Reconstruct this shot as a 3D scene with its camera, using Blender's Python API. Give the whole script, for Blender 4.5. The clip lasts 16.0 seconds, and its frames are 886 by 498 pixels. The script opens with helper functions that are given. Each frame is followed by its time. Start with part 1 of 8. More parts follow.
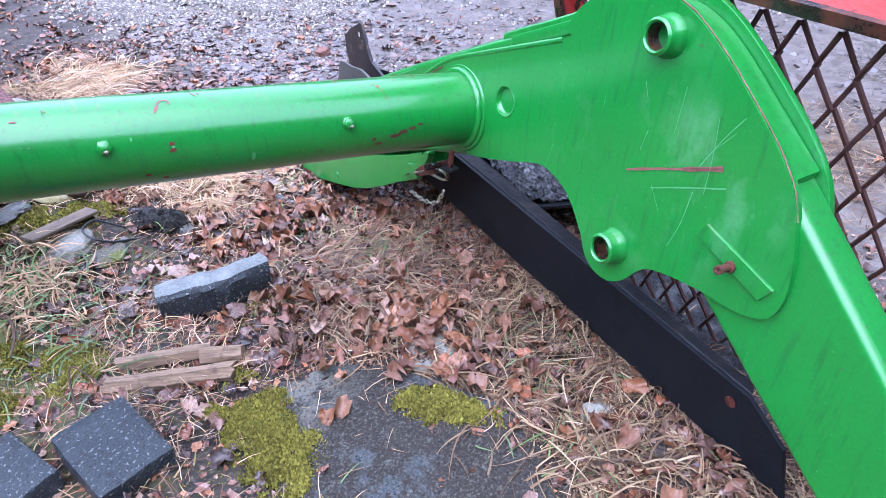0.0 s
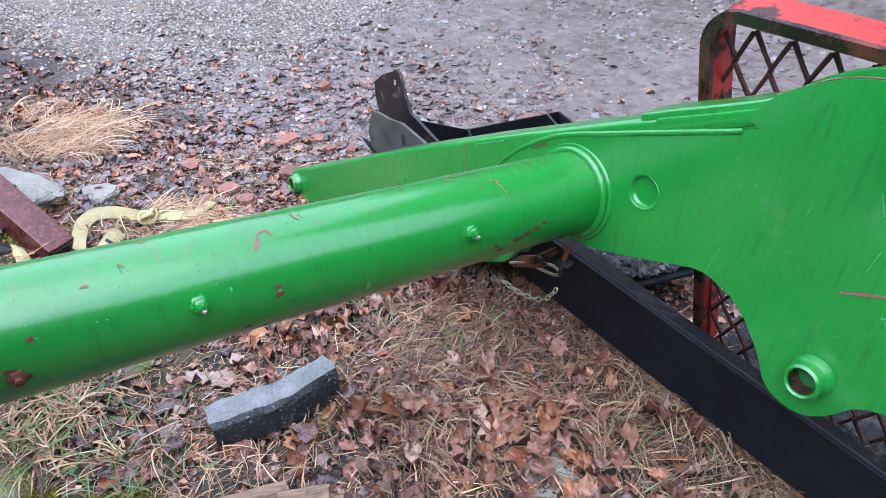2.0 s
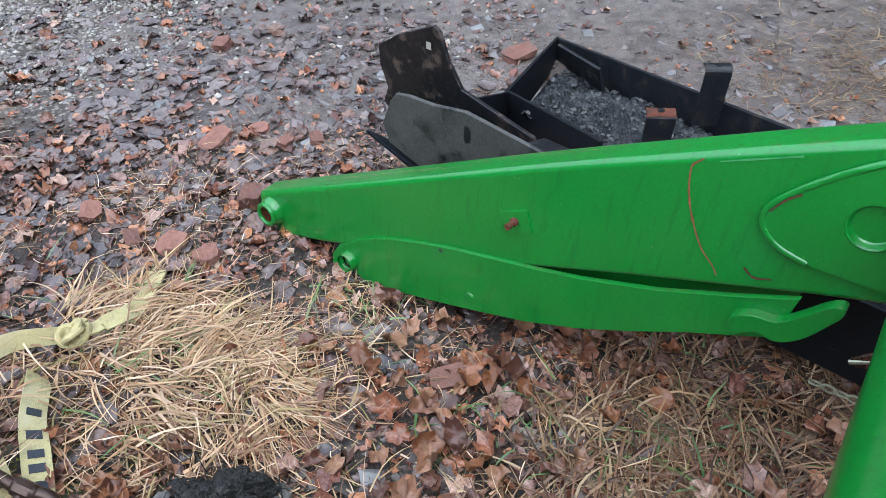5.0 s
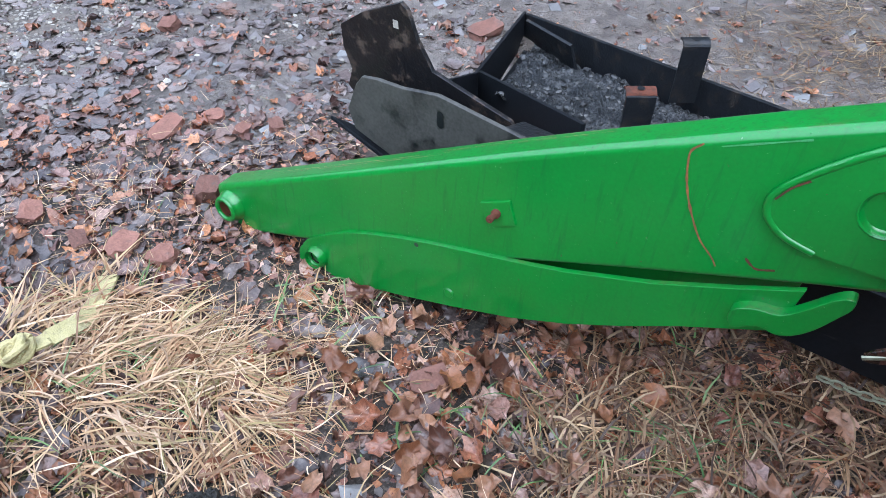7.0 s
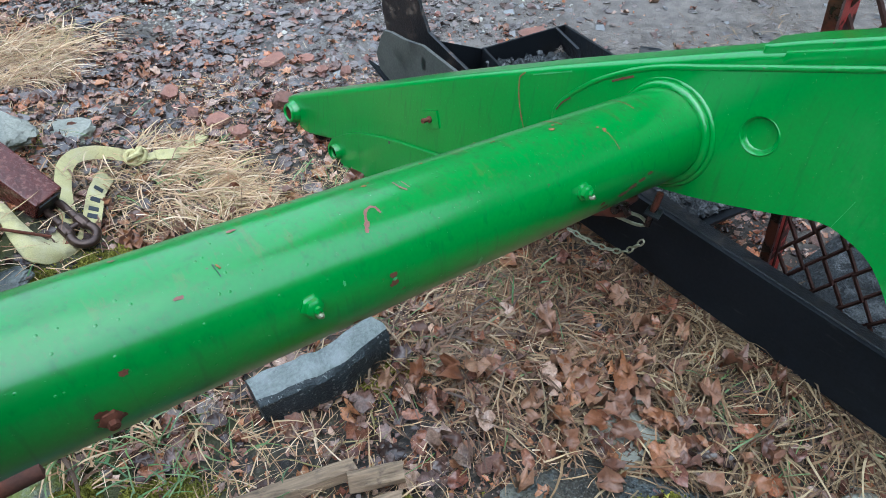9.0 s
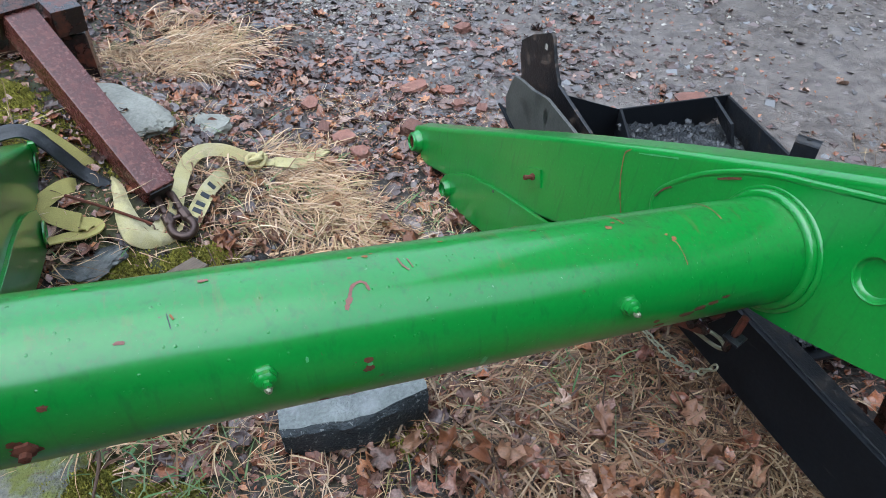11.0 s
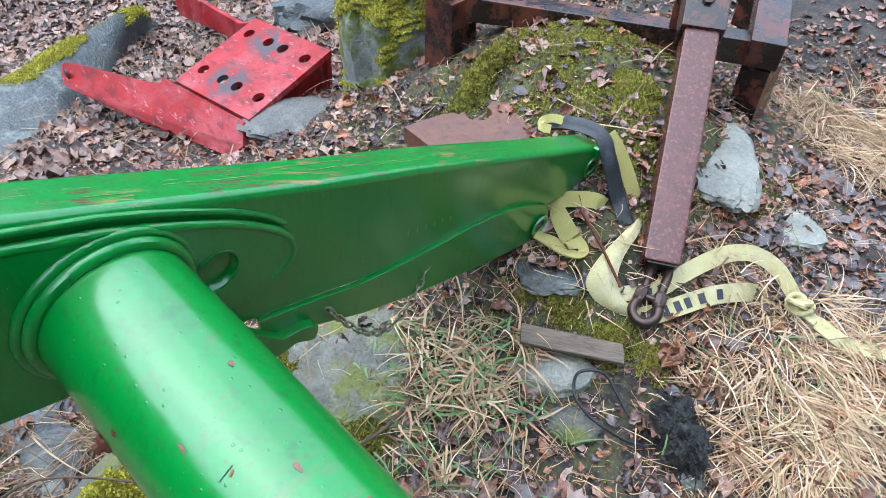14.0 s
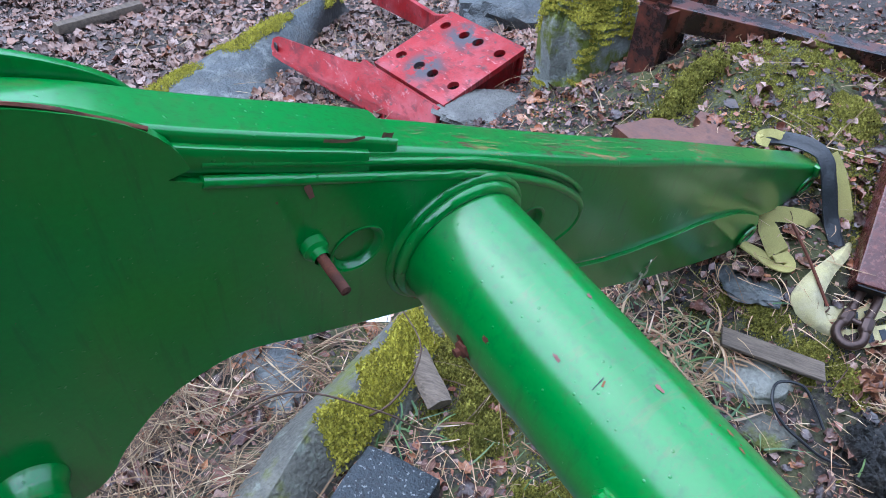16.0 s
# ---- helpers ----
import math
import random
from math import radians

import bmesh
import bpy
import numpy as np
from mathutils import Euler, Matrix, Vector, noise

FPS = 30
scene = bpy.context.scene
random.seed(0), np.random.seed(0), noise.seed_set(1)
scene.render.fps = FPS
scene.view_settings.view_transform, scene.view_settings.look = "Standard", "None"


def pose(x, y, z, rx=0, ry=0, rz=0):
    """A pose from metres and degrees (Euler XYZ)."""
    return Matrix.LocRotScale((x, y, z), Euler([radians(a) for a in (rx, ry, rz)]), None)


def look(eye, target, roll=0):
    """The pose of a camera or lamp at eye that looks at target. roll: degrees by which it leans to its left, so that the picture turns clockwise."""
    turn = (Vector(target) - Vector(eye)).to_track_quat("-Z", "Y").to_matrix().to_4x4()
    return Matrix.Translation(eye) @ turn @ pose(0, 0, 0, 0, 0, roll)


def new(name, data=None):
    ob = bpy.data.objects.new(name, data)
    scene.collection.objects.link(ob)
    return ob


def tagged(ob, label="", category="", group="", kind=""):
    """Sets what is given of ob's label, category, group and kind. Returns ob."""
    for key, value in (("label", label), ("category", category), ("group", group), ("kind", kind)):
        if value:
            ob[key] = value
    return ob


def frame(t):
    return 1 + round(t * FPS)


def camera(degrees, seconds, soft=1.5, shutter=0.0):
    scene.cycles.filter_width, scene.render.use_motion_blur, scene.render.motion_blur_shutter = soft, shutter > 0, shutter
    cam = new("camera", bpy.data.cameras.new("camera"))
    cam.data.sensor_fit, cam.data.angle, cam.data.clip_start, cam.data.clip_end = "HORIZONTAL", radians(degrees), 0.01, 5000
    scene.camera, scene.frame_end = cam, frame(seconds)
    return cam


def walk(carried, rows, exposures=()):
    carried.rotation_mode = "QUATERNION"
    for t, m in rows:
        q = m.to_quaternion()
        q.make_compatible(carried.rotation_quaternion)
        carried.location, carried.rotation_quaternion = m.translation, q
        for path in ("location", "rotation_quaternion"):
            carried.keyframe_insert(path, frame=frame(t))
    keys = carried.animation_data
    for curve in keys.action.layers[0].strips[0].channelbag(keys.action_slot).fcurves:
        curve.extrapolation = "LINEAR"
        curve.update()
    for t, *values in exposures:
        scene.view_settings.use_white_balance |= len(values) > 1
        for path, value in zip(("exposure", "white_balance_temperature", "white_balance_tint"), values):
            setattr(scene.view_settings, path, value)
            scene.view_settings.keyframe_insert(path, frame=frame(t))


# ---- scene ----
cam = camera(66.45, 16.0, soft=0.75)
PATH = [
    (0, (-0.234, -1.350, 1.220), (0.356, -0.278, 0.353), -0.99),
    (0.5, (-0.288, -1.229, 1.250), (0.350, -0.179, 0.390), -0.87),
    (1, (-0.348, -1.108, 1.278), (0.307, -0.066, 0.421), -1.07),
    (1.5, (-0.366, -1.012, 1.281), (0.298, 0.022, 0.421), -1.12),
    (2, (-0.348, -0.875, 1.273), (0.324, 0.148, 0.405), -1.03),
    (2.5, (-0.333, -0.700, 1.280), (0.351, 0.309, 0.406), -1.34),
    (3, (-0.331, -0.556, 1.294), (0.367, 0.432, 0.407), -1.32),
    (3.5, (-0.290, -0.384, 1.281), (0.420, 0.570, 0.366), -1.31),
    (4, (-0.285, -0.188, 1.219), (0.447, 0.712, 0.269), -1.55),
    (4.5, (-0.305, 0.000, 1.160), (0.495, 0.788, 0.165), -1.39),
    (4.7, (-0.315, 0.063, 1.145), (0.497, 0.813, 0.131), -1.56),
    (5.75, (-0.279, 0.350, 1.028), (0.582, 0.955, -0.038), -1.10),
    (6.8, (-0.255, 0.296, 1.038), (0.598, 0.902, -0.036), -0.56),
    (7, (-0.258, 0.248, 1.068), (0.595, 0.856, -0.006), -0.42),
    (7.5, (-0.304, 0.056, 1.154), (0.539, 0.684, 0.083), 0.14),
    (8, (-0.360, -0.191, 1.198), (0.449, 0.504, 0.144), 0.33),
    (8.5, (-0.402, -0.419, 1.253), (0.346, 0.354, 0.208), 0.82),
    (8.7, (-0.420, -0.494, 1.250), (0.299, 0.318, 0.213), 0.83),
    (9.75, (-0.468, -0.640, 1.233), (0.202, 0.277, 0.217), 1.10),
    (10.8, (-0.324, -0.607, 1.239), (0.164, 0.410, 0.250), 1.33),
    (11, (-0.229, -0.565, 1.246), (0.196, 0.483, 0.261), 1.42),
    (11.5, (-0.033, -0.593, 1.341), (0.125, 0.545, 0.376), 1.54),
    (12, (0.122, -0.561, 1.391), (0.132, 0.582, 0.419), 2.40),
    (12.5, (0.157, -0.424, 1.377), (0.032, 0.667, 0.355), 2.90),
    (13, (0.104, -0.289, 1.328), (-0.359, 0.686, 0.286), 2.85),
    (13.5, (0.057, -0.186, 1.325), (-0.581, 0.688, 0.286), 2.47),
    (14, (0.009, -0.113, 1.282), (-0.722, 0.680, 0.239), 2.34),
    (14.5, (-0.007, -0.106, 1.256), (-0.788, 0.633, 0.210), 1.69),
    (15, (-0.030, -0.178, 1.256), (-0.830, 0.535, 0.206), 1.46),
    (15.5, (-0.067, -0.305, 1.284), (-0.890, 0.383, 0.236), 1.91),
    (16, (-0.080, -0.397, 1.300), (-0.956, 0.238, 0.261), 2.38),
]
EXPOSURES = [(0, 2.86, 5780, 26), (1, 2.82, 6000, 24), (1.5, 2.48, 6250, 20), (2, 2.5, 6300, 19), (2.5, 2.38, 6350, 14), (3, 2.1, 6400, 8), (4.5, 2.04, 6600, 8), (7, 2.25, 6200, 10), (8, 2.48, 6150, 6), (8.5, 2.2, 6150, 0), (11, 2.0, 6450, 7), (12, 1.92, 6600, 4), (12.5, 1.88, 6750, 5), (13, 1.88, 6780, 6), (14, 2.42, 6250, 6), (15, 2.47, 5900, 9), (16, 2.2, 5650, 12)]
walk(cam, [(t, look(eye, target, roll)) for t, eye, target, roll in PATH], EXPOSURES)

# ---- light: an overcast sky, a little brighter from the left ----
world = bpy.data.worlds.new("overcast_sky")
scene.world = world
world.use_nodes = True
wn, wl = world.node_tree.nodes, world.node_tree.links
sky = wn.new("ShaderNodeTexSky")
sky.sky_type, sky.sun_disc = "NISHITA", False
sky.sun_elevation, sky.sun_rotation = radians(70), radians(-125)
sky.air_density, sky.dust_density, sky.ozone_density = 1.0, 0.4, 1.0
grey = wn.new("ShaderNodeHueSaturation")
grey.inputs["Saturation"].default_value = 0.5
wl.new(sky.outputs[0], grey.inputs["Color"])
ray = wn.new("ShaderNodeTexCoord")
height = wn.new("ShaderNodeSeparateXYZ")
wl.new(ray.outputs["Generated"], height.inputs[0])
dome = wn.new("ShaderNodeMapRange")
dome.interpolation_type = "SMOOTHSTEP"
dome.inputs[1].default_value, dome.inputs[2].default_value = 0.0, 0.75
dome.inputs[3].default_value, dome.inputs[4].default_value = 0.3, 1.5
wl.new(height.outputs[2], dome.inputs[0])
cloud = wn.new("ShaderNodeVectorMath")
cloud.operation = "SCALE"
tint = wn.new("ShaderNodeVectorMath")
tint.operation = "MULTIPLY"
tint.inputs[1].default_value = (0.925, 0.985, 1.02)
wl.new(grey.outputs[0], tint.inputs[0])
wl.new(tint.outputs[0], cloud.inputs[0])
wl.new(dome.outputs[0], cloud.inputs["Scale"])
wl.new(cloud.outputs[0], wn["Background"].inputs[0])
wn["Background"].inputs[1].default_value = 0.15
sun = new("sun", bpy.data.lights.new("sun", "SUN"))
sun.data.energy, sun.data.angle, sun.data.color = 0.35, radians(75), (0.97, 0.985, 1.0)
sun.matrix_world = look((-1.8, -1.26, 6.0), (0, 0, 0))


# ---- helpers ----
def smooth(a, b, x):
    t = np.clip((x - a) / (b - a), 0, 1)
    return t * t * (3 - 2 * t)


def ground_z(x, y):
    """The height of the ground: a low mound by the left arm, falling away further left and to the muddy yard."""
    x, y = np.asarray(x, float), np.asarray(y, float)
    z = -0.08 * smooth(-0.15, 0.75, y) - 0.09 * smooth(0.4, 1.6, x)
    z = z + 0.17 * np.exp(-((x + 0.62) / 0.40) ** 2 - ((y - 1.15) / 0.62) ** 2)
    z = z + 0.40 * np.exp(-((x + 1.08) / 0.6) ** 2 - ((y - 1.65) / 0.6) ** 2)
    z = z - 0.06 * smooth(-0.3, -0.9, x) * smooth(0.5, -0.1, y)
    z = z - 0.055 * np.exp(-((x + 2.55) / 0.75) ** 2 - ((y - 0.74) / 0.15) ** 2) - 0.06 * np.exp(-((x + 2.02) / 0.22) ** 2 - ((y - 0.80) / 0.17) ** 2)
    z = z + 0.055 * np.exp(-((x - 0.715) / 0.11) ** 2) * smooth(-1.3, -0.9, y) * smooth(0.62, 0.25, y)
    z = z - 0.065 * np.exp(-((x - 0.54) / 0.20) ** 2 - ((y - 1.12) / 0.36) ** 2)
    z = z - 0.0285 * np.logaddexp(0, -np.clip((x + 1.4) / 0.15, -40, 20))
    z = z + 0.008 * np.sin(5.1 * x + 1.3 * y) * np.sin(4.3 * y - 0.7 * x) + 0.005 * np.sin(13 * x - 4) * np.sin(11 * y + 2)
    return z


def gz(x, y):
    return float(ground_z(x, y))


def material(name, color, rough=0.6, metal=0.0, var=0.25, scale=12.0, fine=90.0, bump=0.3, other=None, amount=0.5,
             other_rough=None, edge=0.06, spread=None, random=0.0, random_per_island=False, depth=0.004, coat=0.0, spec=0.5, grain=None):
    """A surface with coarse and fine variation; other: a second colour in noise-shaped patches (wear, rust, moss, dirt)."""
    m = bpy.data.materials.new(name)
    m.use_nodes = True
    nd, ln = m.node_tree.nodes, m.node_tree.links
    b = nd["Principled BSDF"]
    b.inputs["Roughness"].default_value, b.inputs["Metallic"].default_value = rough, metal
    b.inputs["Coat Weight"].default_value, b.inputs["Coat Roughness"].default_value = coat, 0.12
    b.inputs["Specular IOR Level"].default_value = spec
    co = nd.new("ShaderNodeTexCoord")
    place = co.outputs["Object"]
    if grain is not None:
        turn_node, draw_out = nd.new("ShaderNodeVectorRotate"), nd.new("ShaderNodeVectorMath")
        turn_node.rotation_type, draw_out.operation = "Z_AXIS", "MULTIPLY"
        turn_node.inputs["Angle"].default_value = radians(-grain)
        draw_out.inputs[1].default_value = (0.09, 1.0, 1.0)
        ln.new(place, turn_node.inputs["Vector"])
        ln.new(turn_node.outputs[0], draw_out.inputs[0])
        place = draw_out.outputs[0]
    n1, n2 = nd.new("ShaderNodeTexNoise"), nd.new("ShaderNodeTexNoise")
    for n, sc, det in ((n1, scale, 6), (n2, fine, 4)):
        n.inputs["Scale"].default_value, n.inputs["Detail"].default_value = sc, det
        ln.new(place, n.inputs["Vector"])
    mixn = nd.new("ShaderNodeMath")
    mixn.operation = "ADD"
    ln.new(n1.outputs[0], mixn.inputs[0])
    ln.new(n2.outputs[0], mixn.inputs[1])
    rng = nd.new("ShaderNodeMapRange")
    rng.inputs[1].default_value, rng.inputs[2].default_value = 0.6, 1.4
    rng.inputs[3].default_value, rng.inputs[4].default_value = 1 - var, 1 + var
    ln.new(mixn.outputs[0], rng.inputs[0])
    value = rng.outputs[0]
    if random:
        src = nd.new("ShaderNodeNewGeometry").outputs["Random Per Island"] if random_per_island else nd.new("ShaderNodeObjectInfo").outputs["Random"]
        r2 = nd.new("ShaderNodeMapRange")
        r2.inputs[3].default_value, r2.inputs[4].default_value = 1 - random, 1 + random
        ln.new(src, r2.inputs[0])
        mul = nd.new("ShaderNodeMath")
        mul.operation = "MULTIPLY"
        ln.new(value, mul.inputs[0])
        ln.new(r2.outputs[0], mul.inputs[1])
        value = mul.outputs[0]
    hsv = nd.new("ShaderNodeHueSaturation")
    ln.new(value, hsv.inputs["Value"])
    if spread:
        src = nd.new("ShaderNodeNewGeometry").outputs["Random Per Island"] if random_per_island else nd.new("ShaderNodeObjectInfo").outputs["Random"]
        ramp = nd.new("ShaderNodeValToRGB")
        ramp.color_ramp.interpolation = "LINEAR"
        el = ramp.color_ramp.elements
        while len(el) < len(spread):
            el.new(0.5)
        for i, c in enumerate(spread):
            el[i].position, el[i].color = i / (len(spread) - 1), (*c, 1)
        ln.new(src, ramp.inputs[0])
        ln.new(ramp.outputs[0], hsv.inputs["Color"])
    else:
        hsv.inputs["Color"].default_value = (*color, 1)
    out = hsv.outputs[0]
    if other:
        n3 = nd.new("ShaderNodeTexNoise")
        n3.inputs["Scale"].default_value, n3.inputs["Detail"].default_value = scale * 0.7, 9
        n3.inputs["Roughness"].default_value = 0.65
        off = nd.new("ShaderNodeVectorMath")
        off.inputs[1].default_value = (3.7, 1.9, 7.3)
        ln.new(co.outputs["Object"], off.inputs[0])
        ln.new(off.outputs[0], n3.inputs["Vector"])
        mask = nd.new("ShaderNodeMapRange")
        mask.inputs[1].default_value, mask.inputs[2].default_value = 1 - amount, 1 - amount + edge
        ln.new(n3.outputs[0], mask.inputs[0])
        mx = nd.new("ShaderNodeMix")
        mx.data_type = "RGBA"
        ln.new(mask.outputs[0], mx.inputs[0])
        ln.new(out, mx.inputs[6])
        mx.inputs[7].default_value = (*other, 1)
        out = mx.outputs[2]
        if other_rough is not None:
            rr = nd.new("ShaderNodeMapRange")
            rr.inputs[3].default_value, rr.inputs[4].default_value = rough, other_rough
            ln.new(mask.outputs[0], rr.inputs[0])
            ln.new(rr.outputs[0], b.inputs["Roughness"])
    ln.new(out, b.inputs["Base Color"])
    if bump:
        bp = nd.new("ShaderNodeBump")
        bp.inputs["Strength"].default_value, bp.inputs["Distance"].default_value = bump, depth
        ln.new(mixn.outputs[0], bp.inputs["Height"])
        ln.new(bp.outputs[0], b.inputs["Normal"])
    return m


def wear(m, color, strength, scale, lo, hi, stretch=(1, 1, 1), centre=None, radius=0.2, detail=6, rough=None, upward=False):
    """Lays a stain or scuff of that colour over a material, in noise-shaped blotches; centre: only round that spot of the thing; upward: only on faces that look up."""
    nd, ln = m.node_tree.nodes, m.node_tree.links
    b = nd["Principled BSDF"]
    co = nd.new("ShaderNodeTexCoord")
    st = nd.new("ShaderNodeVectorMath")
    st.operation = "MULTIPLY"
    st.inputs[1].default_value = stretch
    ln.new(co.outputs["Object"], st.inputs[0])
    nz = nd.new("ShaderNodeTexNoise")
    nz.inputs["Scale"].default_value, nz.inputs["Detail"].default_value, nz.inputs["Roughness"].default_value = scale, detail, 0.65
    ln.new(st.outputs[0], nz.inputs["Vector"])
    mask = nd.new("ShaderNodeMapRange")
    mask.inputs[1].default_value, mask.inputs[2].default_value, mask.inputs[4].default_value = lo, hi, strength
    ln.new(nz.outputs[0], mask.inputs[0])
    value = mask.outputs[0]
    if centre is not None:
        far = nd.new("ShaderNodeVectorMath")
        far.operation = "DISTANCE"
        far.inputs[1].default_value = centre
        ln.new(co.outputs["Object"], far.inputs[0])
        fade = nd.new("ShaderNodeMapRange")
        fade.interpolation_type = "SMOOTHSTEP"
        fade.inputs[1].default_value, fade.inputs[2].default_value = radius, radius * 0.3
        ln.new(far.outputs["Value"], fade.inputs[0])
        mul = nd.new("ShaderNodeMath")
        mul.operation = "MULTIPLY"
        ln.new(value, mul.inputs[0])
        ln.new(fade.outputs[0], mul.inputs[1])
        value = mul.outputs[0]
    if upward:
        face, level, mul = nd.new("ShaderNodeSeparateXYZ"), nd.new("ShaderNodeMapRange"), nd.new("ShaderNodeMath")
        ln.new(nd.new("ShaderNodeNewGeometry").outputs["True Normal"], face.inputs[0])
        level.inputs[1].default_value, level.inputs[2].default_value = 0.55, 0.75
        ln.new(face.outputs[2], level.inputs[0])
        mul.operation = "MULTIPLY"
        ln.new(value, mul.inputs[0])
        ln.new(level.outputs[0], mul.inputs[1])
        value = mul.outputs[0]
    mx = nd.new("ShaderNodeMix")
    mx.data_type = "RGBA"
    ln.new(value, mx.inputs[0])
    ln.new(b.inputs["Base Color"].links[0].from_socket, mx.inputs[6])
    mx.inputs[7].default_value = (*color, 1)
    ln.new(mx.outputs[2], b.inputs["Base Color"])
    if rough is not None:
        rm = nd.new("ShaderNodeMix")
        ln.new(value, rm.inputs[0])
        if b.inputs["Roughness"].links:
            ln.new(b.inputs["Roughness"].links[0].from_socket, rm.inputs[2])
        else:
            rm.inputs[2].default_value = b.inputs["Roughness"].default_value
        rm.inputs[3].default_value = rough
        ln.new(rm.outputs[0], b.inputs["Roughness"])
    return m


def link_mesh(name, bm, mat, flat=False):
    me = bpy.data.meshes.new(name)
    bm.normal_update()
    bm.to_mesh(me)
    bm.free()
    for p in me.polygons:
        p.use_smooth = not flat
    if not flat:
        me.set_sharp_from_angle(angle=radians(38))
    me.materials.append(mat)
    return new(name, me)


FACETED = {"arm_beam", "knee_plate", "knee_cap", "link_plate", "link_hook", "side_rail", "rail_flange", "tray_floor", "tray_wall", "partition", "gusset", "end_plate", "slotted_plate",
           "bracket_post", "bracket_top", "side_plate", "front_web", "cage_frame", "cross_beam", "leg", "long_beam", "square_bar", "sleeve", "bracket", "knee_strip"}


def part(name, bm, mat, parent, label="", flat=False):
    ob = link_mesh(name, bm, mat, flat)
    ob.parent = parent
    if not flat and name in FACETED:
        wn_mod = ob.modifiers.new("weighted_normals", "WEIGHTED_NORMAL")
        wn_mod.keep_sharp = True
    return tagged(ob, label)


def thing(name, label, category, loc=(0, 0, 0), group=""):
    ob = new(name)
    ob.location = loc
    ob.empty_display_size = 0.1
    return tagged(ob, label, category, group)


def mesh_from(name, verts, faces, mat, smooth_shade=True):
    me = bpy.data.meshes.new(name)
    me.from_pydata([tuple(v) for v in verts], [], [tuple(f) for f in faces])
    if smooth_shade:
        me.polygons.foreach_set("use_smooth", [True] * len(me.polygons))
    me.materials.append(mat)
    return new(name, me)


def bevel(bm, r, seg=2, angle=25):
    bmesh.ops.recalc_face_normals(bm, faces=bm.faces)
    e = [e for e in bm.edges if len(e.link_faces) == 2 and e.calc_face_angle(0) > radians(angle)]
    bmesh.ops.bevel(bm, geom=e, offset=r, segments=seg, profile=0.5, affect="EDGES", clamp_overlap=True)
    return bm


def box(size, m=None, r=0.0, seg=2):
    bm = bmesh.new()
    bmesh.ops.create_cube(bm, size=1)
    bmesh.ops.scale(bm, vec=size, verts=bm.verts)
    if r:
        bevel(bm, r, seg)
    if m is not None:
        bmesh.ops.transform(bm, matrix=m, verts=bm.verts)
    return bm


def beam(a, b, w, h, r=0.004, up=(0, 0, 1), bm=None):
    """A box of section w x h from a to b."""
    a, b = Vector(a), Vector(b)
    d = (b - a)
    y = d.normalized()
    x = y.cross(Vector(up)).normalized()
    z = x.cross(y)
    m = Matrix((x, y, z)).transposed().to_4x4()
    m.translation = (a + b) / 2
    out = box((w, d.length, h), m, r)
    if bm is None:
        return out
    return merge(bm, out)


def merge(bm, other):
    me = bpy.data.meshes.new("tmp")
    other.to_mesh(me)
    other.free()
    bm.from_mesh(me)
    bpy.data.meshes.remove(me)
    return bm


def lathe(rings, a, b, n=32, close=False):
    """A turned body: rings of (radius, distance along the axis from a towards b)."""
    a, b = Vector(a), Vector(b)
    m = (b - a).to_track_quat("Z", "Y").to_matrix()
    bm = bmesh.new()
    rows = []
    for r, h in rings:
        rows.append([bm.verts.new(a + m @ Vector((r * math.cos(2 * math.pi * i / n), r * math.sin(2 * math.pi * i / n), h))) for i in range(n)])
    for p, q in zip(rows, rows[1:]):
        for i in range(n):
            bm.faces.new((p[i], p[(i + 1) % n], q[(i + 1) % n], q[i]))
    if close:
        bm.faces.new(rows[0][::-1])
        bm.faces.new(rows[-1])
    bmesh.ops.recalc_face_normals(bm, faces=bm.faces)
    return bm


def sweep(points, r, n=8, flat=None, jitter=0.0, taper=None):
    """A rod of radius r along points; flat=(width, thickness) makes a strip instead, kept roughly level."""
    pts = [Vector(p) for p in points]
    bm = bmesh.new()
    rows = []
    for i, p in enumerate(pts):
        t = (pts[min(i + 1, len(pts) - 1)] - pts[max(i - 1, 0)]).normalized()
        s = t.cross(Vector((0, 0, 1)))
        s = s.normalized() if s.length > 1e-3 else Vector((1, 0, 0))
        u = s.cross(t)
        k = 1.0 if taper is None else 1 + (taper - 1) * i / (len(pts) - 1)
        if flat:
            w, h = flat[0] / 2 * k, flat[1] / 2
            rows.append([bm.verts.new(p + s * a + u * c) for a, c in ((-w, -h), (w, -h), (w, h), (-w, h))])
        else:
            rows.append([bm.verts.new(p + (s * math.cos(2 * math.pi * j / n) + u * math.sin(2 * math.pi * j / n)) * r * k * (1 + random.uniform(-jitter, jitter))) for j in range(n)])
    m = len(rows[0])
    for p, q in zip(rows, rows[1:]):
        for j in range(m):
            bm.faces.new((p[j], p[(j + 1) % m], q[(j + 1) % m], q[j]))
    bm.faces.new(rows[0][::-1])
    bm.faces.new(rows[-1])
    bmesh.ops.recalc_face_normals(bm, faces=bm.faces)
    return bm


def curve(points, steps=8):
    """A smooth line through points (Catmull-Rom)."""
    P = [Vector(p) for p in points]
    P = [P[0] * 2 - P[1]] + P + [P[-1] * 2 - P[-2]]
    out = []
    for a, b, c, d in zip(P, P[1:], P[2:], P[3:]):
        for k in range(steps):
            t = k / steps
            out.append(0.5 * ((2 * b) + (c - a) * t + (2 * a - 5 * b + 4 * c - d) * t * t + (3 * b - a - 3 * c + d) * t ** 3))
    out.append(P[-2])
    return out


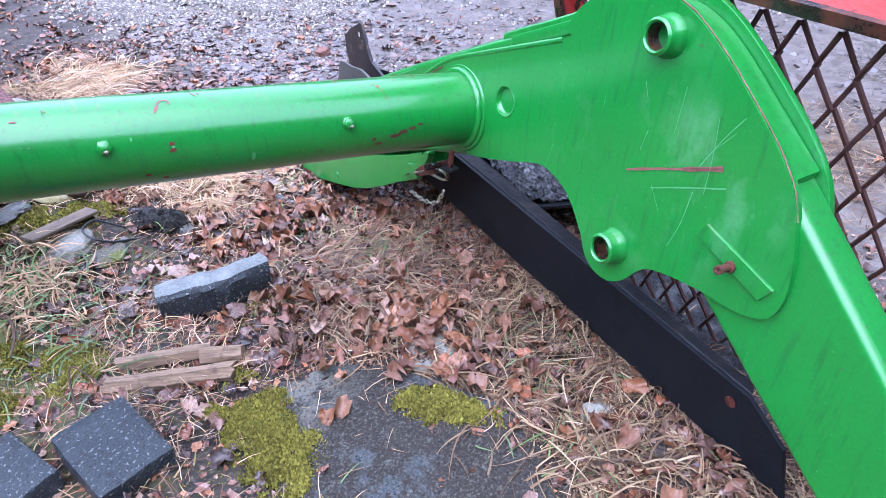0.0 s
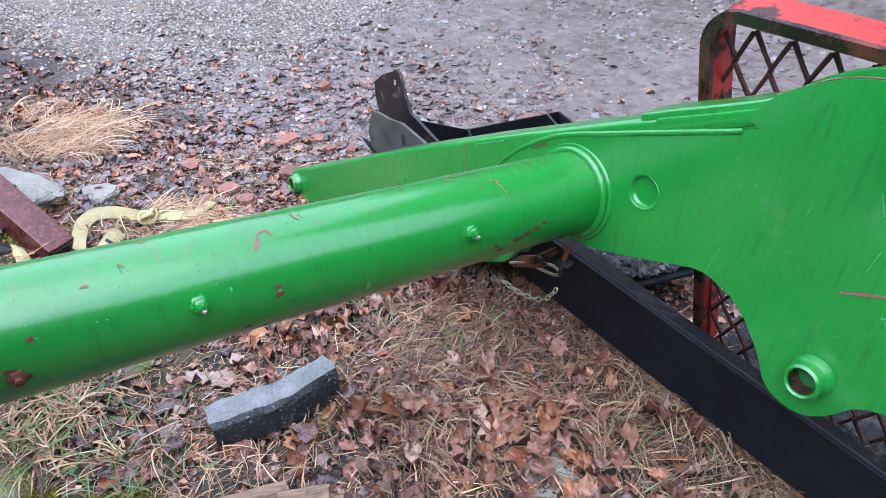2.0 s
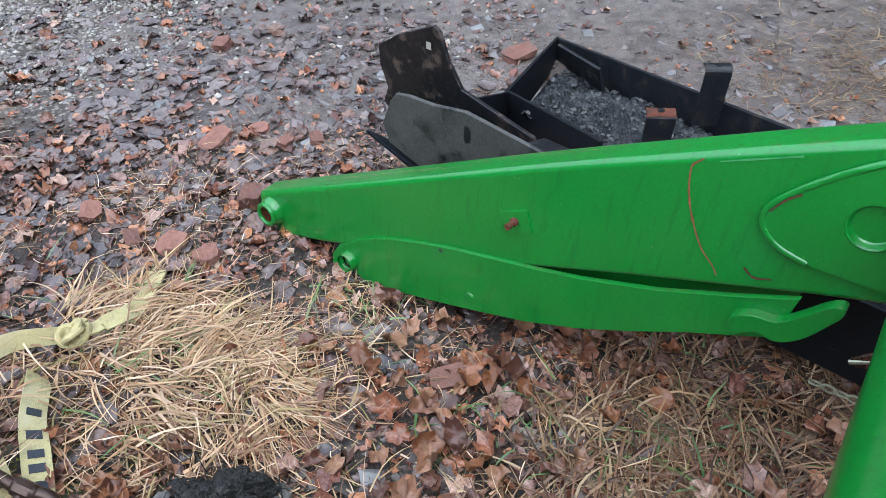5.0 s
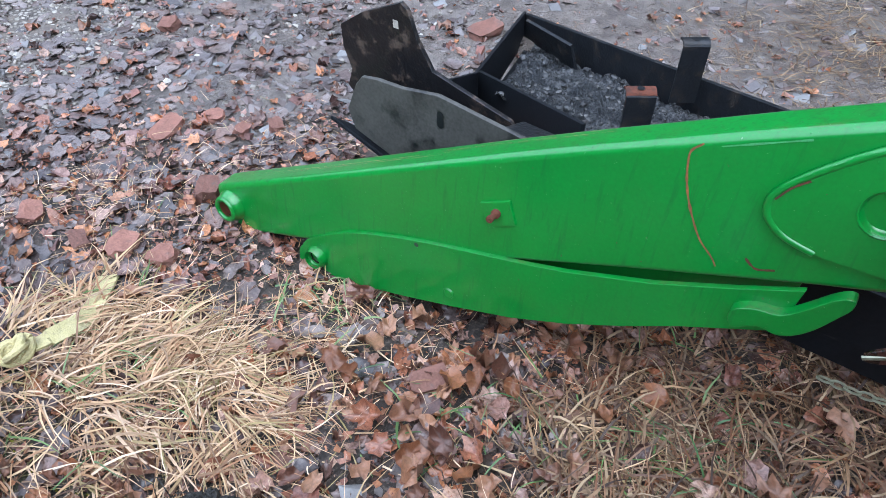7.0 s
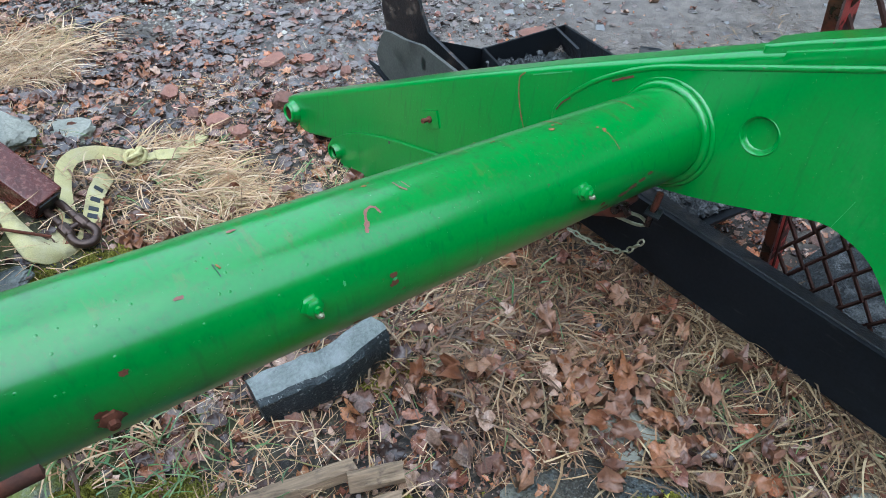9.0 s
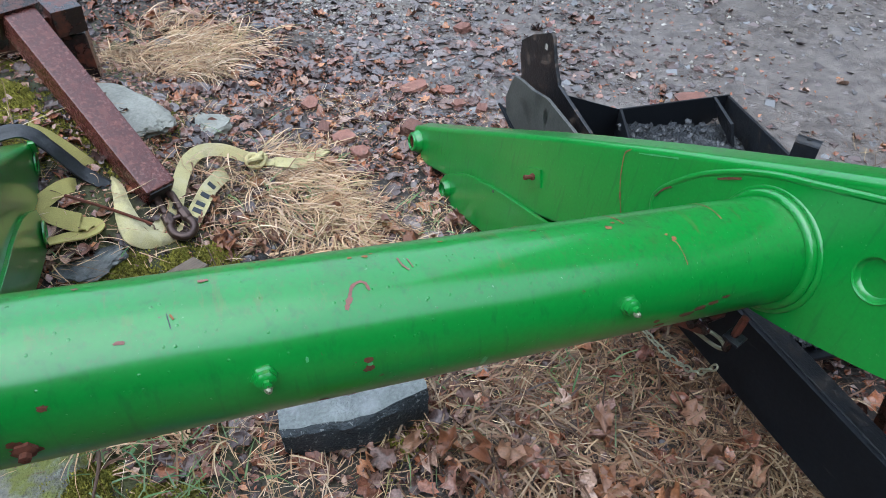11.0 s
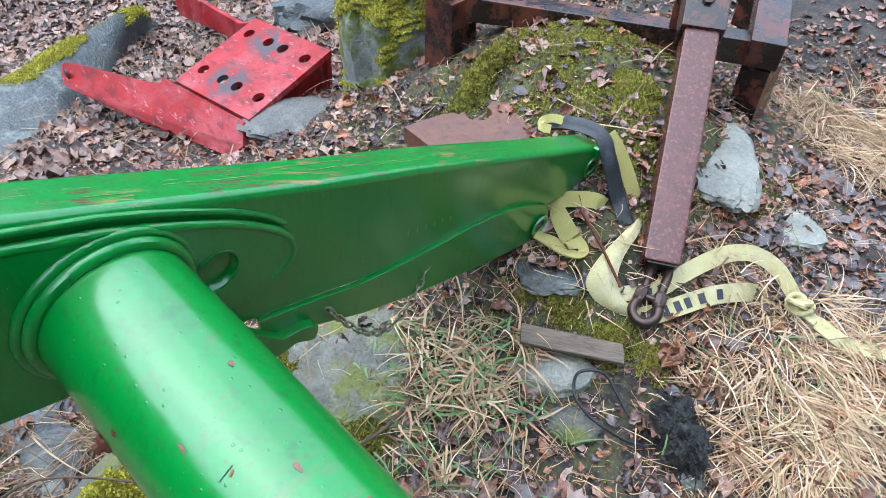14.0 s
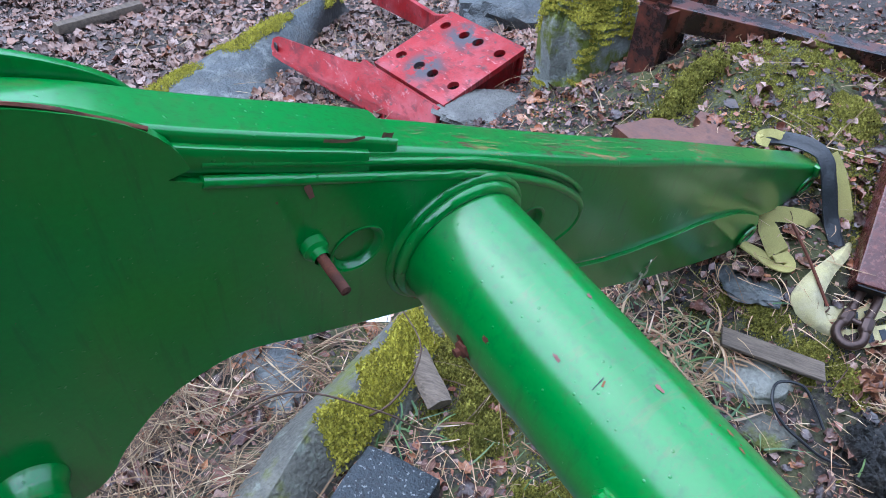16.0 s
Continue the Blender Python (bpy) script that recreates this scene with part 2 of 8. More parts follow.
def rock_mesh(size, seed, sub=4, rough=0.28, sharp=1.6, flat_top=0.0):
    """An uneven stone about size across, its base at z=0."""
    bm = bmesh.new()
    bmesh.ops.create_icosphere(bm, subdivisions=sub, radius=0.5)
    o = Vector((seed * 3.1, seed * 1.7, seed * 5.3))
    for v in bm.verts:
        d = v.co.normalized()
        k = 1 + rough * noise.noise(d * sharp + o) + rough * 0.45 * noise.noise(d * sharp * 2.7 + o) + rough * 0.16 * noise.noise(d * sharp * 8 + o)
        c = noise.cell(d * 1.3 + o) * 0.06
        v.co = d * 0.5 * (k + c)
        if flat_top and v.co.z > flat_top:
            v.co.z = flat_top + (v.co.z - flat_top) * 0.18
        v.co.x *= size[0]
        v.co.y *= size[1]
        v.co.z *= size[2]
    return bm

# ---- materials ----
def paint(name, color, faded):
    """Glossy enamel: faded in places, with runs down its sides, grime lying on its tops and fine rain drops."""
    m = material(name, color, rough=0.36, var=0.12, scale=6, fine=150, bump=0.05, other=faded, amount=0.36, other_rough=0.46, edge=0.22, depth=0.002, coat=0.8, spec=0.25)
    nd, ln = m.node_tree.nodes, m.node_tree.links
    b = nd["Principled BSDF"]
    b.inputs["Coat Roughness"].default_value = 0.17
    b.inputs["Coat IOR"].default_value = 1.6
    co = nd.new("ShaderNodeTexCoord")

    def node(kind, op=None, a=None, c=None, d=None):
        n = nd.new(kind)
        if op:
            n.operation = op
        for k, v in enumerate((a, c, d)):
            if v is None:
                continue
            if isinstance(v, (int, float, tuple)):
                n.inputs[k].default_value = v
            else:
                ln.new(v, n.inputs[k])
        return n

    def speckle(stretch, scale, lo, hi, detail=6):
        """A mask of blotches drawn out along an axis."""
        st = node("ShaderNodeVectorMath", "MULTIPLY", co.outputs["Object"], stretch)
        nz = nd.new("ShaderNodeTexNoise")
        nz.inputs["Scale"].default_value, nz.inputs["Detail"].default_value, nz.inputs["Roughness"].default_value = scale, detail, 0.62
        ln.new(st.outputs[0], nz.inputs["Vector"])
        r = nd.new("ShaderNodeMapRange")
        r.inputs[1].default_value, r.inputs[2].default_value = lo, hi
        ln.new(nz.outputs[0], r.inputs[0])
        return r.outputs[0]

    def over(mask, color):
        """Lays a colour over what the base colour is so far."""
        old = b.inputs["Base Color"].links[0].from_socket
        mx = nd.new("ShaderNodeMix")
        mx.data_type = "RGBA"
        ln.new(mask, mx.inputs[0])
        ln.new(old, mx.inputs[6])
        mx.inputs[7].default_value = (*color, 1)
        ln.new(mx.outputs[2], b.inputs["Base Color"])

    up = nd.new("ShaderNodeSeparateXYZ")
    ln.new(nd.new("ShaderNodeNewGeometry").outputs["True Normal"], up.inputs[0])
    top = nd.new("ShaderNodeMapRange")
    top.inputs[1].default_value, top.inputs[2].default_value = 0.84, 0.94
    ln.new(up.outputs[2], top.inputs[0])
    runs = speckle((1, 1, 0.05), 70, 0.55, 0.70, 3)
    over(node("ShaderNodeMath", "MULTIPLY", runs, 0.36).outputs[0], (0.004, 0.075, 0.017))
    over(node("ShaderNodeMath", "MULTIPLY", speckle((1, 1, 1), 15, 0.64, 0.76), 0.10).outputs[0], (0.06, 0.24, 0.09))
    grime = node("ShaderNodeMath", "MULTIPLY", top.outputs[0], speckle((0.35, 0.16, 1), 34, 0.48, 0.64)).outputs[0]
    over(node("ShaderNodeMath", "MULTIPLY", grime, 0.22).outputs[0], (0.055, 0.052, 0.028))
    lines = node("ShaderNodeMath", "MULTIPLY", top.outputs[0], speckle((1, 0.05, 1), 42, 0.58, 0.64)).outputs[0]
    over(node("ShaderNodeMath", "MULTIPLY", lines, 0.25).outputs[0], (0.15, 0.085, 0.035))
    over(node("ShaderNodeMath", "MULTIPLY", speckle((1, 1, 1), 60, 0.70, 0.73), 0.8).outputs[0], (0.09, 0.05, 0.03))
    cells = nd.new("ShaderNodeTexVoronoi")
    cells.inputs["Scale"].default_value = 120
    ln.new(co.outputs["Object"], cells.inputs["Vector"])
    drop = nd.new("ShaderNodeMapRange")
    drop.interpolation_type = "SMOOTHSTEP"
    drop.inputs[1].default_value, drop.inputs[2].default_value = 0.26, 0.10
    ln.new(cells.outputs["Distance"], drop.inputs[0])
    pick = node("ShaderNodeMath", "GREATER_THAN", cells.outputs["Color"], 0.75)
    both = node("ShaderNodeMath", "MULTIPLY", drop.outputs[0], pick.outputs[0])
    dents = nd.new("ShaderNodeTexNoise")
    dents.inputs["Scale"].default_value = 7
    ln.new(co.outputs["Object"], dents.inputs["Vector"])
    faint = node("ShaderNodeMath", "MULTIPLY", dents.outputs[0], 0.12)
    total = node("ShaderNodeMath", "MULTIPLY_ADD", both.outputs[0], 0.8, faint.outputs[0])
    bp = nd.new("ShaderNodeBump")
    bp.inputs["Strength"].default_value, bp.inputs["Distance"].default_value = 0.4, 0.0012
    ln.new(total.outputs[0], bp.inputs["Height"])
    ln.new(bp.outputs[0], b.inputs["Coat Normal"])
    ln.new(bp.outputs[0], b.inputs["Normal"])
    return m


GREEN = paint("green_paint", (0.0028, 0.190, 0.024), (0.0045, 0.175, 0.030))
RUST = material("rust", (0.10, 0.026, 0.012), rough=0.85, var=0.45, scale=40, fine=260, bump=0.5, other=(0.04, 0.014, 0.009), amount=0.5, edge=0.2, depth=0.001)
RUST_SPOT = material("orange_rust_spot", (0.21, 0.085, 0.030), rough=0.8, var=0.5, scale=70, fine=300, bump=0.4, other=(0.09, 0.035, 0.018), amount=0.5, edge=0.3, depth=0.001)
BARE = material("primer_mark", (0.19, 0.075, 0.06), rough=0.6, var=0.3, scale=60, fine=300, bump=0.3, depth=0.001)
TAN = material("tan_scrape", (0.30, 0.20, 0.09), rough=0.6, var=0.4, scale=60, fine=300, bump=0.3, depth=0.001)
PALE_CHIP = material("pale_scuff", (0.055, 0.28, 0.10), rough=0.5, var=0.3, scale=60, fine=300, bump=0.2, depth=0.001)
BLACK = material("black_paint", (0.009, 0.0105, 0.013), rough=0.5, var=0.3, scale=9, fine=120, bump=0.12, other=(0.007, 0.007, 0.008), amount=0.42, other_rough=0.6, spec=0.16,
                 edge=0.18, depth=0.002)
WORN_BLACK = material("worn_black_steel", (0.011, 0.0125, 0.015), rough=0.40, var=0.4, scale=30, fine=150, bump=0.8, other=(0.030, 0.024, 0.020), amount=0.46, spec=0.35,
                      other_rough=0.7, edge=0.12, depth=0.002)
DUSTY = material("dusty_worn_steel", (0.062, 0.060, 0.054), rough=0.6, var=0.4, scale=12, fine=150, bump=0.3, other=(0.010, 0.011, 0.013), amount=0.45, other_rough=0.3, edge=0.10, depth=0.002)
MOTTLED = material("rust_mottled_steel", (0.008, 0.008, 0.009), rough=0.36, var=0.4, scale=34, fine=170, bump=0.5, other=(0.075, 0.052, 0.040), amount=0.47, other_rough=0.7, edge=0.1, depth=0.002)
TAR = material("wet_tar_sludge", (0.016, 0.018, 0.021), rough=0.30, var=0.6, scale=24, fine=120, bump=1.0, other=(0.07, 0.072, 0.075), amount=0.50, other_rough=0.5,
               edge=0.1, depth=0.02)
RED = material("red_paint", (0.30, 0.010, 0.013), rough=0.5, spec=0.3, var=0.3, scale=9, fine=130, bump=0.2, other=(0.17, 0.03, 0.03), amount=0.42, other_rough=0.6,
               edge=0.1, depth=0.002)
CAGE_RED = material("flaking_red_paint", (0.40, 0.026, 0.018), rough=0.4, var=0.25, scale=16, fine=130, bump=0.3, other=(0.05, 0.02, 0.016), amount=0.49,
                    other_rough=0.85, edge=0.05, depth=0.003)
BROWN = material("oxblood_rusty_paint", (0.080, 0.020, 0.016), rough=0.27, var=0.45, scale=26, fine=160, bump=0.35, other=(0.155, 0.048, 0.036), amount=0.44,
                 other_rough=0.6, edge=0.16, depth=0.002)
DARK_IRON = material("dark_rusty_steel", (0.016, 0.0085, 0.0075), rough=0.24, var=0.5, scale=20, fine=140, bump=0.35, other=(0.115, 0.030, 0.017), amount=0.53, other_rough=0.42, edge=0.14, depth=0.002)
MESH_RUST = material("rusted_mesh", (0.055, 0.018, 0.012), rough=0.7, var=0.4, scale=30, fine=200, bump=0.4, depth=0.002)
FLAT_RUST = material("rusted_plate", (0.135, 0.052, 0.030), rough=0.45, var=0.35, scale=16, fine=160, bump=0.3, other=(0.075, 0.04, 0.034), amount=0.5, edge=0.2, depth=0.002)
IRON = material("shackle_steel", (0.06, 0.035, 0.028), rough=0.34, metal=0.5, var=0.3, scale=30, fine=200, bump=0.2, depth=0.001)
ZINC = material("dull_zinc", (0.32, 0.31, 0.22), rough=0.4, metal=0.7, var=0.3, scale=40, fine=200, bump=0.2, depth=0.001)
SLING = material("yellow_webbing", (0.47, 0.405, 0.20), rough=0.8, var=0.3, scale=9, fine=420, bump=0.8, other=(0.56, 0.50, 0.36), amount=0.48, edge=0.25, depth=0.002)
BRIGHT_SLING = material("bright_yellow_webbing", (0.36, 0.31, 0.10), rough=0.8, var=0.3, scale=14, fine=420, bump=0.8, other=(0.36, 0.33, 0.12), amount=0.42, edge=0.25, depth=0.002)
SLEEVE = material("grey_rubber_sleeve", (0.016, 0.018, 0.021), rough=0.5, var=0.4, scale=30, fine=200, bump=0.5, other=(0.045, 0.05, 0.055), amount=0.42, edge=0.2, depth=0.003)
INK = material("black_print", (0.03, 0.035, 0.045), rough=0.7, var=0.2, scale=40, fine=300, bump=0.2)
CONCRETE = material("dark_concrete", (0.020, 0.027, 0.032), rough=0.42, var=0.45, scale=22, fine=190, bump=0.9, other=(0.052, 0.064, 0.070), amount=0.40, edge=0.14, depth=0.005)
PALE_CONCRETE = material("pale_kerb_top", (0.15, 0.165, 0.155), rough=0.3, var=0.5, scale=16, fine=120, bump=0.8, other=(0.22, 0.23, 0.23), amount=0.5, edge=0.2, depth=0.006)
WET_ROCK = material("wet_dark_rock", (0.044, 0.056, 0.062), rough=0.26, var=0.5, scale=7, fine=140, bump=1.0, other=(0.022, 0.017, 0.012), amount=0.56, other_rough=0.8, edge=0.05, depth=0.008)
STONE = material("grey_stone", (0.105, 0.10, 0.088), rough=0.6, var=0.45, scale=9, fine=90, bump=0.7, other=(0.19, 0.185, 0.165), amount=0.42, edge=0.15, depth=0.01)
SLATE = material("slate_rock", (0.060, 0.067, 0.067), rough=0.5, var=0.5, scale=8, fine=60, bump=0.8, other=(0.14, 0.145, 0.135), amount=0.45, edge=0.08, depth=0.012)
PALE_STONE = material("pale_stone", (0.225, 0.22, 0.185), rough=0.6, var=0.4, scale=9, fine=100, bump=0.5, other=(0.16, 0.155, 0.13), amount=0.46, edge=0.12, depth=0.012)
LICHEN_ROCK = material("lichened_rock", (0.105, 0.100, 0.080), rough=0.7, var=0.45, scale=11, fine=110, bump=0.8, other=(0.175, 0.165, 0.13), amount=0.48, edge=0.12, depth=0.01)
BOULDER = material("mossy_boulder", (0.23, 0.24, 0.215), rough=0.75, var=0.4, scale=6, fine=90, bump=0.8, other=(0.13, 0.15, 0.02), amount=0.56, other_rough=0.95, edge=0.08, depth=0.014)
MOSS = material("moss", (0.20, 0.182, 0.034), random=0.5, random_per_island=True, rough=0.95, var=0.5, scale=18, fine=140, bump=1.0, other=(0.10, 0.105, 0.02), amount=0.46, edge=0.25, depth=0.008, spec=0.2)
BRIGHT_MOSS = material("bright_moss", (0.35, 0.31, 0.045), random=0.45, random_per_island=True, rough=0.95, var=0.4, scale=18, fine=140, bump=0.6, other=(0.22, 0.205, 0.03), amount=0.45, edge=0.25, depth=0.008, spec=0.2)
BRICK = material("brick_chips", (0.36, 0.12, 0.07), rough=0.8, var=0.3, scale=30, fine=190, bump=0.5, depth=0.003,
                 spread=((0.17, 0.070, 0.052), (0.22, 0.10, 0.08), (0.26, 0.16, 0.145), (0.11, 0.05, 0.042), (0.17, 0.12, 0.11)), random_per_island=True)
LONE_BRICK = material("brick", (0.19, 0.085, 0.062), rough=0.8, var=0.35, scale=30, fine=190, bump=0.6, depth=0.003, random=0.3, other=(0.10, 0.075, 0.065), amount=0.48, edge=0.15)
WOOD = material("weathered_wood", (0.25, 0.165, 0.105), rough=0.8, var=0.6, scale=40, fine=210, bump=0.9, other=(0.05, 0.032, 0.025), amount=0.47, edge=0.2, depth=0.004, grain=-22)
GREY_WOOD = material("grey_weathered_board", (0.135, 0.10, 0.072), rough=0.8, var=0.5, scale=60, fine=260, bump=0.8, other=(0.06, 0.048, 0.035), amount=0.44, edge=0.2, depth=0.003, grain=38)
CLOD = material("charred_clod", (0.012, 0.011, 0.010), rough=0.7, var=0.6, scale=22, fine=130, bump=1.0, other=(0.075, 0.068, 0.06), amount=0.46, edge=0.1, depth=0.012)
# black rubber, and the flat black painted in for the dark of holes
RUBBER_AND_HOLE_BLACK = material("rubber_and_hole_black", (0.012, 0.013, 0.015), rough=0.35, var=0.2, scale=20, fine=120, bump=0.1)
PAPER = material("white_label", (0.7, 0.74, 0.8), rough=0.5, var=0.06, scale=20, fine=100, bump=0.05)
STRAW = material("dry_straw", (0.4, 0.3, 0.16), rough=0.7, var=0.2, scale=9, fine=60, bump=0, spread=((0.074, 0.035, 0.019), (0.336, 0.187, 0.095), (0.587, 0.394, 0.230), (0.147, 0.071, 0.039), (0.692, 0.516, 0.355), (0.273, 0.132, 0.067), (0.461, 0.291, 0.164), (0.188, 0.159, 0.058), (0.524, 0.356, 0.212), (0.094, 0.047, 0.028)),
                 random_per_island=True, spec=0.3)
RUSSET_GRASS = material("russet_grass", (0.2, 0.1, 0.06), rough=0.6, var=0.25, scale=9, fine=60, bump=0, spread=((0.030, 0.014, 0.009), (0.16, 0.075, 0.036), (0.29, 0.17, 0.085), (0.045, 0.021, 0.012), (0.38, 0.26, 0.15), (0.085, 0.036, 0.019), (0.22, 0.105, 0.050), (0.032, 0.016, 0.010), (0.30, 0.185, 0.10), (0.055, 0.026, 0.015), (0.19, 0.075, 0.034)),
                        random_per_island=True)
BROWN_GRASS = material("withered_grass", (0.25, 0.17, 0.1), rough=0.7, var=0.25, scale=9, fine=60, bump=0, spread=((0.035, 0.018, 0.011), (0.15, 0.088, 0.046), (0.31, 0.215, 0.12), (0.050, 0.026, 0.016), (0.42, 0.315, 0.19), (0.09, 0.046, 0.026), (0.23, 0.14, 0.072), (0.038, 0.020, 0.013), (0.33, 0.225, 0.125), (0.055, 0.030, 0.018), (0.18, 0.09, 0.045)),
                       random_per_island=True, spec=0.3)
GRASS = material("green_grass", (0.07, 0.15, 0.06), rough=0.6, var=0.25, scale=9, fine=60, bump=0, spread=((0.059, 0.125, 0.045), (0.106, 0.177, 0.052), (0.155, 0.208, 0.090), (0.071, 0.135, 0.064)),
                 random_per_island=True, spec=0.3)
LEAF = material("fallen_leaves", (0.2, 0.1, 0.06), rough=0.27, var=0.6, scale=45, fine=200, bump=0.3, depth=0.002,
                spread=((0.065, 0.030, 0.024), (0.24, 0.088, 0.048), (0.11, 0.054, 0.046), (0.34, 0.125, 0.060), (0.15, 0.095, 0.086), (0.45, 0.28, 0.20), (0.055, 0.032, 0.028), (0.28, 0.145, 0.105), (0.085, 0.055, 0.052), (0.39, 0.17, 0.08), (0.14, 0.050, 0.034), (0.33, 0.20, 0.16)), random_per_island=True)
PEBBLE = material("gravel_stones", (0.2, 0.2, 0.2), rough=0.55, var=0.25, scale=40, fine=200, bump=0.3, depth=0.002,
                  spread=((0.095, 0.082, 0.070), (0.22, 0.195, 0.165), (0.42, 0.385, 0.335), (0.14, 0.115, 0.094), (0.29, 0.255, 0.215), (0.075, 0.068, 0.066)), random_per_island=True)
CHIP = material("wet_stone_chips", (0.1, 0.1, 0.1), rough=0.3, var=0.25, scale=40, fine=200, bump=0.3, depth=0.002,
                spread=((0.060, 0.054, 0.055), (0.138, 0.117, 0.110), (0.101, 0.080, 0.078), (0.170, 0.170, 0.170), (0.133, 0.092, 0.084), (0.170, 0.144, 0.138)), random_per_island=True)
TWIG = material("twigs", (0.09, 0.05, 0.032), rough=0.8, var=0.4, scale=30, fine=150, bump=0.4, random=0.3, random_per_island=True)


wear(GREEN, (0.12, 0.34, 0.16), 0.5, 20, 0.50, 0.72, (1, 0.6, 0.35), (0.62, -0.72, 0.66), 0.20)
wear(GREEN, (0.12, 0.30, 0.15), 0.35, 9, 0.52, 0.75, (1, 1, 0.7), (0.62, -0.55, 0.62), 0.35)
wear(GREEN, (0.20, 0.38, 0.20), 0.4, 130, 0.70, 0.74, detail=3)
wear(GREEN, (0.075, 0.070, 0.030), 0.20, 170, 0.54, 0.62, (1, 0.7, 1), detail=5, rough=0.7, upward=True)
wear(RED, (0.40, 0.10, 0.11), 0.5, 4, 0.45, 0.62, (1, 1, 1), rough=0.42)
wear(RED, (0.10, 0.012, 0.014), 0.7, 34, 0.52, 0.64, (0.35, 1, 0.10))
wear(RED, (0.50, 0.24, 0.23), 0.7, 60, 0.60, 0.70, (0.35, 1, 0.10))
wear(RED, (0.06, 0.04, 0.04), 0.8, 30, 0.60, 0.66)
for spot in ((-0.01, -0.128, 0.18), (-0.06, -0.118, 0.178), (-0.027, 0.113, 0.247), (-0.10, 0.113, 0.24)):
    wear(RED, (0.060, 0.055, 0.062), 0.95, 16, 0.42, 0.50, (0.7, 1, 1), spot, 0.115, 8, rough=0.5)
wear(BROWN, (0.30, 0.12, 0.09), 0.55, 110, 0.54, 0.66, detail=8, rough=0.65)
wear(WET_ROCK, (0.026, 0.020, 0.015), 0.95, 9, 0.46, 0.54, (1, 0.45, 1), rough=0.9, detail=10)
wear(WET_ROCK, (0.17, 0.16, 0.125), 0.75, 14, 0.42, 0.52, (1, 1, 1), (-0.02, 0.36, 0.02), 0.19, 8, rough=0.7)
wear(WET_ROCK, (0.10, 0.095, 0.080), 0.7, 170, 0.52, 0.62, detail=3, rough=0.8)
wear(WET_ROCK, (0.008, 0.008, 0.008), 0.8, 110, 0.54, 0.62, detail=3)
wear(WET_ROCK, (0.15, 0.16, 0.14), 0.6, 38, 0.60, 0.70, detail=8)
wear(CONCRETE, (0.21, 0.22, 0.21), 0.85, 120, 0.615, 0.65, detail=2)
wear(CONCRETE, (0.008, 0.009, 0.011), 0.9, 75, 0.60, 0.65, detail=2)
wear(LICHEN_ROCK, (0.22, 0.24, 0.19), 0.7, 16, 0.55, 0.63, detail=8)
wear(LICHEN_ROCK, (0.12, 0.13, 0.022), 0.9, 9, 0.50, 0.60, detail=9, rough=0.95)
wear(LICHEN_ROCK, (0.05, 0.05, 0.045), 0.7, 24, 0.58, 0.70)
wear(SLATE, (0.20, 0.21, 0.19), 0.6, 20, 0.58, 0.66, detail=8)
wear(SLATE, (0.07, 0.06, 0.045), 0.6, 5, 0.52, 0.64, detail=8)
wear(SLING, (0.20, 0.17, 0.10), 0.6, 22, 0.52, 0.66)
wear(BLACK, (0.05, 0.05, 0.05), 0.35, 70, 0.62, 0.75, (1, 0.2, 1))
wear(FLAT_RUST, (0.055, 0.022, 0.016), 0.7, 30, 0.5, 0.66)


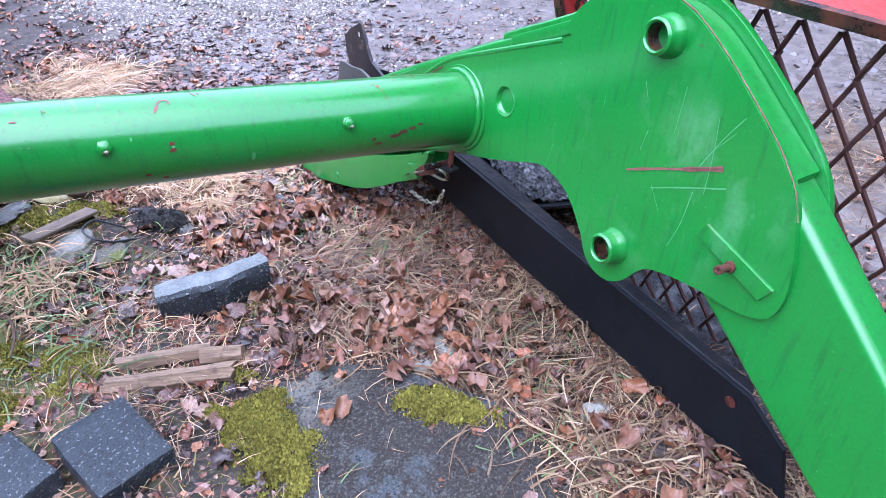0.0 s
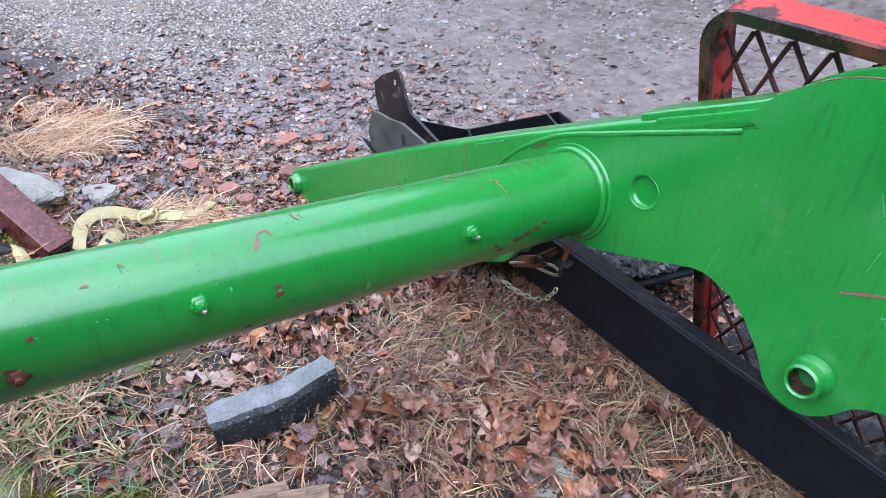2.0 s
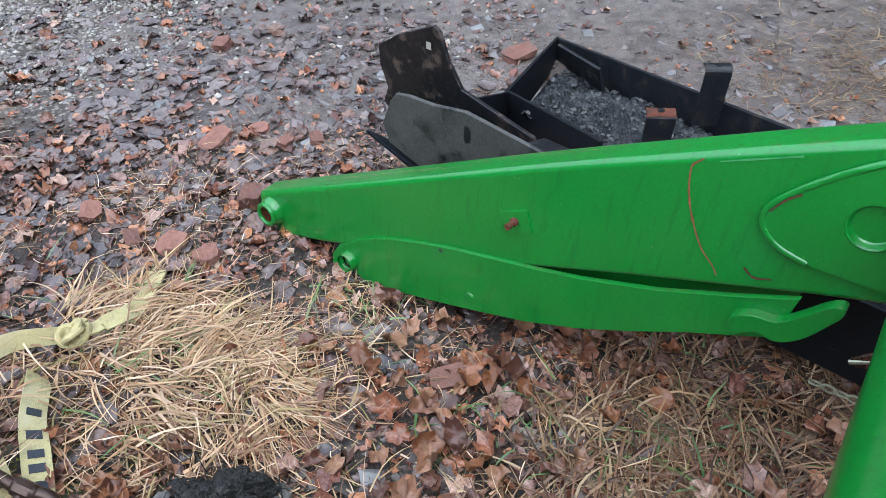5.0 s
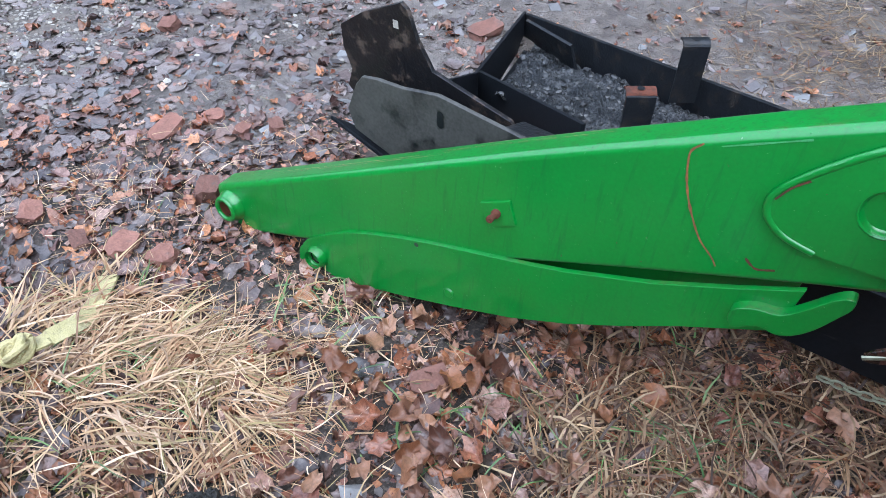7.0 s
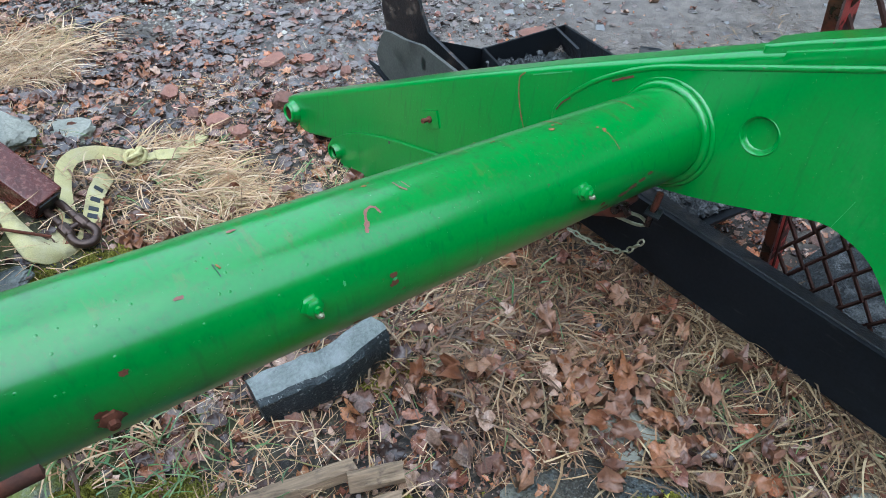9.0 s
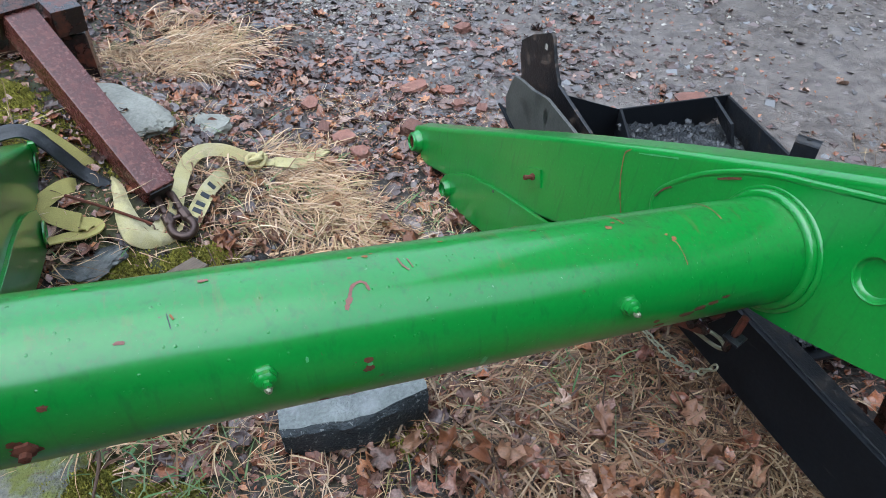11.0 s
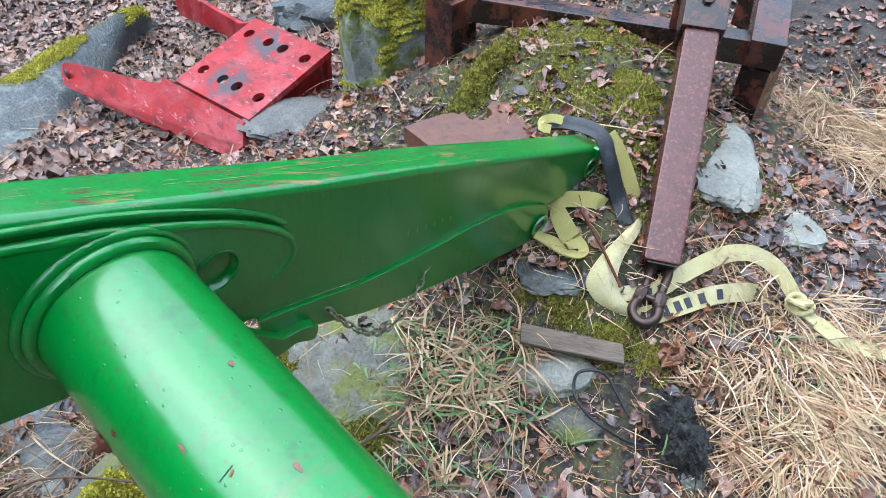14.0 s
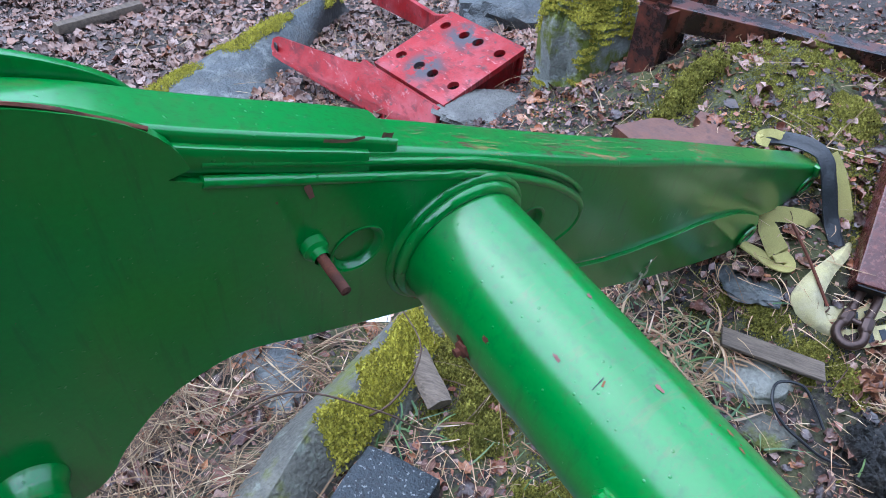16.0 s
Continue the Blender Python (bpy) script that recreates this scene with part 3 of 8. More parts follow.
def ground_material():
    """Leaf mould, grey gravel, wet mud and moss, each where the place has it, with ragged borders."""
    m = bpy.data.materials.new("yard_ground")
    m.use_nodes = True
    nd, ln = m.node_tree.nodes, m.node_tree.links
    b = nd["Principled BSDF"]
    co = nd.new("ShaderNodeTexCoord")
    sep = nd.new("ShaderNodeSeparateXYZ")
    ln.new(co.outputs["Object"], sep.inputs[0])

    def math_node(op, a, c, d=None):
        n = nd.new("ShaderNodeMath")
        n.operation = op
        for i, v in enumerate((a, c, d)):
            if v is None:
                continue
            if isinstance(v, (int, float)):
                n.inputs[i].default_value = v
            else:
                ln.new(v, n.inputs[i])
        return n.outputs[0]

    def step(v, lo, hi):
        n = nd.new("ShaderNodeMapRange")
        n.interpolation_type = "SMOOTHSTEP"
        n.inputs[1].default_value, n.inputs[2].default_value = lo, hi
        ln.new(v, n.inputs[0])
        return n.outputs[0]

    def noise_node(scale, detail=6, rough=0.6):
        n = nd.new("ShaderNodeTexNoise")
        n.inputs["Scale"].default_value, n.inputs["Detail"].default_value, n.inputs["Roughness"].default_value = scale, detail, rough
        ln.new(co.outputs["Object"], n.inputs["Vector"])
        return n.outputs[0]

    def mix(f, a, c):
        n = nd.new("ShaderNodeMix")
        n.data_type = "RGBA"
        ln.new(f, n.inputs[0])
        for i, v in ((6, a), (7, c)):
            if isinstance(v, tuple):
                n.inputs[i].default_value = (*v, 1)
            else:
                ln.new(v, n.inputs[i])
        return n.outputs[2]

    x, y = sep.outputs[0], sep.outputs[1]
    big, mid, fine = noise_node(2.3), noise_node(16, 8), noise_node(95, 5)
    wob = math_node("MULTIPLY_ADD", math_node("SUBTRACT", big, 0.5), 1.6, 0)
    soil = mix(step(mid, 0.35, 0.65), (0.012, 0.009, 0.007), (0.046, 0.033, 0.026))
    soil = mix(step(fine, 0.5, 0.75), soil, (0.14, 0.105, 0.085))
    vor = nd.new("ShaderNodeTexVoronoi")
    vor.inputs["Scale"].default_value = 62
    ln.new(co.outputs["Object"], vor.inputs["Vector"])
    gravel = mix(step(vor.outputs["Color"], 0.1, 0.9), (0.13, 0.113, 0.094), (0.38, 0.345, 0.30))
    gravel = mix(step(vor.outputs["Distance"], 0.25, 0.6), gravel, (0.062, 0.05, 0.042))
    gravel = mix(step(noise_node(4.5, 5), 0.50, 0.64), gravel, (0.135, 0.108, 0.084))
    mud = mix(step(mid, 0.3, 0.7), (0.085, 0.070, 0.063), (0.172, 0.146, 0.128))
    mud = mix(step(fine, 0.55, 0.8), mud, (0.06, 0.050, 0.047))
    moss = mix(step(mid, 0.35, 0.65), (0.022, 0.022, 0.009), (0.060, 0.062, 0.016))
    yard = step(math_node("ADD", math_node("ADD", x, math_node("MULTIPLY", y, 0.42)), wob), 1.25, 1.75)
    grav = step(math_node("ADD", math_node("SUBTRACT", y, math_node("MULTIPLY", x, 0.8)), wob), 1.75, 2.3)
    mossy = math_node("MULTIPLY", step(math_node("ADD", x, math_node("MULTIPLY", wob, 0.6)), -0.05, -0.45), step(math_node("ADD", mid, math_node("MULTIPLY", wob, 0.25)), 0.42, 0.52))
    mossy = math_node("MULTIPLY", mossy, step(x, -1.9, -1.4))
    mossy = math_node("MULTIPLY", mossy, math_node("MULTIPLY", step(math_node("ADD", y, wob), -0.7, 0.0), step(math_node("ADD", y, wob), 3.2, 2.4)))
    col = mix(mossy, soil, moss)
    yc = mix(grav, mud, gravel)
    col = mix(yard, col, yc)
    ln.new(col, b.inputs["Base Color"])
    wet = math_node("MULTIPLY", yard, math_node("SUBTRACT", 1.0, grav))
    rough = math_node("SUBTRACT", 0.8, math_node("MULTIPLY", wet, step(big, 0.36, 0.6)), None)
    n = nd.new("ShaderNodeMapRange")
    n.inputs[3].default_value, n.inputs[4].default_value = 0.8, 0.2
    ln.new(math_node("MULTIPLY", wet, step(big, 0.34, 0.62)), n.inputs[0])
    ln.new(n.outputs[0], b.inputs["Roughness"])
    bp = nd.new("ShaderNodeBump")
    bp.inputs["Strength"].default_value, bp.inputs["Distance"].default_value = 0.8, 0.012
    ln.new(math_node("ADD", mid, math_node("MULTIPLY", fine, 0.6)), bp.inputs["Height"])
    ln.new(bp.outputs[0], b.inputs["Normal"])
    return m


# ---- ground ----
def axis(lo, hi, step, far):
    core = list(np.arange(lo, hi + 1e-6, step))
    grow, d = [], step
    while d < far:
        d *= 1.5
        grow.append(d)
    return np.array([lo - sum(grow[:i + 1]) for i in range(len(grow))][::-1] + core + [hi + sum(grow[:i + 1]) for i in range(len(grow))])


gx, gy = axis(-4.6, 4.6, 0.04, 160), axis(-2.2, 5.6, 0.04, 160)
XX, YY = np.meshgrid(gx, gy)
near = np.exp(-np.maximum(0, np.hypot(XX, YY - 1.5) - 6) / 3)
rough_z = np.array([noise.noise((a * 3.1, b * 3.1, 0.0)) * 0.012 + noise.noise((a * 11, b * 11, 4.0)) * 0.007 for a, b in zip(XX.ravel(), YY.ravel())]).reshape(XX.shape)
ZZ = ground_z(np.clip(XX, -6, 6), np.clip(YY, -6, 8)) + rough_z * near
nx, ny = len(gx), len(gy)
idx = np.arange(nx * ny).reshape(ny, nx)
quads = np.stack([idx[:-1, :-1], idx[:-1, 1:], idx[1:, 1:], idx[1:, :-1]], -1).reshape(-1, 4)
ground = mesh_from("ground", np.stack([XX, YY, ZZ], -1).reshape(-1, 3), quads, ground_material())
tagged(ground, "wet muddy gravel yard edged with leaf mould and moss", "ground", kind="structure")

# ---- unseen dark woods, added: heights by bearing block sky and shape the reflections ----
bv, bf = [], []
NB = 160
for j in range(9):
    for i in range(NB):
        a = 2 * math.pi * i / NB
        r = 17 + 2.0 * noise.noise((math.cos(a) * 4, math.sin(a) * 4, j * 0.6))
        top = float(np.interp(math.degrees(a), [0, 18, 30, 60, 90, 120, 140, 165, 200, 235, 255, 270, 290, 310, 335, 348, 360], [32, 24, 15, 6, 3, 6, 9, 4.5, 4, 6, 12, 15, 12, 6, 14, 28, 34])) + 2.5 * noise.noise((math.cos(a) * 9, math.sin(a) * 9, 1.0)) + (1.5 if i % 2 else 0)
        bv.append((r * math.cos(a), r * math.sin(a), -1.5 + (top + 1.5) * j / 8))
for j in range(8):
    for i in range(NB):
        bf.append((j * NB + i, j * NB + (i + 1) % NB, (j + 1) * NB + (i + 1) % NB, (j + 1) * NB + i))
UNSEEN_WOODS = material("unseen_woods", (0.035, 0.036, 0.028), rough=0.95, var=0.6, scale=0.8, fine=5.0, bump=0, other=(0.06, 0.05, 0.04), amount=0.5, edge=0.2, spec=0.1)
tagged(mesh_from("backdrop", bv, bf, UNSEEN_WOODS), "unseen dark woods added round the yard to block sky and shape reflections", "woods", kind="structure")

# ---- the green front loader ----
TUBE_O, TUBE_D = Vector((0, 0.012, 0.6076)), Vector((1, 0.019, -0.1426)).normalized()
TUBE_R = 0.0885


def on_tube(x, ang, lift=0.0):
    """A point on the cross tube; ang: degrees from the side that faces the walker, upwards."""
    o = TUBE_O + TUBE_D * (x / TUBE_D.x)
    e = Vector((0, -1, 0))
    e = (e - TUBE_D * e.dot(TUBE_D)).normalized()
    u = TUBE_D.cross(e) * -1
    if u.z < 0:
        u = -u
    a = radians(ang)
    return o + (e * math.cos(a) + u * math.sin(a)) * (TUBE_R + lift)


loader = thing("front_loader", "bright green steel tractor front loader, scuffed, lying on the ground", "front loader", (0, 0, 0))
tube = part("cross_tube", lathe([(TUBE_R, d) for d in np.linspace(0, 1.36, 30)], TUBE_O - TUBE_D * 0.67, TUBE_O + TUBE_D * 0.69, 64, True), GREEN, loader)


def right_side(y, z, d=0.0):
    return Vector((0.53 + 0.117 * z - 0.04 * y + d, y, z))


def left_side(y, z, d=0.0):
    k = max(0.0, y - 0.3)
    y2, z2 = y - 0.235 * k, z + 0.15 + 0.155 * k
    return Vector((-0.69 + 0.117 * z2 - d, y2, z2))


def plate(outline, side, d0, d1, r=0.004, seg=2):
    """A plate of that outline (y, z) in the arm's plane, from depth d0 to d1 (outwards)."""
    bm = bmesh.new()
    a = [bm.verts.new(side(y, z, d0)) for y, z in outline]
    b = [bm.verts.new(side(y, z, d1)) for y, z in outline]
    n = len(a)
    bm.faces.new(a)
    bm.faces.new(b[::-1])
    for i in range(n):
        bm.faces.new((a[i], b[i], b[(i + 1) % n], a[(i + 1) % n]))
    bmesh.ops.recalc_face_normals(bm, faces=bm.faces)
    if r:
        e = [e for e in bm.edges if len(e.link_faces) == 2 and any(len(f.verts) == n for f in e.link_faces)]
        bmesh.ops.bevel(bm, geom=e, offset=r, segments=seg, profile=0.5, affect="EDGES", clamp_overlap=True)
    return bm


def plate_with_holes(outline, holes, side, d0, d1):
    """A plate of that outline (y, z) with round holes (y, z, radius) cut through it."""
    bm = bmesh.new()
    edges = []
    for lp in [list(outline)] + [[(y + r * math.cos(a), z + r * math.sin(a)) for a in np.linspace(0, 2 * math.pi, 28, endpoint=False)] for y, z, r in holes]:
        vs = [bm.verts.new(side(y, z, d0)) for y, z in lp]
        edges += [bm.edges.new((vs[i], vs[(i + 1) % len(vs)])) for i in range(len(vs))]
    bmesh.ops.triangle_fill(bm, edges=edges, use_beauty=True)
    res = bmesh.ops.extrude_face_region(bm, geom=list(bm.faces))
    move = side(0, 0.5, d1) - side(0, 0.5, d0)
    bmesh.ops.translate(bm, vec=move, verts=[v for v in res["geom"] if isinstance(v, bmesh.types.BMVert)])
    bmesh.ops.recalc_face_normals(bm, faces=bm.faces)
    return bm


def rounded(outline, steps=5, closed=True):
    """The outline with its corners drawn as a smooth line."""
    P = [Vector((y, z, 0)) for y, z in outline]
    n = len(P)
    out = []
    for i in range(n):
        a, b, c, d = P[i - 1], P[i], P[(i + 1) % n], P[(i + 2) % n]
        for k in range(steps):
            t = k / steps
            q = 0.5 * ((2 * b) + (c - a) * t + (2 * a - 5 * b + 4 * c - d) * t * t + (3 * b - a - 3 * c + d) * t ** 3)
            out.append((q.x, q.y))
    return out


BEAM = [(1.44, -0.018), (1.056, 0.174), (0.686, 0.361), (0.56, 0.423), (0.434, 0.483), (0.32, 0.538), (0.22, 0.584), (0.12, 0.630), (0.02, 0.676), (-0.08, 0.721), (-0.19, 0.766), (-0.33, 0.815), (-0.44, 0.868), (-0.52, 0.872), (-0.60, 0.85), (-0.69, 0.795),
        (-0.83, 0.70), (-1.064, 0.51), (-1.64, 0.02), (-1.60, -0.03), (-1.40, -0.03), (-1.058, 0.247), (-0.746, 0.457), (-0.60, 0.50), (-0.40, 0.515), (-0.314, 0.509), (-0.068, 0.426),
        (0.18, 0.337), (0.446, 0.230), (0.711, 0.118), (1.19, -0.07), (1.372, -0.132), (1.43, -0.125), (1.46, -0.09), (1.462, -0.03)]
NOSE_RIGHT = [(0.0, 0.664), (0.06, 0.641), (0.115, 0.614), (0.167, 0.581), (0.205, 0.552), (0.235, 0.523), (0.258, 0.498), (0.277, 0.472), (0.285, 0.451), (0.278, 0.426), (0.25, 0.405), (0.206, 0.395), (0.163, 0.396)]
NOSE_LEFT = [(0.015, 0.650), (0.078, 0.617), (0.152, 0.572), (0.205, 0.53), (0.236, 0.496), (0.246, 0.468), (0.238, 0.442), (0.207, 0.424), (0.158, 0.418)]
KNEE_REST = [(0.06, 0.402), (-0.068, 0.430), (-0.20, 0.474), (-0.292, 0.508), (-0.344, 0.505), (-0.399, 0.482), (-0.455, 0.424), (-0.480, 0.384), (-0.511, 0.363), (-0.555, 0.361), (-0.594, 0.387), (-0.628, 0.432),
             (-0.672, 0.452), (-0.754, 0.466), (-0.829, 0.470), (-0.878, 0.487), (-0.895, 0.517), (-0.897, 0.557), (-0.888, 0.604), (-0.869, 0.66), (-0.851, 0.697), (-0.824, 0.730), (-0.79, 0.762), (-0.748, 0.795),
             (-0.697, 0.833), (-0.66, 0.858), (-0.618, 0.884), (-0.572, 0.905), (-0.513, 0.918), (-0.45, 0.912), (-0.395, 0.891), (-0.345, 0.860), (-0.318, 0.83), (-0.307, 0.80), (-0.302, 0.781)]
LINKS = {"right": ([(1.183, -0.085), (1.16, -0.048), (1.09, 0.002), (1.035, 0.034), (0.978, 0.058), (0.90, 0.085), (0.835, 0.105), (0.707, 0.138), (0.62, 0.160), (0.537, 0.184), (0.394, 0.236), (0.275, 0.291), (0.191, 0.333)],
                   [(0.20, 0.245), (0.331, 0.174), (0.417, 0.121), (0.516, 0.066), (0.628, 0.015), (0.757, -0.030), (0.88, -0.070), (0.996, -0.103), (1.087, -0.122), (1.15, -0.132), (1.185, -0.115)]),
         "left": ([(1.195, -0.085), (1.165, -0.040), (1.06, 0.026), (0.97, 0.072), (0.88, 0.107), (0.79, 0.137), (0.70, 0.160), (0.62, 0.184), (0.50, 0.221), (0.40, 0.256), (0.262, 0.315), (0.176, 0.346)],
                  [(0.18, 0.30), (0.255, 0.254), (0.417, 0.158), (0.52, 0.108), (0.625, 0.058), (0.75, 0.005), (0.873, -0.048), (1.0, -0.098), (1.10, -0.134), (1.167, -0.152), (1.20, -0.125)])}
HOOK = [(0.26, 0.235), (0.227, 0.256), (0.202, 0.254), (0.181, 0.263), (0.159, 0.288), (0.142, 0.321), (0.131, 0.345), (0.132, 0.360), (0.144, 0.360), (0.160, 0.346), (0.180, 0.320), (0.206, 0.292), (0.24, 0.285), (0.27, 0.265)]


def ring(side, y, z, r_out, r_in, length, mat, parent, d=0.0, name="boss", label=""):
    """A welded boss standing out from the arm's inner face."""
    c = side(y, z, d)
    axis_in = (TUBE_D * -1 if side is right_side else TUBE_D)
    a, b = c - axis_in * 0.02, c + axis_in * length
    L = (b - a).length
    ob = part(name, lathe([(r_out * 1.22, 0.02), (r_out * 1.2, 0.027), (r_out * 1.05, 0.036), (r_out, 0.04), (r_out, L - 0.004), (r_out - 0.004, L), (r_in + 0.003, L), (r_in, L - 0.003), (r_in, 0.005), (0.001, 0.004)], a, b, 36), mat, parent, label)
    part("bore", lathe([(r_in * 0.985, L - 0.007), (r_in * 0.98, 0.008), (0.001, 0.007)], a, b, 24), DARK_IRON, ob, "rusty bore of the boss")
    return ob


def weld(path, r, parent, mat=GREEN):
    """A lumpy weld bead."""
    return part("weld_bead", sweep(path, r, 10, jitter=0.03), mat, parent)


def build_arm(side):
    right_one = side is right_side
    sgn = -1 if right_one else 1
    W = 0.072 if right_one else 0.085
    nose = NOSE_RIGHT if right_one else NOSE_LEFT
    knee = rounded(nose + KNEE_REST, 3)
    link_top, link_bot = LINKS["right" if right_one else "left"]
    smooth_line = lambda pts, n=6: [tuple(p)[:2] for p in curve([(a, b, 0) for a, b in pts], n)]
    arm = part("arm_beam", plate(BEAM, side, 0.0, W, 0.014, 4), GREEN, loader)
    part("knee_plate", plate_with_holes(knee, [(-0.147, 0.600, 0.034), (0.152, 0.487, 0.034)] if right_one else [(-0.147, 0.605, 0.034), (0.128, 0.500, 0.034)], side, -0.010, 0.004), GREEN, arm)
    part("knee_plate", plate(knee, side, W - 0.004, W + 0.010, 0.003), GREEN, arm)
    # the cap that wraps the outside of the bend, in two layers
    over = [(-0.088, 0.735), (-0.15, 0.764), (-0.22, 0.794), (-0.30, 0.830), (-0.37, 0.864), (-0.44, 0.888), (-0.51, 0.896), (-0.58, 0.882), (-0.65, 0.845), (-0.72, 0.796), (-0.78, 0.752), (-0.835, 0.712)]
    under = [(-0.826, 0.680), (-0.70, 0.768), (-0.60, 0.820), (-0.52, 0.840), (-0.44, 0.836), (-0.33, 0.790), (-0.20, 0.742), (-0.09, 0.705)]
    cap = part("knee_cap", plate(smooth_line(over) + smooth_line(under), side, 0.004, W - 0.004, 0.007, 3), GREEN, arm)
    lip = [(a, b - 0.014) for a, b in smooth_line(over)[4:-2]]
    part("cap_lip", plate(lip + [(a, b - 0.03) for a, b in lip[::-1]], side, -0.004, W + 0.004, 0.004, 2), GREEN, cap)
    # weld beads along the plate's edge, down to its nose
    weld([side(y, z, -0.0065) for y, z in [(nose[0][0] - (nose[0][0] + 0.300) * t, nose[0][1] + (0.779 - nose[0][1]) * t) for t in np.linspace(1, 0, 60)] + smooth_line(nose[:-1], 8)[1:]], 0.0062, arm)
    if not right_one:
        weld([side(y + 0.004, z + 0.016, -0.0005) for y, z in [(nose[0][0] - (nose[0][0] + 0.300) * t, nose[0][1] + (0.779 - nose[0][1]) * t) for t in np.linspace(1, 0, 60)] + smooth_line(nose[:5], 8)[1:]], 0.0045, arm)
    edge = [(-0.33, 0.848), (-0.395, 0.892), (-0.45, 0.913), (-0.513, 0.919), (-0.572, 0.906), (-0.618, 0.885), (-0.66, 0.859), (-0.697, 0.834), (-0.748, 0.796), (-0.79, 0.763), (-0.824, 0.731), (-0.851, 0.698), (-0.869, 0.66)]
    part("rusty_edge", sweep([side(y, z + 0.0005, -0.006) for y, z in smooth_line(edge)], 0.0021 if side is left_side else 0.0011, 6, jitter=0.3), RUST if side is left_side else BARE, arm, "rusted bare edge of the plate")
    link = part("link_plate", plate(link_top + link_bot, side, -0.009, 0.002, 0.0015), GREEN, loader)
    # outer plate, unseen: added so the gap behind the link stays dark
    part("link_plate", plate(link_top + link_bot, side, W - 0.004, W + 0.010, 0.002), GREEN, link)
    part("link_hook", plate(rounded(HOOK, 3), side, -0.028, -0.006, 0.003), GREEN, link)
    if right_one:
        ring(side, 1.126, -0.08, 0.023, 0.018, 0.012, GREEN, link, -0.009)
        c = side(0.769, 0.002, -0.0088)
        part("plug", lathe([(0.014, 0.0), (0.013, 0.0015), (0.010, 0.0008), (0.009, 0.002), (0.001, 0.0022)], c, c - TUBE_D, 20), GREEN, link)
        c = side(0.853, 0.09, -0.0088)
        # no hole is cut: a black disc gives its dark
        part("drill_hole", lathe([(0.0055, 0.0), (0.005, 0.0006), (0.001, 0.0006)], c, c - TUBE_D, 14), RUBBER_AND_HOLE_BLACK, link, "flat black disc for the dark of a small drilled hole")
        ring(side, 1.408, -0.063, 0.034, 0.022, 0.03, GREEN, arm)
    else:
        # left bores are flush discs, their dark depth put into the rusty colour
        for y, z, d, r, body in ((1.150, -0.098, -0.0125, 0.024, link), (1.408, -0.063, -0.0005, 0.026, arm)):
            c = side(y, z, d)
            rim = part("boss", lathe([(r + 0.006, 0.0), (r + 0.005, 0.004), (r, 0.005), (r - 0.004, 0.003), (r - 0.005, 0.0005)], c, c + TUBE_D, 28), GREEN, body)
            part("bore", lathe([(r - 0.004, 0.001), (0.001, 0.0012)], c, c + TUBE_D, 24), DARK_IRON, rim, "rusty bore of the boss")
        lug = side(1.405, -0.012, -0.005)
        part("lug", box((0.016, 0.014, 0.036), Matrix.Translation(lug) @ pose(0, 0, 0, 20, 0, 0), 0.003), GREEN, arm)
    ring(side, -0.553, 0.853, 0.031, 0.023, 0.036, GREEN, arm, -0.008)
    ring(side, -0.550, 0.442, 0.031, 0.023, 0.040, GREEN, arm, -0.008)
    # round recesses each side of the tube
    for y, z, r in ((-0.147, 0.600, 0.034), (0.152, 0.487, 0.034)) if right_one else ((-0.147, 0.605, 0.034), (0.128, 0.500, 0.034)):
        c = side(y, z, -0.0095)
        ax = TUBE_D * (1 if right_one else -1)
        part("recess", lathe([(r + 0.003, -0.0002), (r + 0.001, -0.0014), (r - 0.002, 0.000), (r - 0.004, 0.006), (r - 0.007, 0.0089), (0.001, 0.0086)], c, c + ax, 32), GREEN, arm, "round plugged hole")
    # weld collar round the tube
    o = TUBE_O + TUBE_D * ((side(0.01, 0.53, -0.012).x) / TUBE_D.x)
    e1 = TUBE_D.cross(Vector((0, 0, 1))).normalized()
    e2 = TUBE_D.cross(e1)
    for rr, shift, w in ((TUBE_R + 0.003, 0.006, 0.009), (TUBE_R + 0.013, -0.003, 0.007)):
        weld([o - TUBE_D * sgn * -shift + (e1 * math.cos(a) + e2 * math.sin(a)) * rr for a in np.linspace(0, 2 * math.pi, 110)], w, tube)
    return arm


arm_right = build_arm(right_side)
arm_left = build_arm(left_side)
# bracket and stud on the right arm, strip with a bolt on its knee
part("bracket", plate([(0.724, 0.250), (0.667, 0.277), (0.648, 0.232), (0.700, 0.206)], right_side, -0.005, 0.002, 0.001), GREEN, arm_right)
c = right_side(0.688, 0.243, -0.005)
stud = part("stud", lathe([(0.009, 0), (0.009, 0.006), (0.0055, 0.008), (0.0055, 0.020), (0.007, 0.021), (0.007, 0.027), (0.003, 0.028), (0.001, 0.024)], c, c - TUBE_D, 12), RUST, arm_right, "rusty stud")
part("knee_strip", plate([(-0.733, 0.590), (-0.722, 0.562), (-0.862, 0.515), (-0.880, 0.545)], right_side, -0.016, -0.009, 0.002), GREEN, arm_right)
c = right_side(-0.80, 0.545, -0.016)
part("bolt", lathe([(0.010, 0), (0.010, 0.006), (0.0065, 0.007), (0.0065, 0.024), (0.008, 0.025), (0.008, 0.034), (0.005, 0.034), (0.001, 0.030)], c, c - TUBE_D, 14), RUST, arm_right, "rusty bolt")
c = left_side(-0.203, 0.644, -0.01)
pin = part("pin", lathe([(0.006, 0), (0.006, 0.075), (0.001, 0.077)], c, c + Vector((0.9, 0.0, -0.06)), 12), RUST, arm_left, "rusty pin")
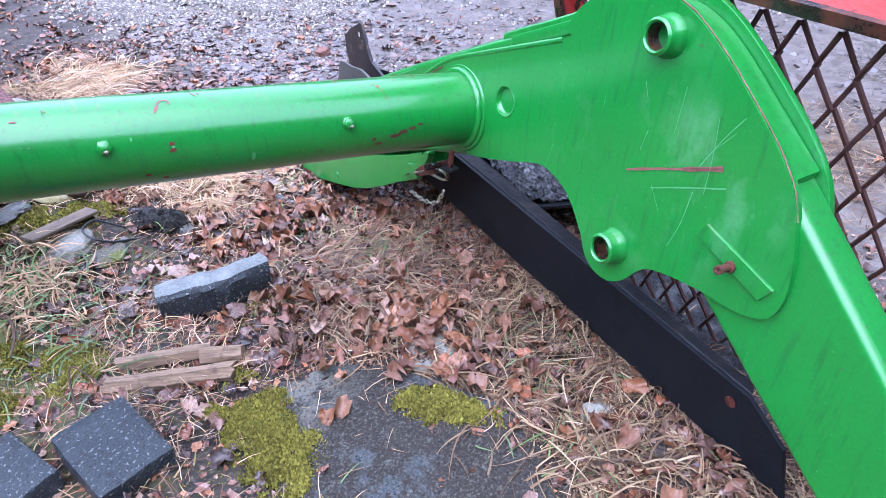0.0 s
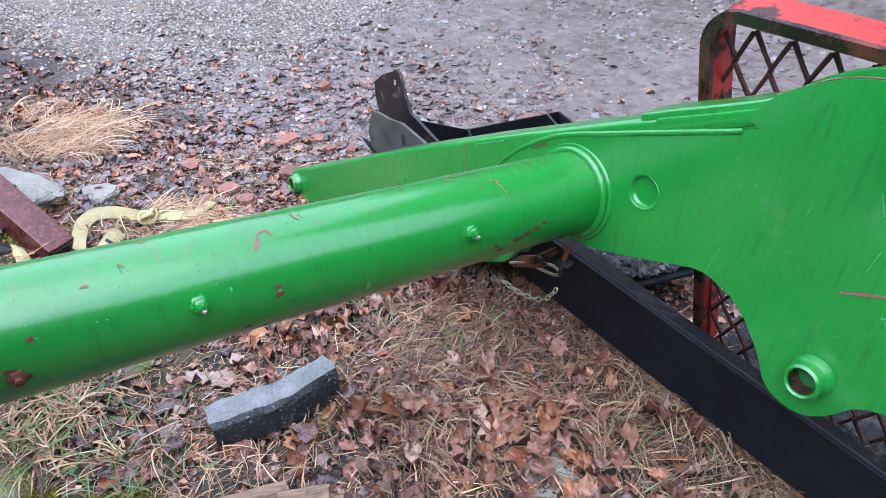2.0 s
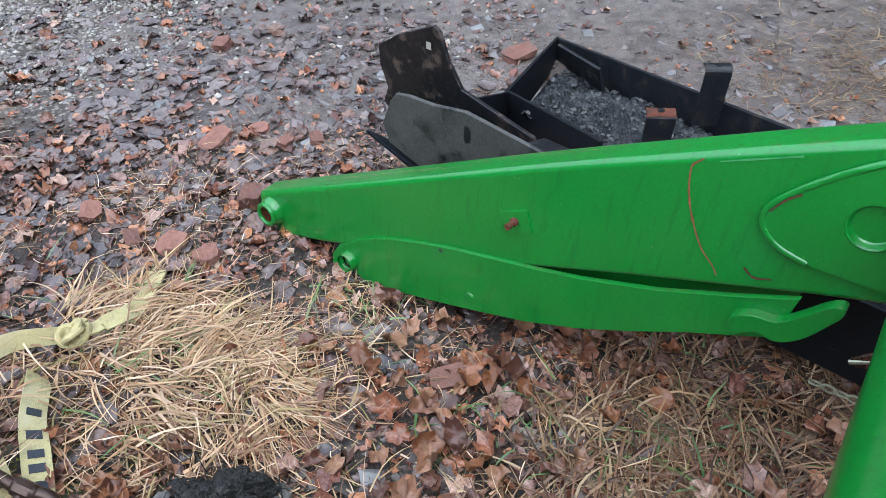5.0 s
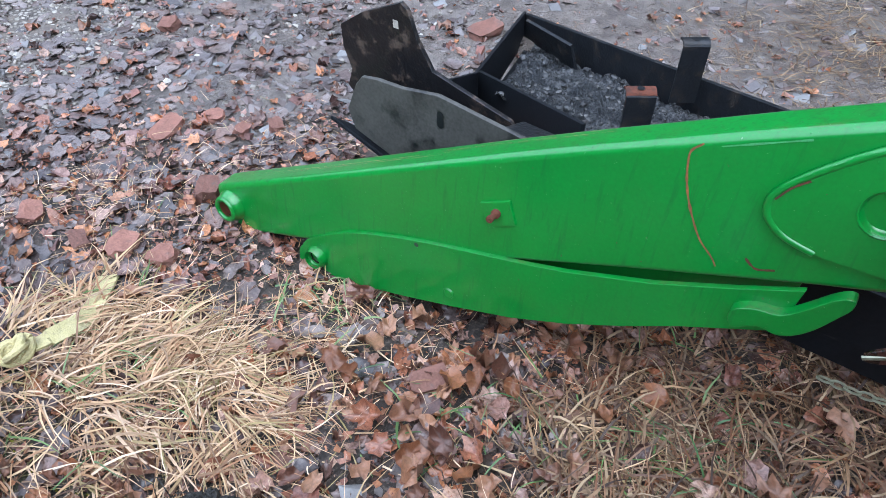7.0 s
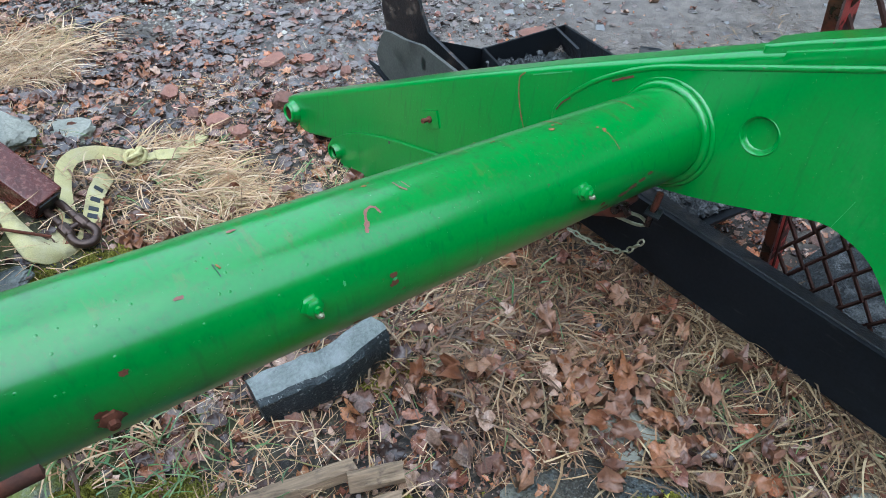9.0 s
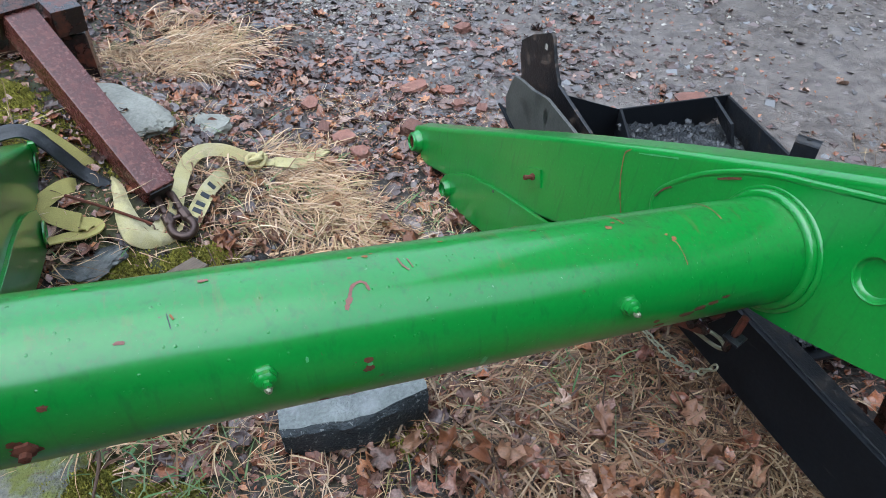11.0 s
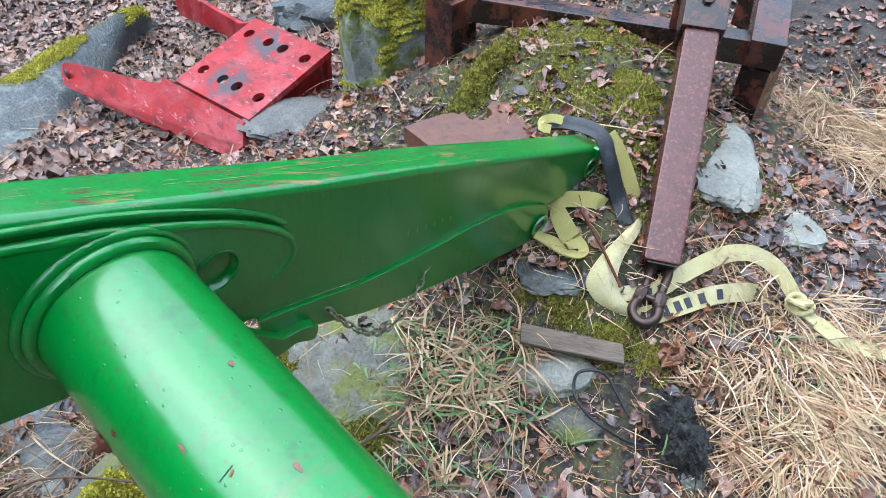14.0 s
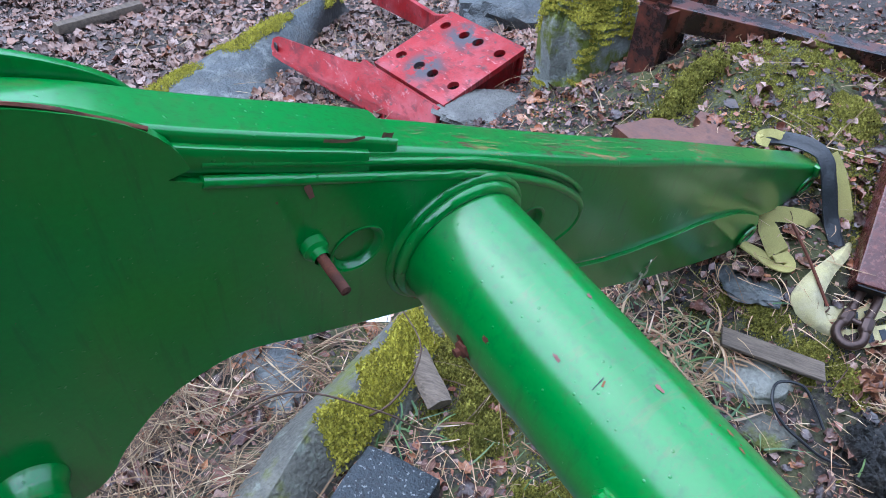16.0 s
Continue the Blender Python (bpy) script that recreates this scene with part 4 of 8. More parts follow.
part("pin_collar", lathe([(0.016, 0), (0.015, 0.010), (0.010, 0.013), (0.009, 0.022)], c, c + TUBE_D, 18), GREEN, arm_left)
# grease bolts of the tube
for x in (-0.238, 0.238, 0.62):
    a = on_tube(x, 17 if x < 0.5 else -60, -0.002)
    n = (a - (TUBE_O + TUBE_D * (x / TUBE_D.x))).normalized()
    if x < 0.5:
        bolt = part("grease_bolt", lathe([(0.015, 0), (0.015, 0.004), (0.012, 0.006), (0.012, 0.013), (0.009, 0.015), (0.005, 0.016), (0.005, 0.021), (0.001, 0.022)], a, a + n, 6), GREEN, tube)
        part("nipple", lathe([(0.004, 0.016), (0.005, 0.021), (0.003, 0.026), (0.001, 0.027)], a + Vector((0, 0, -0.006)), a + Vector((0, 0, -0.006)) + n, 8), ZINC, bolt, "metal grease nipple")


def tube_patch(x, ang, dx, da, mat, seed, n=15, label="bare scraped patch"):
    """An irregular chipped patch lying on the tube: dx metres long, da degrees high."""
    rnd = random.Random(seed)
    bm = bmesh.new()
    mid = bm.verts.new(on_tube(x, ang, 0.0012))
    rim = []
    for i in range(n):
        a = 2 * math.pi * i / n
        k = rnd.uniform(0.55, 1.0)
        rim.append(bm.verts.new(on_tube(x + dx / 2 * k * math.cos(a), ang + da / 2 * k * math.sin(a), 0.0008)))
    for i in range(n):
        bm.faces.new((mid, rim[i], rim[(i + 1) % n]))
    bmesh.ops.recalc_face_normals(bm, faces=bm.faces)
    if bm.faces[0].normal.dot(on_tube(x, ang, 1) - on_tube(x, ang, 0)) < 0:
        bmesh.ops.reverse_faces(bm, faces=bm.faces)
    return part("paint_chip", bm, mat, tube, label)


def tube_line(pts, w, mat, label="thin scratch through the paint"):
    """A scratch along pts (x, degrees) on the tube, w metres wide, ragged."""
    line = curve([(x, a, 0) for x, a in pts], 6)
    bm = bmesh.new()
    rows = []
    for i, p in enumerate(line):
        q = line[min(i + 1, len(line) - 1)] - line[max(i - 1, 0)]
        step = Vector((q.x, radians(q.y) * TUBE_R, 0))
        n = Vector((-step.y, step.x, 0)).normalized() * w / 2 * (0.25 + 0.9 * abs(noise.noise((i * 0.9, p.x * 90, p.y * 0.3))) + 0.3)
        rows.append([bm.verts.new(on_tube(p.x + n.x * k, p.y + math.degrees(n.y * k / TUBE_R), 0.0009)) for k in (-1, 1)])
    for a, b in zip(rows, rows[1:]):
        bm.faces.new((a[0], a[1], b[1], b[0]))
    return part("scratch", bm, mat, tube, label)


for i, (x, ang, dx, da, mat) in enumerate([(0.330, 70, 0.012, 7, RUST), (0.321, 75, 0.009, 4, RUST), (0.241, 93, 0.016, 9, RUST), (0.255, 100, 0.010, 5, RUST), (-0.122, 14, 0.012, 6, RUST), (-0.122, 6, 0.013, 6, RUST), (-0.121, 10, 0.006, 4, PALE_CHIP),
                                           (-0.37, 57, 0.014, 3, BARE), (-0.441, 25, 0.010, 5, RUST), (-0.462, -6, 0.030, 10, RUST), (-0.47, 2, 0.016, 6, RUST), (0.313, -20, 0.018, 6, RUST), (0.353, -9, 0.026, 7, RUST), (0.372, -4, 0.024, 7, RUST),
                                           (0.395, 0, 0.020, 5, RUST), (0.416, 5, 0.014, 4, RUST), (0.30, -11, 0.012, 6, RUST), (0.031, -16, 0.008, 14, PALE_CHIP), (-0.192, 24, 0.004, 5, PALE_CHIP), (-0.17, -27, 0.014, 6, RUST), (-0.137, -37, 0.010, 6, RUST),
                                           (-0.214, 120, 0.014, 6, RUST), (-0.196, 115, 0.012, 5, RUST), (-0.285, 97, 0.018, 6, BARE), (0.12, 124, 0.014, 4, RUST), (0.132, 105, 0.016, 4, RUST), (-0.407, 110, 0.012, 5, BARE), (0.0, 108, 0.012, 5, RUST), (-0.120, 101, 0.011, 6, RUST), (-0.102, 100, 0.012, 6, RUST), (-0.093, 103, 0.006, 3, RUST), (-0.20, 119, 0.006, 3, RUST), (-0.225, 117, 0.005, 3, RUST)]):
    k = 0.8 if ang > 60 else 1.25
    tube_patch(x, ang, dx * k, da * k, RUST_SPOT if mat is RUST and ang > 60 else mat, i)
for pts, w, mat in (([(-0.142, 54), (-0.139, 59), (-0.134, 63)], 0.007, BARE), ([(-0.136, 63), (-0.130, 71), (-0.120, 74), (-0.114, 72)], 0.005, BARE), ([(-0.114, 73), (-0.112, 66)], 0.005, BARE), 
                    ([(-0.066, 92), (-0.064, 84), (-0.058, 78)], 0.003, BARE), ([(-0.055, 90), (-0.052, 80)], 0.002, BARE), ([(-0.324, 72), (-0.322, 61)], 0.0014, INK), ([(0.263, 122), (0.267, 107), (0.269, 95)], 0.0035, RUST),
                    ([(0.431, 132), (0.434, 108), (0.432, 83)], 0.0035, RUST), ([(0.325, 69), (0.331, 65), (0.335, 55), (0.338, 44)], 0.0022, RUST), ([(-0.321, 71), (-0.318, 67)], 0.003, RUST)):
    tube_line(pts, w, RUST_SPOT if mat is RUST else mat)
c = on_tube(-0.463, -5, -0.002)
n = (c - (TUBE_O + TUBE_D * (-0.463 / TUBE_D.x))).normalized()
part("bolt", lathe([(0.012, 0), (0.012, 0.005), (0.009, 0.007), (0.006, 0.008), (0.006, 0.014), (0.001, 0.015)], c, c + n, 6), RUST, tube, "rusty bolt on the tube")


def arm_patch(side, pts, w, mat, parent, d=-0.0115, label="bare scratch through the paint"):
    """A narrow scratch along pts (y, z) on an arm's face."""
    line = curve([(a, b, 0) for a, b in pts], 5)
    bm = bmesh.new()
    rows = []
    for i, p in enumerate(line):
        q = line[min(i + 1, len(line) - 1)] - line[max(i - 1, 0)]
        nrm = Vector((-q.y, q.x, 0)).normalized() * w / 2 * (0.35 + 0.9 * abs(noise.noise((i * 0.7, p.x * 9, p.y * 9))) + 0.3)
        rows.append([bm.verts.new(side(p.x + nrm.x * s, p.y + nrm.y * s, d)) for s in (-1, 1)])
    for a, b in zip(rows, rows[1:]):
        bm.faces.new((a[0], a[1], b[1], b[0]))
    return part("scratch", bm, mat, parent, label)


arm_patch(right_side, [(0.392, 0.496), (0.405, 0.480), (0.404, 0.460), (0.396, 0.428), (0.380, 0.391), (0.353, 0.347), (0.327, 0.323), (0.316, 0.309)], 0.0036, RUST_SPOT, arm_right, -0.0015)
arm_patch(right_side, [(0.282, 0.343), (0.270, 0.334), (0.260, 0.332), (0.239, 0.341)], 0.0045, RUST, arm_right, -0.0015)
arm_patch(right_side, [(-0.535, 0.602), (-0.60, 0.632), (-0.652, 0.654), (-0.725, 0.686)], 0.005, BARE, arm_right)
arm_patch(right_side, [(-0.655, 0.655), (-0.69, 0.671), (-0.727, 0.687)], 0.010, BARE, arm_right)
arm_patch(right_side, [(-0.60, 0.594), (-0.67, 0.627), (-0.744, 0.659)], 0.003, PALE_CHIP, arm_right)
arm_patch(right_side, [(0.279, 0.458), (0.266, 0.482), (0.249, 0.500)], 0.0035, RUST, arm_right, -0.0128)
arm_patch(right_side, [(0.161, 0.574), (0.140, 0.588), (0.117, 0.602)], 0.005, RUST, arm_right, -0.0135)
arm_patch(right_side, [(0.369, 0.500), (0.268, 0.548)], 0.003, PALE_CHIP, arm_right, -0.0015)
for pts, w in (([(-0.737, 0.777), (-0.712, 0.734), (-0.683, 0.672)], 0.010), ([(-0.73, 0.75), (-0.705, 0.715), (-0.69, 0.69)], 0.006), ([(-0.693, 0.76), (-0.702, 0.70), (-0.707, 0.63)], 0.007), ([(-0.686, 0.626), (-0.681, 0.561), (-0.668, 0.508)], 0.009),
               ([(-0.562, 0.691), (-0.555, 0.650)], 0.006), ([(-0.445, 0.72), (-0.446, 0.693)], 0.003), ([(-0.617, 0.787), (-0.617, 0.702)], 0.004), ([(-0.317, 0.513), (-0.33, 0.571)], 0.003), ([(-0.60, 0.60), (-0.63, 0.56)], 0.005), ([(-0.53, 0.77), (-0.545, 0.74)], 0.006)):
    arm_patch(right_side, pts, w * 0.22, PALE_CHIP, arm_right, label="pale scuff in the paint")
for pts, w in (([(-0.18, 0.775), (-0.155, 0.765), (-0.135, 0.762)], 0.005), ([(-0.115, 0.757), (-0.102, 0.752)], 0.007)):
    arm_patch(left_side, pts, w, BARE, arm_left, -0.002, "bare rusty weld at the cap's end")
arm_patch(left_side, [(-0.205, 0.735), (-0.20, 0.715)], 0.007, BARE, arm_left, -0.0115)
arm_patch(left_side, [(0.05, 0.42), (0.0, 0.43), (-0.06, 0.455)], 0.004, RUST, arm_left)
for k in range(6):
    arm_patch(left_side, [(0.55 + 0.03 * k, 0.285 - 0.012 * k), (0.552 + 0.03 * k, 0.27 - 0.012 * k)], 0.004, PALE_CHIP, arm_left, -0.0015)

part("latch_bracket", box((0.034, 0.030, 0.005), Matrix.Translation(right_side(-0.045, 0.405, -0.07)) @ pose(0, 0, 0, 8, 6, 20), 0.001), WORN_BLACK, loader, "small scraped dark bracket")
for side, arm, rows_ in ((left_side, arm_left, ((0.05, 0.10, 0.02), (0.13, 0.22, 0.035), (0.30, 0.42, 0.05), (0.46, 0.60, 0.03), (0.62, 0.74, 0.045), (0.80, 0.90, 0.03), (0.0, 0.03, 0.055), (-0.06, -0.03, 0.045))),
                         (right_side, arm_right, ((0.85, 1.35, 0.03), (0.55, 0.80, 0.045), (0.90, 1.30, 0.05)))):
    def top_z(y):
        return float(np.interp(y, [-0.08, 0.02, 0.12, 0.22, 0.32, 0.434, 0.686, 1.056, 1.44], [0.721, 0.676, 0.630, 0.584, 0.538, 0.483, 0.361, 0.174, -0.018]))
    srng = random.Random(3)
    for y0, y1, dd in rows_:
        for rep_k in range(3):
            bm = bmesh.new()
            edge_a, edge_b = [], []
            a0, d0 = y0 + srng.uniform(-0.03, 0.03), dd + srng.uniform(-0.012, 0.012)
            for q in np.linspace(a0, a0 + (y1 - y0) * srng.uniform(0.7, 1.3), 24):
                w = 0.0004 * max(0.1, noise.noise((q * 70, d0 * 90, 0.0)) * 1.6 + 0.5)
                dw = d0 + 0.002 * noise.noise((q * 25, 3.0, d0 * 50))
                edge_a.append(bm.verts.new(side(q, top_z(q) + 0.0012, dw - w)))
                edge_b.append(bm.verts.new(side(q, top_z(q) + 0.0012, dw + w)))
            for k in range(23):
                bm.faces.new((edge_a[k], edge_a[k + 1], edge_b[k + 1], edge_b[k]))
            part("scratch", bm, (TAN, BARE, TAN, PALE_CHIP)[rep_k], arm, "thin bare scratch along the beam's top")
for y, d, radius, color in ((0.0, 0.010, 0.045, (0.13, 0.05, 0.035)), (-0.03, 0.022, 0.05, (0.15, 0.06, 0.045)), (0.02, 0.034, 0.03, (0.09, 0.03, 0.018)), (0.06, 0.006, 0.05, (0.26, 0.16, 0.06)), (0.205, 0.010, 0.11, (0.10, 0.05, 0.03)),
                            (0.30, 0.014, 0.09, (0.11, 0.05, 0.032)), (0.29, 0.030, 0.08, (0.28, 0.19, 0.07)), (0.46, 0.020, 0.11, (0.12, 0.065, 0.035)), (0.72, 0.016, 0.14, (0.24, 0.15, 0.06))):
    wear(GREEN, color, 0.8, 85, 0.525, 0.60, (1, 0.16, 0.35), tuple(left_side(y, top_z(y), d)), radius, 7, 0.6, True)
# a latch with a spring clip under the right end of the tube
latch = part("latch", plate(rounded([(0.10, 0.335), (0.07, 0.365), (0.02, 0.392), (-0.005, 0.388), (0.0, 0.372), (0.05, 0.345), (0.09, 0.325)], 3), right_side, -0.085, -0.078, 0.002), DARK_IRON, loader, "rusty latch plate under the tube")
part("latch_pin", sweep([right_side(0.02, 0.385, -0.10), right_side(0.03, 0.375, -0.02)], 0.009, 10), DARK_IRON, latch, "rusty latch pin")
part("latch_rod", sweep([right_side(-0.045, 0.45, -0.07), right_side(-0.04, 0.372, -0.07)], 0.007, 8), DARK_IRON, latch)
part("spring_clip", sweep(curve([right_side(0.10, 0.33, -0.085), right_side(0.03, 0.37, -0.08), right_side(-0.02, 0.385, -0.075), right_side(-0.04, 0.375, -0.072), right_side(-0.02, 0.362, -0.072), right_side(0.03, 0.355, -0.075)], 5), 0.0035, 8), ZINC, latch, "yellowish zinc spring clip")


def chain(points, pitch, r, mat, parent, name="chain", label=""):
    """A chain of separate oval links hung along points."""
    line = curve(points, 12)
    body = None
    dist, i = 0.0, 0
    for a, b in zip(line, line[1:]):
        dist += (b - a).length
        if dist < pitch:
            continue
        dist = 0.0
        t = (b - a).normalized()
        s = t.cross(Vector((0.3, 0.2, 1))).normalized()
        u = s.cross(t)
        n = s if i % 2 else u
        oval = [b + t * math.cos(k) * pitch * 0.72 + n * math.sin(k) * pitch * 0.36 for k in np.linspace(0, 2 * math.pi, 13)]
        link = sweep(oval, r, 6)
        if body is None:
            body = part(name, link, mat, parent, label)
        else:
            part("chain_link", link, mat, body)
        i += 1
    return body


chain([(-0.655, 0.575, 0.36), (-0.645, 0.545, 0.315), (-0.64, 0.50, 0.265), (-0.635, 0.45, 0.25), (-0.63, 0.40, 0.268), (-0.625, 0.35, 0.33), (-0.63, 0.30, 0.42)], 0.017, 0.0022, ZINC, loader, label="thin tarnished chain")
chain([right_side(-0.06, 0.36, -0.09), right_side(-0.02, 0.30, -0.085), right_side(0.05, 0.27, -0.08), right_side(0.12, 0.26, -0.075)], 0.014, 0.002, ZINC, loader, label="thin tarnished chain")
# ---- black steel tray and rail, under and beyond the right arm ----
tray = thing("steel_tray", "black steel tray of wet tar sludge, tipped on its rail", "steel tray", (0.7, 0.2, 0.0))


def tp(name, bm, mat, label=""):
    bmesh.ops.translate(bm, vec=(-0.7, -0.2, 0.0), verts=bm.verts)
    return part(name, bm, mat, tray, label)


def slab(corners, thick, r=0.003, drop=None):
    """A plate over three or more corners, thickened along its normal (or by drop)."""
    P = [Vector(p) for p in corners]
    n = Vector(drop) if drop is not None else (P[1] - P[0]).cross(P[2] - P[0]).normalized() * -thick
    bm = bmesh.new()
    a = [bm.verts.new(p) for p in P]
    b = [bm.verts.new(p + n) for p in P]
    bm.faces.new(a)
    bm.faces.new(b[::-1])
    k = len(a)
    for i in range(k):
        bm.faces.new((a[i], b[i], b[(i + 1) % k], a[(i + 1) % k]))
    bmesh.ops.recalc_face_normals(bm, faces=bm.faces)
    if r:
        bevel(bm, r, 2, 40)
    return bm


rail = tp("side_rail", slab([(0.70, 0.80, 0.275), (0.70, -0.86, 0.245), (0.70, -0.955, 0.19), (0.705, -0.985, 0.072), (0.70, 0.80, 0.085)], 0.012), BLACK)
# disc coloured as the shaded red seen through the rail's hole
hole = lathe([(0.0125, 0.0), (0.0125, 0.002), (0.010, 0.0025), (0.001, 0.0025)], (-0.0125, -1.03, 0.205), (-1, -1.03, 0.205), 20)
part("hole_disc", hole, BROWN, rail, "dark red disc for the shaded red behind a slotted hole")
tp("rail_flange", slab([(0.70, 0.80, 0.278), (0.70, -0.86, 0.248), (0.735, -0.84, 0.236), (0.775, 0.78, 0.262)], 0.01), WORN_BLACK)
tp("tray_floor", slab([(0.765, 0.70, 0.20), (0.76, 0.0, 0.18), (1.16, 0.0, 0.085), (1.78, 1.31, -0.19), (1.06, 1.05, 0.04)], 0.012), BLACK)
tp("lower_floor", slab([(0.72, -0.16, 0.02), (0.72, -0.92, 0.015), (1.42, -0.92, -0.02), (1.42, -0.16, -0.02)], 0.012), TAR)
tp("tray_wall", slab([(1.79, 1.33, -0.075), (1.20, 0.0, 0.20), (1.20, 0.0, 0.07), (1.79, 1.33, -0.20)], 0.014), WORN_BLACK)
tp("tray_wall", slab([(0.78, 0.975, 0.285), (1.05, 1.065, 0.14), (1.795, 1.335, -0.075), (1.795, 1.335, -0.20), (1.05, 1.065, 0.0), (0.78, 0.975, 0.12)], 0.012), BLACK)
tp("partition", slab([(1.05, 1.055, 0.15), (0.80, 0.655, 0.292), (0.80, 0.655, 0.20), (1.05, 1.055, 0.05)], 0.010), BLACK)
tp("gusset", slab([(1.62, 1.235, 0.0), (1.52, 1.02, 0.02), (1.54, 1.0, -0.07), (1.66, 1.21, -0.10)], 0.012), WORN_BLACK, "rust-stained gusset plate")
ep = tp("end_plate", plate(rounded([(1.244, 0.346), (1.10, 0.427), (1.055, 0.43), (0.995, 0.31), (0.80, 0.262), (0.80, 0.16), (1.21, 0.16), (1.225, 0.24)], 2), lambda y, z, d: Vector((0.755 + d, y, z)), 0, 0.012, 0.002), MOTTLED, "upright end plate, paint worn off")
sp = tp("slotted_plate", plate([(1.150, 0.262), (1.13, 0.288), (1.09, 0.296), (1.02, 0.299), (0.93, 0.315), (0.72, 0.292), (0.72, 0.06), (1.02, 0.06), (1.06, 0.105), (1.165, 0.14), (1.182, 0.19)], lambda y, z, d: Vector((0.682 + d, y, z)), 0, 0.012, 0.003), DUSTY, "slotted plate with worn paint")
slot_rim = [(0.921 - 0.2 + 0.0085 * math.cos(a), 0.262 + (0.012 if math.sin(a) > 0 else -0.012) + 0.0085 * math.sin(a)) for a in np.linspace(0, 2 * math.pi, 25)[:-1]]
# black oval laid on the uncut plate for the slot's dark
bm = bmesh.new()
bm.faces.new([bm.verts.new((0.6795 - 0.7, y, z)) for y, z in slot_rim])
part("slot", bm, RUBBER_AND_HOLE_BLACK, sp, "flat black oval for the dark of a slot")
# pale square painted in for the daylight seen through a hole
bm = bmesh.new()
bm.faces.new([bm.verts.new((0.7535 - 0.7, 1.085 - 0.2 + a, 0.392 + b)) for a, b in ((-0.007, -0.009), (0.007, -0.009), (0.007, 0.009), (-0.007, 0.009))])
part("plate_hole", bm, PEBBLE, ep, "pale square patch painted for daylight through a small hole")
tp("pointed_bar", slab([(0.70, 1.26, 0.132), (0.69, 1.05, 0.075), (0.72, 0.95, 0.04), (0.75, 1.0, 0.04), (0.735, 1.2, 0.10)], 0.012), BLACK)
for (x, y, z), yaw, top in (((1.085, 0.645, 0.205), 34, RUST), ((1.405, 0.63, 0.19), 34, WORN_BLACK)):
    post = tp("bracket_post", box((0.070, 0.010, 0.17), pose(x, y, z - 0.085, 0, 0, yaw - 90), 0.003), WORN_BLACK)
    bend = [(-0.002, -0.030), (-0.003, -0.012), (0.002, -0.002), (0.012, 0.003), (0.026, 0.003), (0.036, -0.003)]
    turn = pose(x - 0.7, y - 0.2, z, 0, 0, yaw - 90)
    bm = bmesh.new()
    rows = [[bm.verts.new(turn @ Vector((w, d + (0.006 if up else 0.0) * 0.3, h + (0.006 if up else 0.0)))) for w in (-0.035, 0.035) for up in (False, True)] for d, h in bend]
    for a, b in zip(rows, rows[1:]):
        for i, j in ((0, 2), (2, 3), (3, 1), (1, 0)):
            bm.faces.new((a[i], a[j], b[j], b[i]))
    for end in (rows[0], rows[-1]):
        bm.faces.new((end[0], end[2], end[3], end[1]))
    bmesh.ops.recalc_face_normals(bm, faces=bm.faces)
    lid = part("bracket_top", bm, top, post, "bent top flange, rusty")
    c = turn @ Vector((0.0, 0.018, 0.0095))
    # black disc on the flange stands in for a dark bolt hole
    part("hole_disc", lathe([(0.009, 0.0), (0.009, 0.0006), (0.001, 0.0006)], c, c + Vector((0, 0, 1)), 16), RUBBER_AND_HOLE_BLACK, lid)
# the sludge lies as one lumpy body
nu, nv = 190, 90
sv, sf = [], []
for j in range(nv + 1):
    for i in range(nu + 1):
        s, t = i / nu, j / nv
        a = Vector((0.80, 0.02, 0.185)).lerp(Vector((0.96, 0.96, 0.15)), s)
        b = Vector((1.17, 0.02, 0.09)).lerp(Vector((1.72, 1.25, -0.155)), s)
        p = a.lerp(b, t)
        p.z += noise.noise(p * 14) * 0.026 + abs(noise.noise(p * 37)) * 0.026 + noise.noise(p * 90) * 0.006 
        sv.append(p - Vector((0.7, 0.2, 0)))
for j in range(nv):
    for i in range(nu):
        k = j * (nu + 1) + i
        sf.append((k, k + 1, k + nu + 2, k + nu + 1))
sludge = mesh_from("sludge", sv, sf, TAR)
sludge.parent = tray
tagged(sludge, "wet black tar and dirt lying in the tray")
crumb_rng = random.Random(21)
ball = bmesh.new()
bmesh.ops.create_icosphere(ball, subdivisions=1, radius=0.5)
ball_v, ball_f = [v.co.copy() for v in ball.verts], [tuple(v.index for v in f.verts) for f in ball.faces]
ball.free()
cv, cf = [], []
for k in range(1500):
    c = Vector(sv[crumb_rng.randrange(len(sv))])
    size = Vector((1, crumb_rng.uniform(0.5, 1), crumb_rng.uniform(0.35, 0.7))) * (0.006 + 0.026 * crumb_rng.random() ** 3)
    turn = Euler((crumb_rng.uniform(-0.5, 0.5), crumb_rng.uniform(-0.5, 0.5), crumb_rng.uniform(0, 6.28))).to_matrix()
    o = len(cv)
    cv += [c + turn @ Vector((v.x * size.x, v.y * size.y, v.z * size.z)) * crumb_rng.uniform(0.8, 1.2) for v in ball_v]
    cf += [tuple(i + o for i in f) for f in ball_f]
CRUMB = material("tarry_grit", (0.05, 0.05, 0.05), rough=0.45, var=0.4, scale=40, fine=150, bump=0.4, depth=0.003, spread=((0.011, 0.012, 0.014), (0.036, 0.037, 0.040), (0.018, 0.019, 0.020), (0.072, 0.072, 0.072), (0.027, 0.024, 0.023), (0.013, 0.014, 0.017)), random_per_island=True)
grit = mesh_from("grit", cv, cf, CRUMB, smooth_shade=False)
grit.parent = tray
